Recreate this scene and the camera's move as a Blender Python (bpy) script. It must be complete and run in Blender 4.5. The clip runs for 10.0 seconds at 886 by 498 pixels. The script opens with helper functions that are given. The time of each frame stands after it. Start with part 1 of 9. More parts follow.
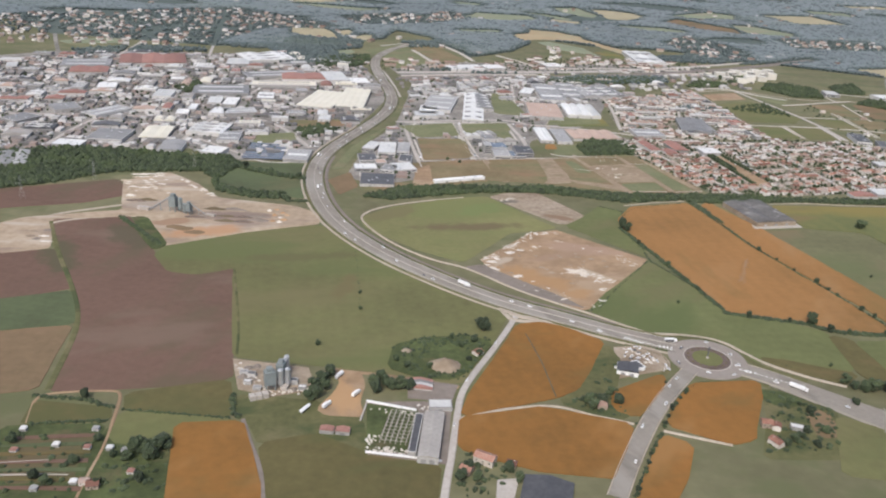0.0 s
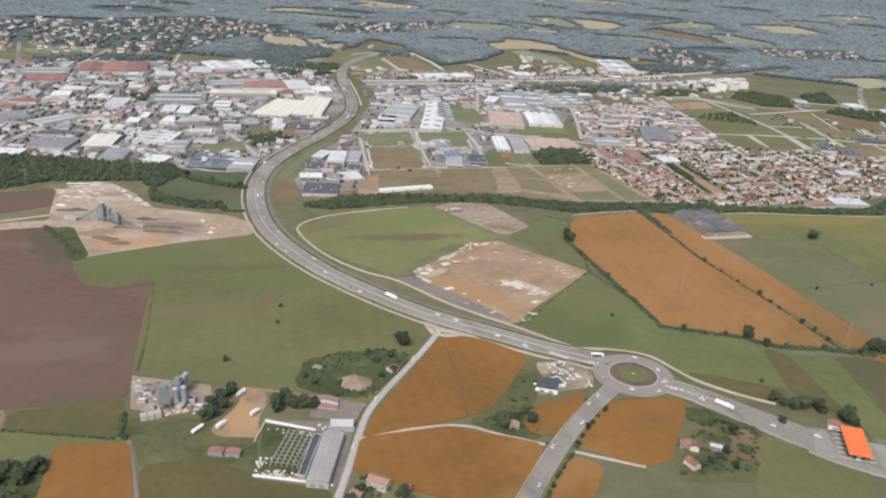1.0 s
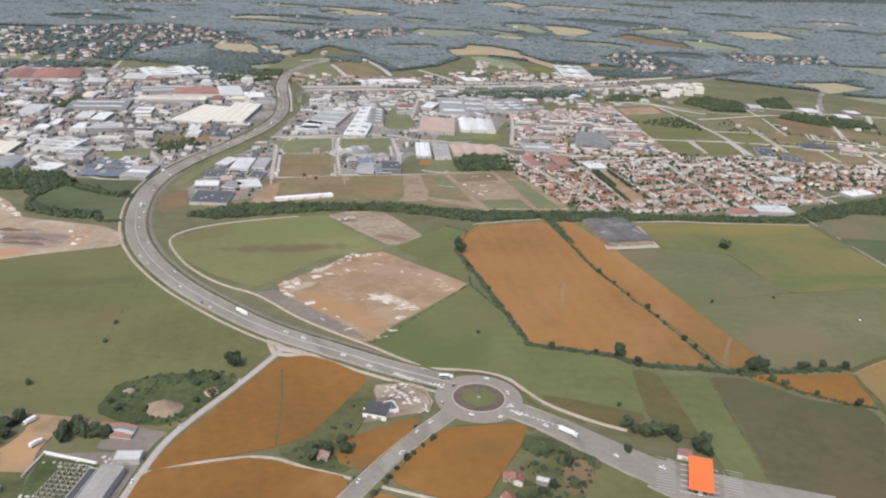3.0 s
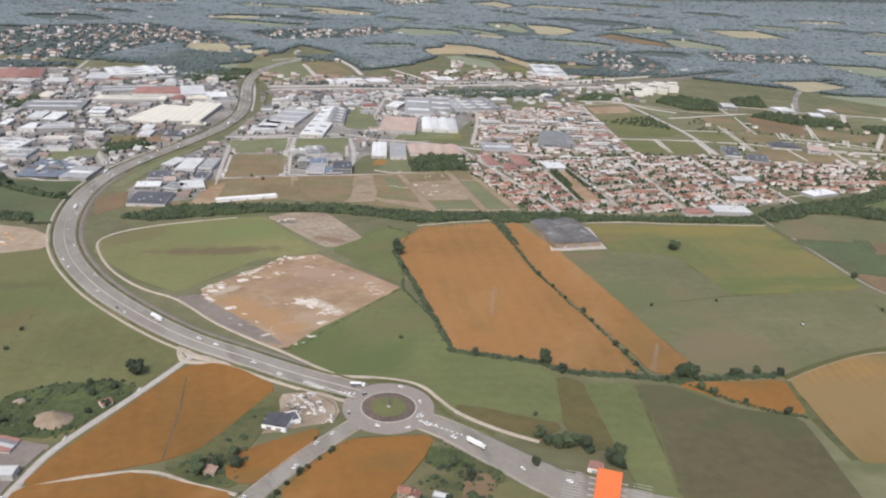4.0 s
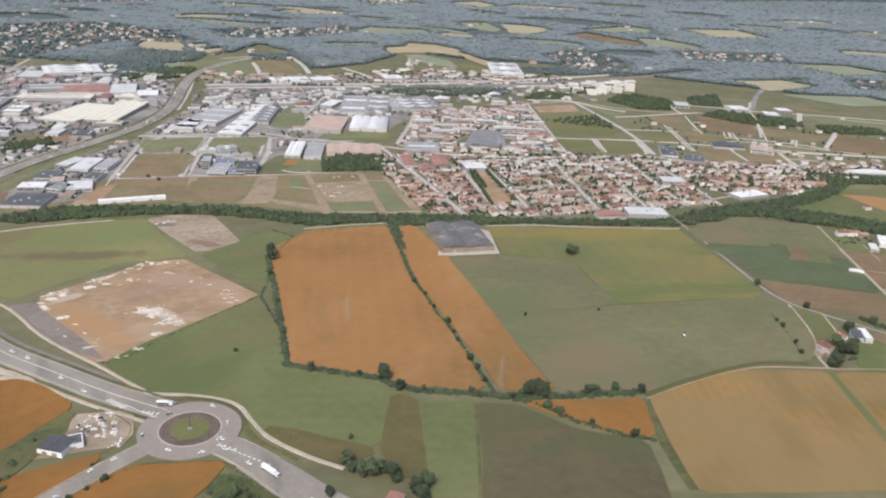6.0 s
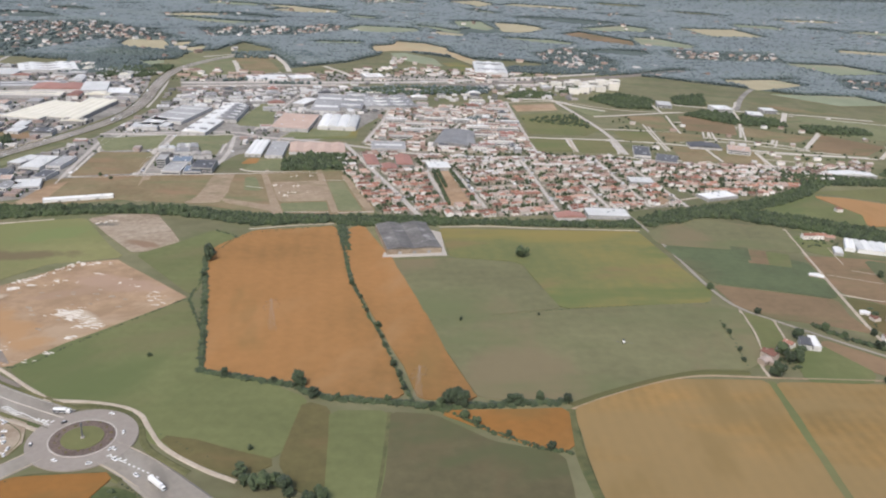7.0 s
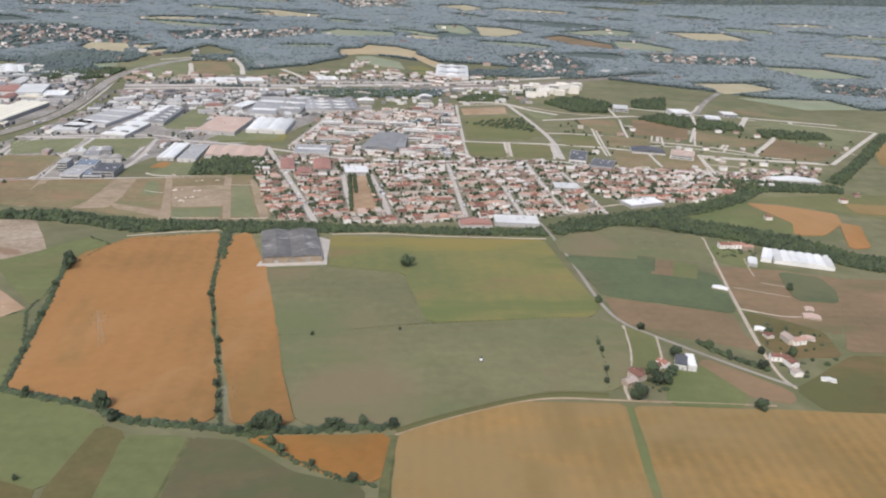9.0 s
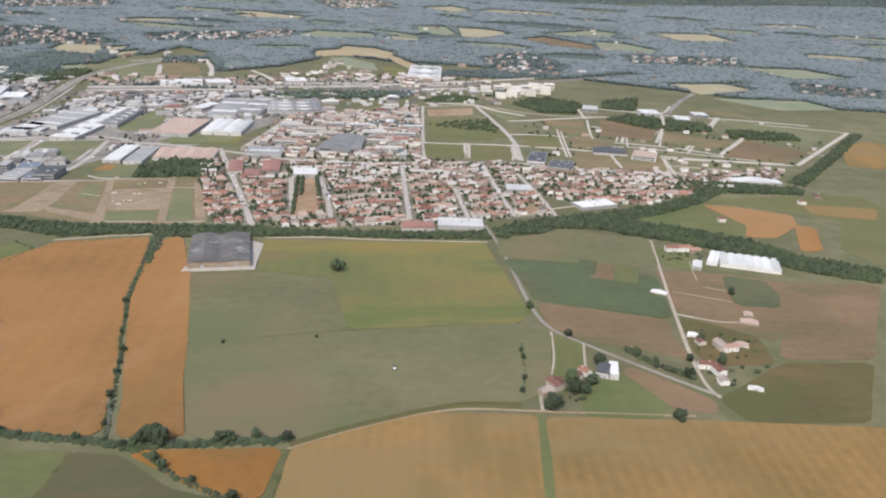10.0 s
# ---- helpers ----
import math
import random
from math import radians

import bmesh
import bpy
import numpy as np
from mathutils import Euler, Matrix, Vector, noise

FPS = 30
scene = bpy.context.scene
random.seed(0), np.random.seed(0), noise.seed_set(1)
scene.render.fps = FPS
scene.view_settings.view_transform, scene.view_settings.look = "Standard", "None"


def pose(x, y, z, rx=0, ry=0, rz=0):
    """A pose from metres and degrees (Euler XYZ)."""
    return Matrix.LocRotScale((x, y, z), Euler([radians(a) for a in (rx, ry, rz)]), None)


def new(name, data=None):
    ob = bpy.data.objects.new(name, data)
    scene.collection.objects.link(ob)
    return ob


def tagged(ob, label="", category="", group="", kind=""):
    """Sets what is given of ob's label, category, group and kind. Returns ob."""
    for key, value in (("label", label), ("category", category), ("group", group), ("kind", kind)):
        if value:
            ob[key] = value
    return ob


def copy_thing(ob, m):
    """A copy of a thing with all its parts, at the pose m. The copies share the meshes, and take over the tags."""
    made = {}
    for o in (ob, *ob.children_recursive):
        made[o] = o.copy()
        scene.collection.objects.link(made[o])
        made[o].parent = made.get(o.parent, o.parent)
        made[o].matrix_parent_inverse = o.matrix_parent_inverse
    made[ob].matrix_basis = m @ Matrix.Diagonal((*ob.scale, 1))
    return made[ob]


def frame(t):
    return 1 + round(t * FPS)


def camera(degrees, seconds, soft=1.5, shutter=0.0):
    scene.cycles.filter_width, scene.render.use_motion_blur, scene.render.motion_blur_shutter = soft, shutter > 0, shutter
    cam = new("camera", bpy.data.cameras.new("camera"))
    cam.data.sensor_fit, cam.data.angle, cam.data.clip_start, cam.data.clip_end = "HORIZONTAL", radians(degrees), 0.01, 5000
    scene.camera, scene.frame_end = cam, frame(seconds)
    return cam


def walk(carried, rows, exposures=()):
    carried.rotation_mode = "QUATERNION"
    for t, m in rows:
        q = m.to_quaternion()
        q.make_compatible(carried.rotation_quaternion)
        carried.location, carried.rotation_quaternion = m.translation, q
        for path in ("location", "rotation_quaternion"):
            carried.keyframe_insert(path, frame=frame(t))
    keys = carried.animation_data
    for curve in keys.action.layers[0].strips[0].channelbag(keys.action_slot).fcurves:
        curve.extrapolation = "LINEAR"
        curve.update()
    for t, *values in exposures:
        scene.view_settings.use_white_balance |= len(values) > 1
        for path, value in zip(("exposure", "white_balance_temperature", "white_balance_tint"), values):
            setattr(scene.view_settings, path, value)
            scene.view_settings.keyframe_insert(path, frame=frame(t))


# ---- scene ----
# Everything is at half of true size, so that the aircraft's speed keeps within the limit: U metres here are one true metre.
U = 0.5
cam = camera(57.8, 10.0, soft=2.1)
ROWS = [
    (0.0, -3.86, -8.22, 182.40, 67.30, -3.13, -0.00),
    (0.5, 14.17, -1.38, 180.78, 67.71, -3.14, -0.19),
    (1.0, 32.14, 5.45, 179.19, 68.05, -3.18, -0.30),
    (1.5, 50.07, 12.24, 177.63, 68.34, -3.17, -0.33),
    (2.0, 67.95, 19.02, 176.10, 68.53, -3.13, -0.29),
    (2.5, 85.78, 25.78, 174.60, 68.65, -2.98, -0.16),
    (4.0, 138.99, 45.91, 170.29, 68.80, -2.84, -0.30),
    (4.5, 156.64, 52.58, 168.91, 68.85, -2.77, -0.33),
    (5.0, 174.23, 59.22, 167.57, 68.89, -2.85, -0.25),
    (5.5, 191.78, 65.84, 166.25, 68.92, -2.78, -0.14),
    (7.0, 244.15, 85.58, 162.49, 68.90, -2.75, 0.73),
    (7.5, 261.51, 92.12, 161.30, 68.97, -2.76, 1.13),
    (8.0, 278.83, 98.63, 160.14, 69.06, -2.72, 1.43),
    (8.5, 296.09, 105.12, 159.01, 69.16, -2.69, 1.66),
    (9.0, 313.31, 111.59, 157.91, 69.29, -2.64, 1.67),
    (9.5, 330.49, 118.04, 156.84, 69.42, -2.61, 1.65),
    (10.0, 347.61, 124.46, 155.80, 69.46, -2.50, 1.60),
]
walk(cam, [(t, pose(x, y, z, rx, ry, rz)) for t, x, y, z, rx, ry, rz in ROWS], exposures=[(0.0, 0.32, 6300, 10), (10.0, 0.43, 6250, 10)])

# ---- daylight: thin high cloud, soft sun ----
SUN_EL, SUN_AZ = 50.0, 200.0
world = bpy.data.worlds.new("sky")
scene.world = world
world.use_nodes = True
wn = world.node_tree.nodes
sky = wn.new("ShaderNodeTexSky")
sky.sky_type, sky.sun_disc = "NISHITA", False
sky.sun_elevation, sky.sun_rotation = radians(SUN_EL), radians(SUN_AZ)
sky.air_density, sky.dust_density, sky.ozone_density = 1.0, 4.0, 1.0
wn["Background"].inputs["Strength"].default_value = 0.14
world.node_tree.links.new(sky.outputs["Color"], wn["Background"].inputs["Color"])
sun = new("sun", bpy.data.lights.new("sun", "SUN"))
sun.data.energy, sun.data.angle, sun.data.color = 1.75, radians(11), (1.0, 0.95, 0.88)
sun.matrix_basis = pose(0, 0, 600, 90 - SUN_EL, 0, 180 - SUN_AZ)


# ---- materials ----
def mat(name, ramp, s1=0.02, s2=0.4, a=0.6, b=0.5, rnd="", c=0.6, stripes=None, rough=0.9, bump=0.0, metal=0.0, spec=0.25, detail=5.0, sheen=0.0, patches=(), stains=()):
    """A surface whose colour wanders along a ramp by a coarse and a fine noise, by piece and by sown rows.
    patches: (colour, scale, from, to, angle, stretch) of drifting growth; stains: (x, y, half length, half width, angle, colour), soft and ragged."""
    m = bpy.data.materials.new(name)
    m.use_nodes = True
    nt = m.node_tree
    nodes, link = nt.nodes, nt.links.new
    bsdf = nodes["Principled BSDF"]
    geo = nodes.new("ShaderNodeNewGeometry")

    def math_node(op, x, y):
        n = nodes.new("ShaderNodeMath")
        n.operation = op
        for i, v in enumerate((x, y)):
            if isinstance(v, (int, float)):
                n.inputs[i].default_value = v
            else:
                link(v, n.inputs[i])
        return n.outputs[0]

    def noisy(scale, det):
        n = nodes.new("ShaderNodeTexNoise")
        n.inputs["Scale"].default_value, n.inputs["Detail"].default_value = scale, det
        n.inputs["Roughness"].default_value = 0.6
        link(geo.outputs["Position"], n.inputs["Vector"])
        return n.outputs["Fac"]

    fine = noisy(s2, 3.0)
    fac = math_node("ADD", math_node("MULTIPLY", math_node("SUBTRACT", noisy(s1, detail), 0.5), 2 * a),
                    math_node("MULTIPLY", math_node("SUBTRACT", fine, 0.5), 2 * b))
    if rnd:
        source = geo.outputs["Random Per Island"] if rnd == "island" else nodes.new("ShaderNodeObjectInfo").outputs["Random"]
        fac = math_node("ADD", fac, math_node("MULTIPLY", math_node("SUBTRACT", source, 0.5), 2 * c))
    if stripes:
        angle, period, amount = stripes
        turn = nodes.new("ShaderNodeMapping")
        turn.inputs["Rotation"].default_value = (0, 0, radians(-angle))
        link(geo.outputs["Position"], turn.inputs["Vector"])
        wave = nodes.new("ShaderNodeTexWave")
        wave.inputs["Scale"].default_value = 0.314 / period
        wave.inputs["Distortion"].default_value, wave.inputs["Detail"].default_value = 1.2, 2.0
        wave.inputs["Detail Scale"].default_value = 0.3
        link(turn.outputs[0], wave.inputs["Vector"])
        fac = math_node("ADD", fac, math_node("MULTIPLY", math_node("SUBTRACT", wave.outputs["Fac"], 0.5), amount))
    fac = math_node("ADD", fac, 0.5)
    cr = nodes.new("ShaderNodeValToRGB")
    for i, col in enumerate(ramp):
        pos = i / max(1, len(ramp) - 1)
        e = cr.color_ramp.elements[i] if i < 2 else cr.color_ramp.elements.new(pos)
        e.position, e.color = pos, (*col, 1)
    link(fac, cr.inputs[0])
    colour = cr.outputs[0]

    def blend(under, amount, over):
        mix = nodes.new("ShaderNodeMix")
        mix.data_type = "RGBA"
        link(amount, mix.inputs[0])
        link(under, mix.inputs[6])
        mix.inputs[7].default_value = (*over, 1)
        return mix.outputs[2]

    def span(value, lo, hi, top):
        n = nodes.new("ShaderNodeMapRange")
        n.interpolation_type = "SMOOTHSTEP"
        for i, v in ((1, lo), (2, hi), (3, 0.0), (4, top)):
            n.inputs[i].default_value = v
        link(value, n.inputs[0])
        return n.outputs[0]

    for k, (col, scale, lo, hi, angle, stretch) in enumerate(patches):
        turn = nodes.new("ShaderNodeMapping")
        turn.vector_type = "TEXTURE"
        turn.inputs["Location"].default_value = (37.0 * k, 11.0, 0)
        turn.inputs["Rotation"].default_value = (0, 0, radians(angle))
        turn.inputs["Scale"].default_value = (stretch, 1, 1)
        link(geo.outputs["Position"], turn.inputs["Vector"])
        n = nodes.new("ShaderNodeTexNoise")
        n.inputs["Scale"].default_value, n.inputs["Detail"].default_value, n.inputs["Roughness"].default_value = scale, 4.0, 0.6
        link(turn.outputs[0], n.inputs["Vector"])
        colour = blend(colour, span(n.outputs["Fac"], lo, hi, .8), col)
    for x, y, rx, ry, angle, col in stains:
        turn = nodes.new("ShaderNodeMapping")
        turn.vector_type = "TEXTURE"
        turn.inputs["Location"].default_value = (x, y, 0)
        turn.inputs["Rotation"].default_value = (0, 0, radians(angle))
        turn.inputs["Scale"].default_value = (rx, ry, 40)
        link(geo.outputs["Position"], turn.inputs["Vector"])
        far = nodes.new("ShaderNodeVectorMath")
        far.operation = "LENGTH"
        link(turn.outputs[0], far.inputs[0])
        ragged = math_node("ADD", far.outputs["Value"], math_node("MULTIPLY", math_node("SUBTRACT", noisy(.07, 5.0), .5), 2.2))
        colour = blend(colour, span(math_node("SUBTRACT", 1.25, ragged), 0.0, .7, .85), col)
    link(colour, bsdf.inputs["Base Color"])
    bsdf.inputs["Roughness"].default_value, bsdf.inputs["Metallic"].default_value = rough, metal
    bsdf.inputs["Specular IOR Level"].default_value = spec
    if sheen:
        bsdf.inputs["Sheen Weight"].default_value, bsdf.inputs["Sheen Roughness"].default_value = sheen, .5
    if bump:
        bn = nodes.new("ShaderNodeBump")
        bn.inputs["Strength"].default_value, bn.inputs["Distance"].default_value = 0.6, bump
        link(fine, bn.inputs["Height"])
        link(bn.outputs[0], bsdf.inputs["Normal"])
    return m


WHEAT = mat("ripe wheat", [(0.2, 0.112, 0.04), (0.268, 0.14, 0.05), (0.32, 0.162, 0.06)], .010, .25, 1.1, 0.35, bump=.1, stripes=(8, 9, 0.09), patches=[((.315, .185, .085), .012, 0.47, 0.62, 70, 2.5), ((.2, .125, .045), .02, 0.55, 0.70, 100, 3)])
WHEAT_RED = mat("ripe reddish barley", [(0.15, 0.08, 0.023), (0.217, 0.106, 0.029), (0.262, 0.124, 0.034)], .013, .3, 1.1, 0.35, bump=.1, stripes=(20, 8, 0.08), patches=[((.17, .105, .035), .03, 0.52, 0.67, 20, 2), ((.275, .15, .055), .02, 0.52, 0.67, 60, 2)])
STRAW = mat("straw field", [(0.17, 0.116, 0.043), (0.232, 0.147, 0.053), (0.292, 0.178, 0.064)], .016, .22, 1.2, 0.4, bump=.1, stripes=(3, 5, 0.2), patches=[((.222, .158, .072), .012, .47, .6, 5, 3), ((.19, .132, .052), .02, .52, .66, 90, 2.5)])
CROP_O = mat("dark olive low crop", [(.074, .065, .034), (.099, .088, .046), (.124, .11, .058)], .016, .22, .9, .5, bump=.1, stripes=(100, 7, .05), patches=[((.12, .092, .05), .018, .5, .64, 80, 2), ((.08, .088, .04), .02, .52, .66, 20, 2)])
GRASS = mat("meadow grass", [(0.104, 0.1, 0.045), (0.132, 0.131, 0.056), (0.16, 0.161, 0.067)], .012, .25, 1.0, 0.45, bump=.1, stripes=(10, 9, 0.06), patches=[((.158, .14, .068), .011, 0.47, 0.62, 15, 2.5), ((.112, .128, .05), .016, 0.49, 0.64, 10, 3)], stains=[(24, 467, 36, 6, 10, (.135, .105, .06)), (-28, 484, 24, 9, 40, (.152, .134, .066)), (-75, 406, 34, 6, 12, (.115, .108, .05)), (-45, 372, 16, 5, 80, (.14, .118, .056)), (30, 500, 22, 9, 30, (.112, .14, .052))])
GRASS_L = mat("pale meadow grass", [(0.14, 0.138, 0.06), (0.177, 0.173, 0.075), (0.214, 0.208, 0.089)], .012, .25, 1.0, 0.45, bump=.1, stripes=(10, 9, 0.06), patches=[((.19, .17, .083), .011, 0.47, 0.62, 15, 2.5), ((.155, .168, .066), .016, 0.49, 0.64, 10, 3)], stains=[(24, 467, 36, 6, 10, (.135, .105, .06)), (-28, 484, 24, 9, 40, (.152, .134, .066)), (-75, 406, 34, 6, 12, (.115, .108, .05)), (-45, 372, 16, 5, 80, (.14, .118, .056)), (34, 502, 22, 9, 30, (.15, .178, .068))])
GRASS_B = mat("bright young crop", [(0.1, 0.11, 0.045), (0.126, 0.136, 0.056), (0.152, 0.162, 0.068)], .02, .25, 0.9, 0.45, bump=.1, stripes=(95, 7, 0.08), patches=[((.146, .132, .064), .018, 0.49, 0.64, 30, 2.5), ((.096, .118, .045), .014, 0.49, 0.64, 60, 2)])
WEEDS = mat("rough weedy grass", [(.066, .07, .03), (.105, .105, .046), (.145, .132, .062)], .04, .3, .9, .6, bump=.3, patches=[((.055, .072, .03), .05, 0.49, 0.64, 20, 2), ((.165, .14, .075), .05, 0.53, 0.68, 0, 1.5)])
OLIVE = mat("olive rough pasture", [(0.078, 0.068, 0.029), (0.106, 0.092, 0.038), (0.137, 0.117, 0.049)], .025, .25, .7, .5, bump=.1, patches=[((.09, .092, .037), .025, .48, .62, 20, 2.5), ((.15, .105, .05), .03, .53, .67, 0, 2)])
CROP_D = mat("grey green crop", [(0.108, 0.105, 0.055), (0.14, 0.135, 0.07), (0.168, 0.162, 0.084)], .014, .2, 0.9, 0.5, bump=.1, stripes=(100, 7, 0.05), patches=[((.172, .138, .08), .017, 0.49, 0.64, 80, 1.8), ((.118, .132, .06), .014, 0.47, 0.62, 5, 3)])
CROP_Y = mat("yellowing crop", [(.115, .128, .052), (.15, .148, .057), (.196, .165, .058)], .011, .2, 1.2, .4, bump=.1, stripes=(8, 10, 0.10), patches=[((.215, .17, .055), .018, 0.47, 0.62, 8, 4), ((.1, .128, .045), .022, 0.49, 0.64, 8, 4), ((.185, .135, .065), .03, 0.57, 0.72, 8, 3)])
CROP_DK = mat("dark green maize", [(0.07, 0.075, 0.04), (0.085, 0.103, 0.052), (0.105, 0.126, 0.062)], .016, .3, 1.2, 0.4, bump=.1, stripes=(80, 5, 0.06), patches=[((.12, .115, .06), .022, 0.51, 0.66, 20, 2)])
SOIL = mat("ploughed red-brown soil", [(0.112, 0.069, 0.051), (0.139, 0.086, 0.063), (0.162, 0.1, 0.074)], .012, .3, 0.9, 0.5, bump=.08, stripes=(70, 8, 0.08), patches=[((.11, .088, .055), .016, 0.50, 0.65, 60, 2), ((.165, .115, .085), .02, 0.53, 0.68, 20, 2)], stains=[(-205, 395, 26, 10, 120, (.085, .08, .045)), (-175, 425, 22, 12, 130, (.09, .078, .048))])
SOIL_T = mat("tan stubble soil", [(0.136, 0.1, 0.057), (0.18, 0.126, 0.073), (0.225, 0.153, 0.088)], .016, .25, 1.1, 0.45, bump=.08, stripes=(95, 6, 0.07), patches=[((.128, .116, .058), .022, .49, .63, 10, 2.5), ((.222, .146, .088), .02, .53, .67, 0, 2)])
DIRT = mat("bare sandy earth", [(0.2, 0.136, 0.083), (0.295, 0.202, 0.125), (0.385, 0.27, 0.17)], .03, .16, .8, .6, bump=.15, patches=[((.35, .26, .175), .04, 0.49, 0.64, 20, 2.5), ((.24, .165, .1), .05, 0.53, 0.68, 60, 2)], stains=[(61, 390, 30, 9, -38, (.34, .205, .1)), (90, 440, 24, 9, -15, (.33, .23, .165)), (90, 402, 11, 4, -40, (.42, .35, .27)), (40, 414, 9, 3, 50, (.42, .35, .27)), (-34, 268, 7, 14, 10, (.4, .25, .13)), (72, 425, 20, 5, 25, (.29, .2, .135))])
SAND = mat("pale dusty ground of the gravel works", [(.25, .187, .128), (.36, .282, .2), (.465, .38, .285)], .03, .2, .8, .6, bump=.15, patches=[((.44, .38, .31), .05, 0.51, 0.66, 8, 4), ((.24, .18, .14), .04, 0.52, 0.67, 8, 3)], stains=[(-139, 436, 24, 9, 20, (.4, .23, .125)), (-128, 466, 28, 7, 5, (.19, .145, .125)), (-160, 450, 14, 6, 20, (.27, .17, .11)), (-176, 480, 22, 8, 20, (.32, .27, .22))])
RUBBLE = mat("pale gravel ground", [(.2, .155, .11), (.29, .232, .17), (.385, .325, .255)], .04, .3, .8, .7, bump=.2, patches=[((.2, .15, .105), .06, 0.51, 0.66, 30, 2)], stains=[(84, 492, 9, 4, -20, (.2, .125, .08)), (50.6, 519.5, 10, 4, 20, (.12, .11, .095))])
GRAVEL = mat("grey gravel", [(0.140, 0.119, 0.101), (0.200, 0.170, 0.145), (0.260, 0.221, 0.189)], .05, .3, .6, .5, bump=.1)
SCRUB = mat("scrub and weeds", [(0.036, 0.045, 0.018), (0.066, 0.081, 0.032), (0.105, 0.128, 0.05)], .05, .3, .8, .6, bump=.4, patches=[((.12, .1, .055), .06, 0.55, 0.70, 0, 1.5)])
EARTH = mat("open country", [(0.098, 0.094, 0.05), (0.146, 0.138, 0.076), (0.196, 0.186, 0.104)], .006, .08, .9, .5, bump=.3, patches=[((.11, .118, .056), .03, .48, .62, 0, 1.5)])
URBAN = mat("town ground, yards and gardens", [(.075, .083, .046), (.13, .13, .083), (.225, .195, .158), (.36, .312, .262)], .05, .35, .9, .8, bump=.1)
YARD = mat("worn yard asphalt and concrete", [(.12, .115, .095), (.19, .176, .157), (.265, .245, .22), (.36, .33, .295)], .03, .25, .9, .6)
ASPHALT = mat("worn asphalt", [(.2, .178, .15), (.242, .217, .184), (.285, .258, .22)], .03, .6, .7, .5, rough=.85, patches=[((.29, .266, .232), .05, .47, .6, 120, 3), ((.175, .157, .134), .06, .51, .64, 120, 3)])
CONCRETE = mat("pale concrete", [(.3, .27, .24), (.4, .365, .325), (.5, .46, .42)], .06, .6, .5, .5)
KERB = mat("pale gravel track", [(.29, .245, .19), (.38, .325, .26), (.47, .41, .335)], .05, .4, .7, .6)
CHALK = mat("white chalky rubble", [(.42, .37, .3), (.58, .53, .46), (.7, .67, .62)], .1, .8, .5, .6, bump=.1)
BARN = mat("weathered fibre cement roof", [(.09, .086, .082), (.135, .128, .122), (.2, .19, .182)], .1, .5, .8, .5, patches=[((.33, .32, .31), .16, 0.57, 0.72, 20, 1.6), ((.09, .085, .085), .1, 0.55, 0.70, 10, 2)])
FIBRE = mat("pale fibre cement roof", [(.25, .232, .212), (.32, .3, .276), (.4, .378, .35)], .1, .6, .6, .5, rough=.8)
# Far stubble, its base colour brightened to stand in for haze.
PALE = mat("haze-paled far stubble", [(.28, .245, .155), (.345, .3, .195), (.4, .355, .24)], .02, .2, .8, .4, patches=[((.27, .265, .165), .02, 0.51, 0.66, 10, 2.5)])
# Lighter copy of the grass: the lift of distant haze is in its colour.
LAWN = mat("haze-lightened grass of the plots", [(.115, .125, .064), (.155, .162, .084), (.2, .202, .112)], .03, .25, .8, .5, patches=[((.19, .165, .1), .03, 0.52, 0.67, 10, 2.5)])
DRY = mat("dry brown grass of the plots", [(.14, .108, .058), (.19, .148, .082), (.245, .195, .115)], .03, .25, .9, .5, patches=[((.145, .145, .07), .03, .5, .62, 10, 2.5), ((.23, .15, .09), .035, .54, .66, 0, 2)])
TRACK = mat("worn dirt track", [(.21, .158, .105), (.28, .215, .148), (.35, .275, .195)], .05, .3, .8, .6, bump=.08, patches=[((.2, .165, .1), .06, .52, .66, 0, 1.5)])
RENDERED = mat("pale cream render", [(.5, .475, .42), (.6, .57, .51), (.7, .67, .61)], .1, .8, .5, .4, rnd="object", c=.4, rough=.8)
OCHRE = mat("bare ochre clay", [(.27, .165, .09), (.36, .225, .125), (.44, .3, .18)], .04, .2, .9, .5, bump=.1)
RINGROAD = mat("pale worn asphalt", [(.215, .188, .162), (.262, .23, .2), (.315, .28, .246)], .04, .6, .6, .4, rough=.8)
PATH = mat("pale gravel and concrete path", [(.36, .325, .275), (.45, .41, .355), (.54, .5, .44)], .08, .5, .6, .5)
FALLOW = mat("dark fallow between rows", [(.085, .066, .04), (.115, .09, .055), (.15, .12, .075)], .03, .25, .8, .5, bump=.1)
BARE = mat("low purple-brown planting", [(.085, .066, .055), (.13, .1, .085), (.18, .14, .115)], .1, .8, .7, .6, bump=.15)
PAINT = mat("worn road paint", [(.36, .34, .31), (.52, .5, .47)], .2, 2.0, .7, .7)
MARK = mat("fresh white road paint", [(.58, .57, .54), (.76, .75, .72)], .3, 2.0, .6, .6)
CANOPY = mat("orange sheet roof", [(.68, .15, .042), (.78, .21, .065)], .1, .8, .5, .4, rough=.55)
LEAF = mat("broadleaf foliage", [(0.024, 0.034, 0.017), (0.042, 0.057, 0.027), (0.064, 0.084, 0.038)], .05, .9, .3, .5, rnd="island", c=.4, rough=.8, bump=.15, sheen=.08, patches=[((.052, .072, .028), .03, .52, .66, 0, 1)])
LEAF_T = mat("single tree foliage", [(0.02, 0.028, 0.015), (0.036, 0.05, 0.025), (0.058, 0.078, 0.036)], .05, 1.2, .2, .6, rnd="object", c=.45, rough=.8, bump=.2, sheen=.08)
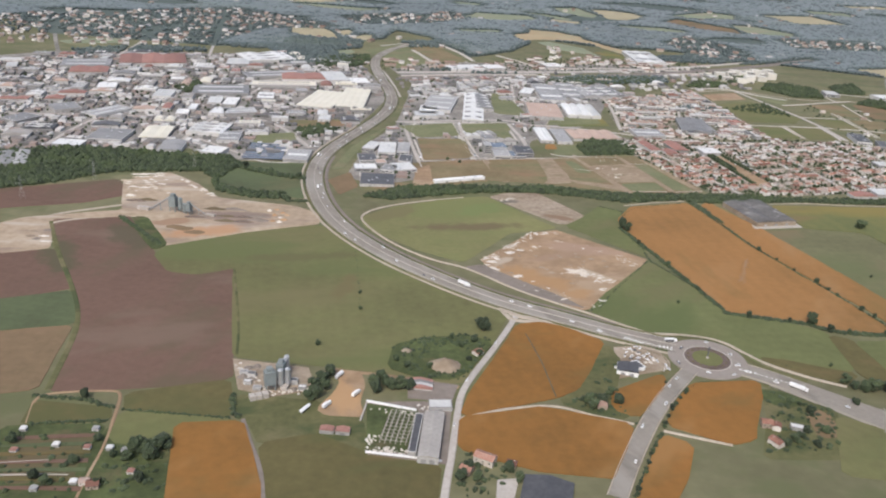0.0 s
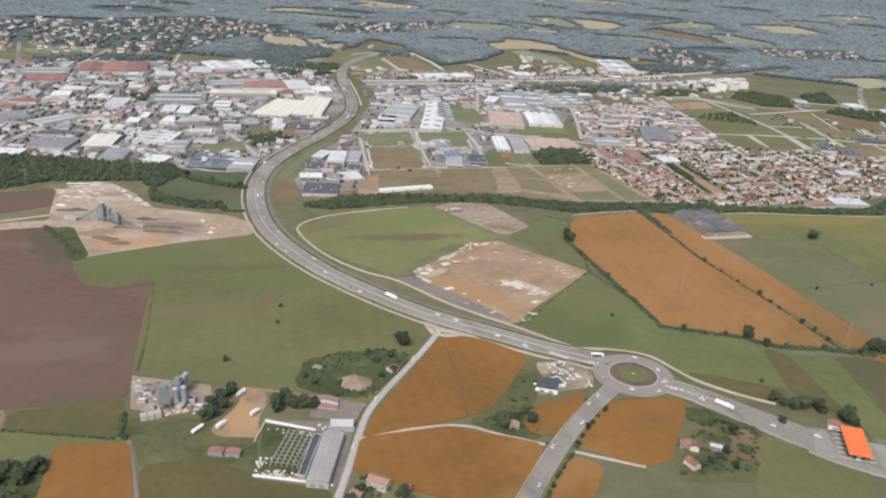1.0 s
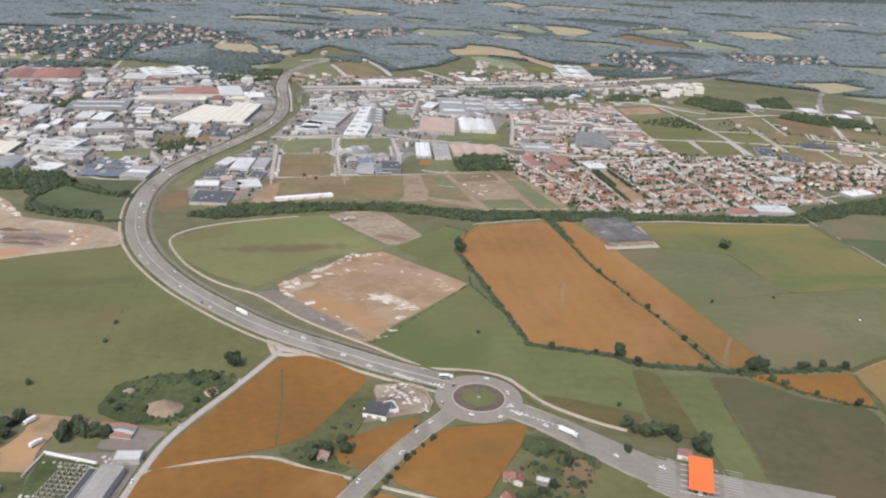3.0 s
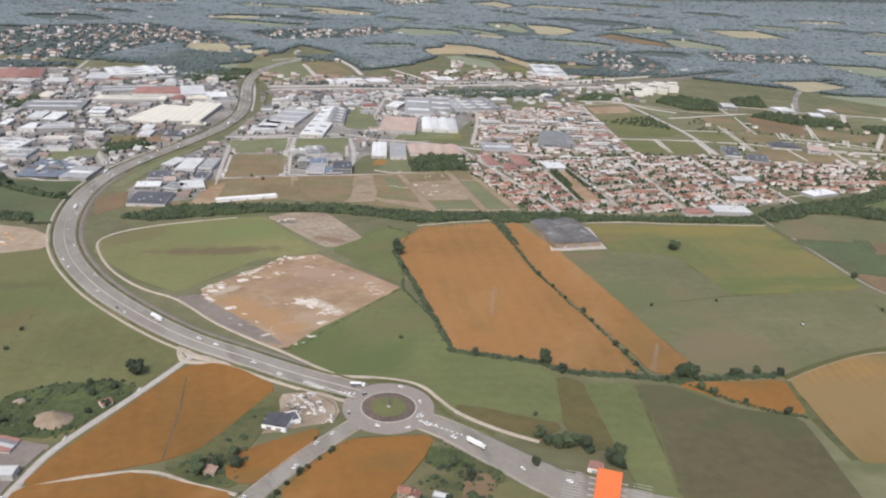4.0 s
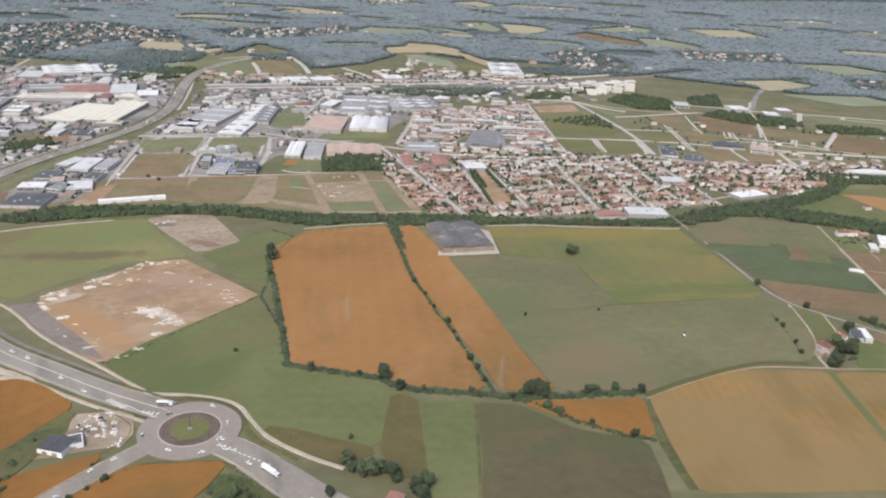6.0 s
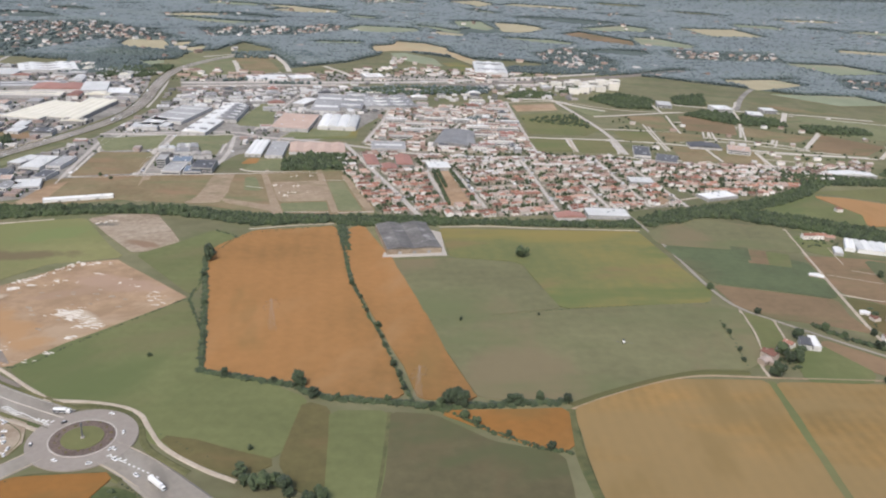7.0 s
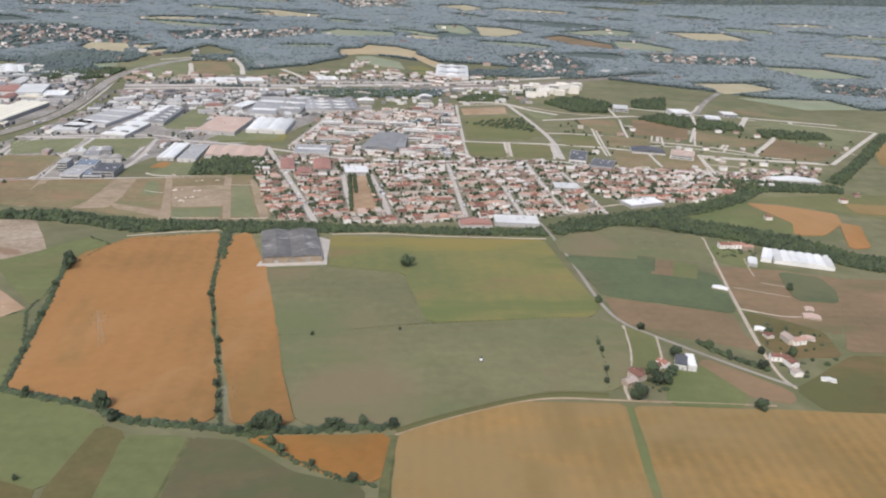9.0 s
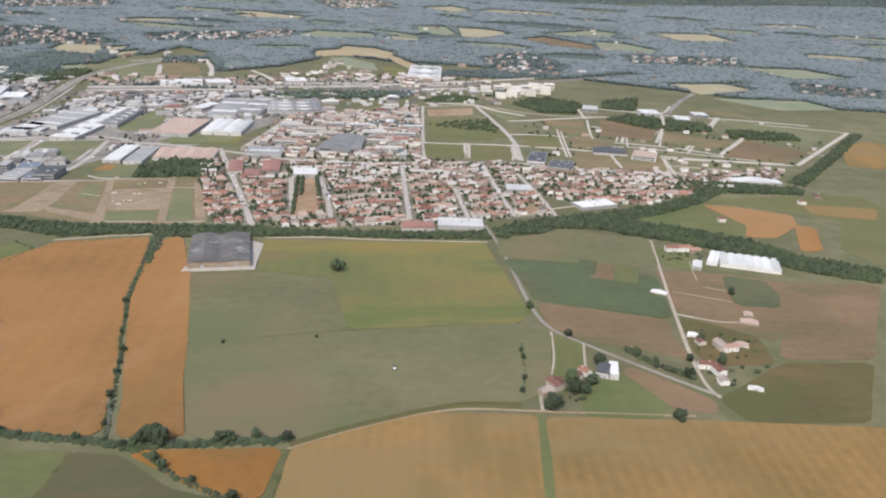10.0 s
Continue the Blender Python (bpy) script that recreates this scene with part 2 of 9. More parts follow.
# Bluer and lighter than near foliage: haze is put into colour and sheen.
LEAF_F = mat("haze-tinted far woodland foliage", [(0.046, 0.064, 0.062), (0.061, 0.083, 0.081), (0.08, 0.104, 0.1)], .005, .12, 1.5, .5, rnd="island", c=.25, rough=.9, sheen=.3, patches=[((.082, .106, .09), .008, .52, .66, 0, 2.5)])
# For the gaps between crowns: their shade and the haze are in this colour.
FLOOR_F = mat("floor of the far woods with painted shade and haze", [(.07, .088, .08), (.088, .108, .096), (.106, .126, .108)], .01, .1, .7, .4, bump=.3)
# Far copies of crop and straw, paled by haze put into their colour.
FAR_CROP = mat("haze-paled far crop", [(.175, .195, .125), (.215, .235, .155), (.255, .27, .185)], .02, .2, .8, .4, patches=[((.27, .245, .17), .015, 0.52, 0.67, 10, 3)])
FAR_OCHRE = mat("haze-paled far ochre stubble", [(.29, .225, .13), (.36, .28, .17), (.42, .335, .215)], .02, .2, .8, .4, patches=[((.31, .285, .18), .02, 0.52, 0.67, 10, 2)])
BARK = mat("bark", [(.05, .04, .03), (.1, .08, .06)], 1, 6, .5, .5, bump=.02)
WHITE = mat("white sheet roof", [(.46, .458, .44), (.6, .597, .578), (.73, .725, .703)], .08, .7, .5, .4, rough=.55, rnd="object", c=.45)
CREAM = mat("cream sheet roof", [(.56, .52, .42), (.66, .62, .51), (.74, .7, .6)], .08, .7, .5, .4, rough=.5)
GREY = mat("weathered grey roof", [(.18, .178, .178), (.27, .266, .262), (.37, .364, .356)], .08, .6, .5, .4, rough=.65, rnd="object", c=.4)
DARKR = mat("dark grey roof", [(.055, .056, .062), (.095, .095, .1), (.14, .14, .145)], .1, .6, .5, .4, rough=.6, rnd="object", c=.3)
BLUE = mat("blue-grey glass and panels", [(0.119, 0.133, 0.154), (0.170, 0.190, 0.220), (0.230, 0.257, 0.297)], .2, .6, .5, .4, rough=.25, spec=.5)
REDR = mat("faded red sheet roof", [(0.217, 0.116, 0.094), (0.290, 0.155, 0.125), (0.377, 0.202, 0.163)], .1, .7, .5, .4, rough=.7, rnd="object", c=.3)
PINKR = mat("pinkish fibre roof", [(.36, .26, .21), (.44, .33, .27), (.52, .41, .35)], .1, .7, .5, .4, rough=.8)
TILE = mat("clay roof tiles", [(.16, .082, .062), (.26, .13, .094), (.335, .185, .137), (.39, .262, .205), (.34, .285, .25)], .3, 1.5, .2, .4, rnd="object", c=.75, bump=.04)
TILE_F = mat("clay roof tiles of the far houses", [(.17, .115, .095), (.25, .168, .135), (.325, .242, .2), (.4, .35, .315), (.44, .42, .4)], .3, 1.5, .2, .3, rnd="island", c=.75)
PLASTER = mat("rendered house wall", [(.3, .24, .19), (.44, .385, .325), (.57, .525, .47), (.73, .7, .66)], .3, 1.5, .2, .3, rnd="object", c=.8)
PLASTER_F = mat("rendered walls of the far houses", [(.3, .24, .19), (.44, .385, .325), (.57, .525, .47), (.73, .7, .66)], .3, 1.5, .2, .3, rnd="island", c=.8)
WALLP = mat("sheet metal wall", [(0.247, 0.240, 0.231), (0.380, 0.370, 0.355), (0.532, 0.518, 0.497)], .1, .8, .4, .4, rnd="object", c=.6, rough=.5)
GLASSD = mat("dark glazing", [(.03, .035, .04), (.06, .07, .08)], .3, 1, .5, .5, rough=.15, spec=.5)
STEEL = mat("galvanised steel", [(.4, .41, .42), (.55, .56, .57)], .5, 3, .5, .5, rough=.45, metal=.6)
PLANT = mat("blue-grey painted steel plant", [(0.140, 0.158, 0.158), (0.200, 0.225, 0.225), (0.260, 0.293, 0.293)], .3, 1.5, .5, .5, rough=.6)
RUBBER = mat("black rubber", [(.015, .015, .015), (.03, .03, .03)], 1, 5, .5, .5)
CARPAINT = mat("car paint", [(.03, .03, .035), (.2, .2, .21), (.6, .6, .6), (.75, .75, .75)], .1, .5, .05, .05, rnd="object", c=.9, rough=.3, spec=.5)
WHITEPAINT = mat("white vehicle paint", [(.7, .7, .69), (.8, .8, .79)], .5, 3, .5, .5, rough=.35, spec=.5)


# ---- building blocks ----
def mesh_ob(name, bm, material, parent=None, label=""):
    me = bpy.data.meshes.new(name)
    bm.to_mesh(me)
    bm.free()
    for m in material if isinstance(material, (list, tuple)) else [material]:
        me.materials.append(m)
    ob = new(name, me)
    ob.parent = parent
    return tagged(ob, label)


part = mesh_ob


def base(name, x, y, z=0.0, turn=0.0, label="", category="", group=""):
    """A thing's Empty at its base."""
    ob = new(name)
    ob.matrix_basis = pose(x, y, z, 0, 0, turn)
    return tagged(ob, label, category, group)


def box(bm, x, y, z, sx, sy, sz, bevel=0.0, index=0):
    """A box with its base centre at x, y, z."""
    r = bmesh.ops.create_cube(bm, size=1.0, matrix=Matrix.Translation((x, y, z + sz / 2)) @ Matrix.Diagonal((sx, sy, sz, 1)))
    fs = {f for v in r["verts"] for f in v.link_faces}
    for f in fs:
        f.material_index = index
    if bevel:
        bmesh.ops.bevel(bm, geom=list({e for f in fs for e in f.edges}), offset=bevel, segments=1, affect="EDGES")
    return bm


def tube(bm, a, b, r1, r2=None, n=8):
    """A round bar from a to b."""
    a, b = Vector(a), Vector(b)
    m = Matrix.Translation((a + b) / 2) @ (b - a).to_track_quat("Z", "Y").to_matrix().to_4x4()
    bmesh.ops.create_cone(bm, cap_ends=True, segments=n, radius1=r1, radius2=r1 if r2 is None else r2, depth=(b - a).length, matrix=m)
    return bm


def rounded(pts, times=2, closed=True, reach=2.0):
    """Corner cutting, so that a drawn outline gets soft bends."""
    pts = [Vector(p) for p in pts]
    for _ in range(times):
        out = []
        n = len(pts)
        for i in range(n if closed else n - 1):
            p, q = pts[i], pts[(i + 1) % n]
            k = min(.25, reach / max(.01, (q - p).length)) if closed else .25
            out += [p.lerp(q, k), p.lerp(q, 1 - k)]
        pts = out if closed else [pts[0]] + out + [pts[-1]]
    return pts


def inside(px, py, poly):
    """Which of the points lie in the polygon."""
    px, py = np.asarray(px, float), np.asarray(py, float)
    res = np.zeros(px.shape, bool)
    for (x1, y1), (x2, y2) in zip(poly, list(poly[1:]) + [poly[0]]):
        if y1 != y2:
            res ^= ((y1 > py) != (y2 > py)) & (px < (x2 - x1) * (py - y1) / (y2 - y1) + x1)
    return res


FIELDS = []


def field(poly, material, label, height=0.15, soft=1, name="field", slope=0.4):
    """A patch of ground cover with a real edge, standing a little above the soil."""
    height += .0008 * len(FIELDS)
    pts = rounded(poly, soft) if soft else [Vector(p) for p in poly]
    area = sum(p.x * q.y - q.x * p.y for p, q in zip(pts, pts[1:] + pts[:1]))
    if area < 0:
        pts.reverse()
    if name == "field":
        n = len(pts)
        grown = []
        for i, p in enumerate(pts):
            d = (pts[(i + 1) % n] - pts[i - 1]).normalized()
            grown.append(p + Vector((d.y, -d.x)) * 1.0)
        pts = grown
    rng = random.Random(int(abs(area)))
    bm = bmesh.new()
    fine = []
    for p, q in zip(pts, pts[1:] + pts[:1]):
        n = max(1, int((q - p).length / 12))
        for i in range(n):
            w = p.lerp(q, i / n)
            fine.append(w + Vector((rng.uniform(-.35, .35), rng.uniform(-.35, .35))))
    top = [bm.verts.new((p.x, p.y, height)) for p in fine]
    low = [bm.verts.new((p.x, p.y, -.05)) for p in fine]
    bm.faces.new(top)
    for i in range(len(fine)):
        j = (i + 1) % len(fine)
        bm.faces.new((low[i], low[j], top[j], top[i]))
    bmesh.ops.recalc_face_normals(bm, faces=bm.faces)
    bmesh.ops.triangulate(bm, faces=[f for f in bm.faces if len(f.verts) > 4])
    ob = tagged(mesh_ob(name, bm, material), label, "field" if name == "field" else "ground", kind="structure")
    FIELDS.append(list(poly) if name != "pavement" else [])
    return ob


ROADLINES = []


def ribbon(line, width, material, name="road", label="", height=0.35, shoulder=0.8, soft=2, parent=None, offset=0.0, widths=None, lift=0.0):
    """A road of real thickness along a line: a crown, shoulders sloping to the ground."""
    if name in ("farm_track", "country_lane", "service_track"):
        width, shoulder = width * .72, shoulder * .7
    pts = rounded(line, soft, False)
    n = len(pts)
    bm = bmesh.new()
    rows = []
    for i, p in enumerate(pts):
        d = (pts[min(i + 1, n - 1)] - pts[max(i - 1, 0)]).normalized()
        side = Vector((d.y, -d.x))
        w = width if widths is None else widths[0] + (widths[1] - widths[0]) * i / (n - 1)
        row = []
        for s, h in ((-w / 2 - shoulder, -.05), (-w / 2, height), (0, height + .03), (w / 2, height), (w / 2 + shoulder, -.05)):
            q = p + side * (s + offset)
            row.append(bm.verts.new((q.x, q.y, h + lift)))
        rows.append(row)
    for r, s in zip(rows, rows[1:]):
        for k in range(4):
            bm.faces.new((r[k], s[k], s[k + 1], r[k + 1]))
    bmesh.ops.recalc_face_normals(bm, faces=bm.faces)
    ob = mesh_ob(name, bm, material, parent)
    if parent is None:
        tagged(ob, label, "road", kind="structure")
        ROADLINES.append((pts, width / 2 + 1.5))
    return ob


GX, GY, GS = -1000.0, 100.0, 1.5
CLEAR = np.full((1000, 1900), 99.0, np.float32)


def mark_roads():
    """How far each spot of the plan lies from the nearest road's edge."""
    for pts, half in ROADLINES:
        for p, q in zip(pts, pts[1:]):
            m = half + 14
            i0, i1 = int((min(p.x, q.x) - m - GX) / GS), int((max(p.x, q.x) + m - GX) / GS) + 1
            j0, j1 = int((min(p.y, q.y) - m - GY) / GS), int((max(p.y, q.y) + m - GY) / GS) + 1
            i0, j0, i1, j1 = max(i0, 0), max(j0, 0), min(i1, 1900), min(j1, 1000)
            dx, dy = q.x - p.x, q.y - p.y
            l2 = dx * dx + dy * dy
            if i1 <= i0 or j1 <= j0 or l2 < 1e-6:
                continue
            gx, gy = np.meshgrid(GX + GS * (np.arange(i0, i1) + .5), GY + GS * (np.arange(j0, j1) + .5))
            s = np.clip(((gx - p.x) * dx + (gy - p.y) * dy) / l2, 0, 1)
            d = np.hypot(gx - p.x - s * dx, gy - p.y - s * dy) - half
            CLEAR[j0:j1, i0:i1] = np.minimum(CLEAR[j0:j1, i0:i1], d)


def near_roads(px, py, extra=0.0):
    """Which of the points lie on a road."""
    i = ((np.asarray(px, float) - GX) / GS).astype(int)
    j = ((np.asarray(py, float) - GY) / GS).astype(int)
    ok = (i >= 0) & (i < 1900) & (j >= 0) & (j < 1000)
    return ok & (CLEAR[np.clip(j, 0, 999), np.clip(i, 0, 1899)] < extra)


def many(name, verts, faces, places, material, label, category, index=None, smooth=False):
    """One object of countless alike pieces: verts and faces of the piece, places as rows of x, y, z, sx, sy, sz, turn."""
    verts, faces, places = np.array(verts, float), np.array(faces), np.array(places, float)
    n, nv = len(places), len(verts)
    c, s = np.cos(places[:, 6])[:, None], np.sin(places[:, 6])[:, None]
    v = verts[None] * places[:, None, 3:6]
    out = np.empty((n, nv, 3))
    out[..., 0] = v[..., 0] * c - v[..., 1] * s + places[:, None, 0]
    out[..., 1] = v[..., 0] * s + v[..., 1] * c + places[:, None, 1]
    out[..., 2] = v[..., 2] + places[:, None, 2]
    f = (faces[None] + (np.arange(n) * nv)[:, None, None]).reshape(-1, faces.shape[1])
    me = bpy.data.meshes.new(name)
    me.from_pydata(out.reshape(-1, 3), [], f)
    for m in material if isinstance(material, (list, tuple)) else [material]:
        me.materials.append(m)
    if index is not None:
        me.polygons.foreach_set("material_index", np.tile(np.array(index, np.int32), n))
    me.update()
    if smooth:
        me.shade_smooth()
    return tagged(new(name, me), label, category, kind="stuff")


def blob(subdiv, rough, seed):
    """An uneven leafy clump: vertices and triangles, about one across, standing on z = 0."""
    bm = bmesh.new()
    bmesh.ops.create_icosphere(bm, subdivisions=subdiv, radius=0.5)
    for v in bm.verts:
        k = 1 + rough * noise.noise(v.co * 3.1 + Vector((seed * 7.3, 0, 0)))
        v.co = Vector((v.co.x * k, v.co.y * k, v.co.z * k + .42))
    bm.verts.ensure_lookup_table()
    vs, fs = [tuple(v.co) for v in bm.verts], [tuple(v.index for v in f.verts) for f in bm.faces]
    bm.free()
    return vs, fs

# ---- the ground: one sheet to the horizon, rising to wooded hills far out ----
def ground_sheet():
    bm = bmesh.new()
    xs = np.linspace(-4600, 5600, 103)
    ys = np.linspace(-3000, 6600, 97)
    grid = []
    for y in ys:
        row = []
        for x in xs:
            r = math.hypot(x - 170, y - 60)
            k = min(1, max(0, (r - 2700) / 1500))
            h = k * k * (3 - 2 * k) * (120 + 90 * noise.noise(Vector((x / 900, y / 900, 3))))
            row.append(bm.verts.new((x, y, h)))
        grid.append(row)
    for a, b in zip(grid, grid[1:]):
        for i in range(len(xs) - 1):
            bm.faces.new((a[i], a[i + 1], b[i + 1], b[i]))
    return tagged(mesh_ob("ground", bm, EARTH), "flat open country with rough grass", "ground", kind="structure")


ground_sheet()

# ---- roads ----
HIGHWAY = [(-46, 1209.8), (-69.4, 1153.1), (-83.5, 1085.2), (-82.1, 1020.5), (-68.7, 944.5), (-52.9, 873.3), (-46.3, 812.1), (-51.8, 758), (-65, 704.1), (-81.6, 650.2), (-90.1, 609.2), (-91.4, 575.2), (-87.6, 541.2), (-78.8, 505.5), (-67.6, 475.2), (-53.5, 449.4), (-36.7, 426.3), (-19, 406.2), (0.3, 388.7), (19.8, 372.5), (39.7, 358.8), (66.8, 345.6), (87.3, 334.8), (104.9, 327.6), (116.2, 323.3)]
highway = ribbon(HIGHWAY, 11.0, ASPHALT, label="worn grey dual carriageway curving through the fields", height=.45, shoulder=1.0, soft=3, offset=-.75)
part_median = ribbon(HIGHWAY, 0.28, CONCRETE, "median", height=.22, shoulder=.12, soft=3, parent=highway, lift=.46, offset=-.75)
for off in (-5.9, 4.4):
    ribbon(HIGHWAY, .07, PAINT, "edge_line", height=.015, shoulder=.02, soft=3, parent=highway, offset=off, lift=.5)
ribbon(HIGHWAY[8:], 1.7, KERB, "service_track", "pale gravel service track beside the carriageway", height=.34, shoulder=.5, soft=3, offset=8.2)
ribbon([(20.4, 523.6), (-10.9, 510.3), (-29.5, 499.4), (-42, 488), (-47.6, 474), (-39.6, 456.3), (-25.6, 435.2), (-9.5, 418.8), (4.4, 409), (16, 404.6), (28.2, 394.4), (43.4, 378.7), (62.9, 364.6), (81.1, 353.1), (91.5, 345.2), (103.7, 337)], 1.6, KERB, "service_track", "pale gravel track between carriageway and meadow", height=.3, shoulder=.4)
ribbon(HIGHWAY[10:23], 1.7, GRAVEL, "verge", "worn gravel verge of the carriageway", height=.3, shoulder=.9, soft=3, offset=-9.2)
for off in (-7.7, 6.1):
    ribbon(HIGHWAY[2:], .7, WEEDS, "verge", "dry weedy verge of the carriageway", height=.48, shoulder=.5, soft=3, offset=off)

RX, RY = [(127.8, 312.8)][0]


def ring(r1, r2, z, material, name, parent=None, label="", n=72, low=-.05):
    bm = bmesh.new()
    rows = [[bm.verts.new((RX + r * math.cos(2 * math.pi * i / n), RY + r * math.sin(2 * math.pi * i / n), h)) for i in range(n)] for r, h in ((r1, low), (r1, z), (r2, z), (r2, low))]
    for a, b in zip(rows, rows[1:]):
        for i in range(n):
            j = (i + 1) % n
            bm.faces.new((a[i], b[i], b[j], a[j]))
    bmesh.ops.recalc_face_normals(bm, faces=bm.faces)
    return mesh_ob(name, bm, material, parent, label)


roundabout = tagged(ring(10.9, 17.7, .5, RINGROAD, "roundabout"), "worn asphalt ring of the roundabout", "roundabout", kind="structure")
ring(10.4, 10.9, .68, CONCRETE, "kerb", roundabout, "pale concrete kerb")
island = tagged(ring(.3, 10.4, .62, BARE, "traffic_island"), "round traffic island of brown planting and grass", "traffic island", kind="structure")
ring(.3, 6.8, .8, GRASS, "lawn", island)
for k in range(70):
    r, t = 7.2 + 2.8 * random.Random(k).random(), k * .0898
    bm = bmesh.new()
    bmesh.ops.create_icosphere(bm, subdivisions=1, radius=.5, matrix=Matrix.Translation((RX + r * math.cos(t), RY + r * math.sin(t), .62)) @ Matrix.Diagonal((.9 + .6 * random.Random(k + 99).random(), 1.0, .7, 1)))
    part("shrub", bm, BARE if k % 5 else OLIVE, island)
ROADLINES.append(([Vector((RX - 3, RY)), Vector((RX + 3, RY))], 18))



def dashes(line, n, long, wide, parent, z, turn=0.0):
    """White road marks laid one by one along a line."""
    (x1, y1), (x2, y2) = line
    a = math.degrees(math.atan2(y2 - y1, x2 - x1)) + turn
    for k in range(n):
        s = k / max(1, n - 1)
        bm = bmesh.new()
        box(bm, 0, 0, 0, long, wide, .02)
        ob = mesh_ob("road_mark", bm, MARK, parent)
        ob.matrix_basis = pose(x1 + (x2 - x1) * s, y1 + (y2 - y1) * s, z, 0, 0, a)


dashes([(141.1, 303.6), (159.3, 294.2)], 11, 1.0, .5, roundabout, .54)
dashes([(110.4, 321.6), (112.8, 319.3)], 4, 1.6, .35, roundabout, .54, 60)
dashes([(100.8, 326), (109.5, 321.2)], 6, 1.9, .3, roundabout, .54)
dashes([(106.6, 303.8), (104.3, 299.9)], 4, .9, .4, roundabout, .54, 90)
dashes([(93.4, 329.0), (100.1, 324.8)], 6, 2.4, .6, roundabout, .54, 62)
dashes([(108.2, 322.3), (113.6, 321.4)], 4, 1.5, .55, roundabout, .56, 70)
dashes([(140.2, 304.1), (146.0, 301.7)], 4, 1.7, .6, roundabout, .56, 65)
R_EAST = [(136.2, 307.1), (147, 302.1), (159, 293.4), (173.8, 281), (185.1, 271.6), (192.9, 266.4)]
ribbon(R_EAST, 12, ASPHALT, label="worn asphalt approach to the toll plaza", widths=(9, 16), height=.47, shoulder=1.0)
R_TOLL = [(189.5, 268.8), (199.5, 261.7), (213.6, 256.3), (229.7, 252.2), (245, 247.3)]
ribbon(R_TOLL, 21, ASPHALT, label="wide asphalt toll plaza", widths=(19, 24), height=.49, shoulder=1.0)
R_SW = [(117.2, 302.6), (100.8, 280.6), (89, 261.3), (76.2, 236.2), (66.2, 213.8)]
ribbon(R_SW, 5.9, ASPHALT, label="grey asphalt road with verge shrubs", height=.44, shoulder=.9)
for line, w in ((R_SW, 5.9), (R_EAST[:3], 10.6)):
    for s in (-1, 1):
        ribbon(line, .25, KERB, "kerb", height=.12, shoulder=.1, parent=roundabout, offset=s * (w / 2 + .5), lift=.36)
R_SIDE = [(43.1, 348.6), (36.8, 331.5), (28.3, 310.8), (19.3, 290.5), (13.4, 274.6), (11.4, 255.2), (9.5, 235.4), (6.5, 209.9), (4.7, 189.1)]
ribbon(R_SIDE, 2.1, CONCRETE, label="pale narrow country road", height=.3, shoulder=.45)
ribbon([(35.2, 357.1), (40.3, 348.9), (47.1, 345.3), (57, 346.4)], 2.6, KERB, label="pale junction apron", height=.36)
ribbon([(35.5, 356), (36.5, 349), (40, 342.5), (47, 341.5), (56, 343.6), (66, 341.2)], 1.8, KERB, label="pale loop of the junction apron", height=.34)
ribbon([(12.4, 256.8), (25.6, 262.9), (39.6, 267.2), (52.5, 269.1), (64.4, 264), (82, 258.4)], 1.4, KERB, "farm_track", "pale narrow farm track between wheat fields", height=.3, shoulder=.4)
ribbon([(45.5, 328.4), (50.2, 303.8), (51.8, 287.5), (53.1, 274.9)], .9, FALLOW, "farm_track", "faint dark tractor track through the wheat", height=.5, shoulder=.4)
ribbon([(92.8, 254.7), (104.4, 251.2), (117.6, 247.3)], 1.4, KERB, "farm_track", "pale narrow farm track", height=.3, shoulder=.4)
ribbon([(103.7, 335), (123.1, 335.7), (140.1, 331.7), (147.4, 320.5), (155.1, 310.1), (172.3, 299.3), (184.2, 294.3)], 2.0, KERB, "service_track", "pale track on the verge of the roundabout", height=.3, shoulder=.4)
for line, wide in (([(112, 331.5), (119.0, 332.6), (129.7, 333.2), (139.6, 328.0), (145.2, 319.8), (149.1, 310.9), (156.5, 304.6), (168, 297.6)], 1.6),
                   ([(115.5, 289.8), (119, 291.8), (124.4, 293.0), (134.2, 293.2), (141.6, 295.2), (148.5, 292.0)], 1.8),
                   ([(92, 323.6), (101.3, 318.6), (107.0, 314.0), (108.6, 307.2), (106.6, 301.3), (101.2, 294.4)], 1.5)):
    ribbon(line, wide, WEEDS, "verge", "dark weedy bank round the roundabout", height=.28, shoulder=.7)
ribbon([(-245, 400), (-235.1, 421.9), (-227.4, 439.4), (-209.1, 450.6), (-184.8, 458.1), (-171, 453.2)], 2.6, KERB, "haul_road", "pale haul road of the gravel works", height=.18, shoulder=.5)
ribbon([(-255, 418), (-241.9, 435.4), (-231, 454.3), (-212.2, 466.2), (-183.8, 484.4)], 2.2, KERB, "haul_road", "pale haul road of the gravel works", height=.18, shoulder=.5)
ribbon([(-148.6, 240.8), (-153.2, 257.3), (-148.6, 261.7), (-124.7, 265.8), (-121.1, 262), (-119, 250.5), (-115.3, 229.6), (-114.7, 211), (-113.8, 202)], 1.3, DIRT, "farm_track", "sandy farm track beside the allotments", height=.15, shoulder=.4)
ribbon([(-70.5, 249.9), (-63.7, 233.4), (-57.6, 221), (-53.2, 203.8)], 2.0, GRAVEL, "farm_track", "dark worn farm track", height=.2, shoulder=.4)
ribbon([(-40.8, 288.4), (-23.8, 286.7), (-4.4, 283.9), (12.8, 279.2)], 2.2, DIRT, "farm_track", "sandy access lane of the yard", height=.2, shoulder=.4)
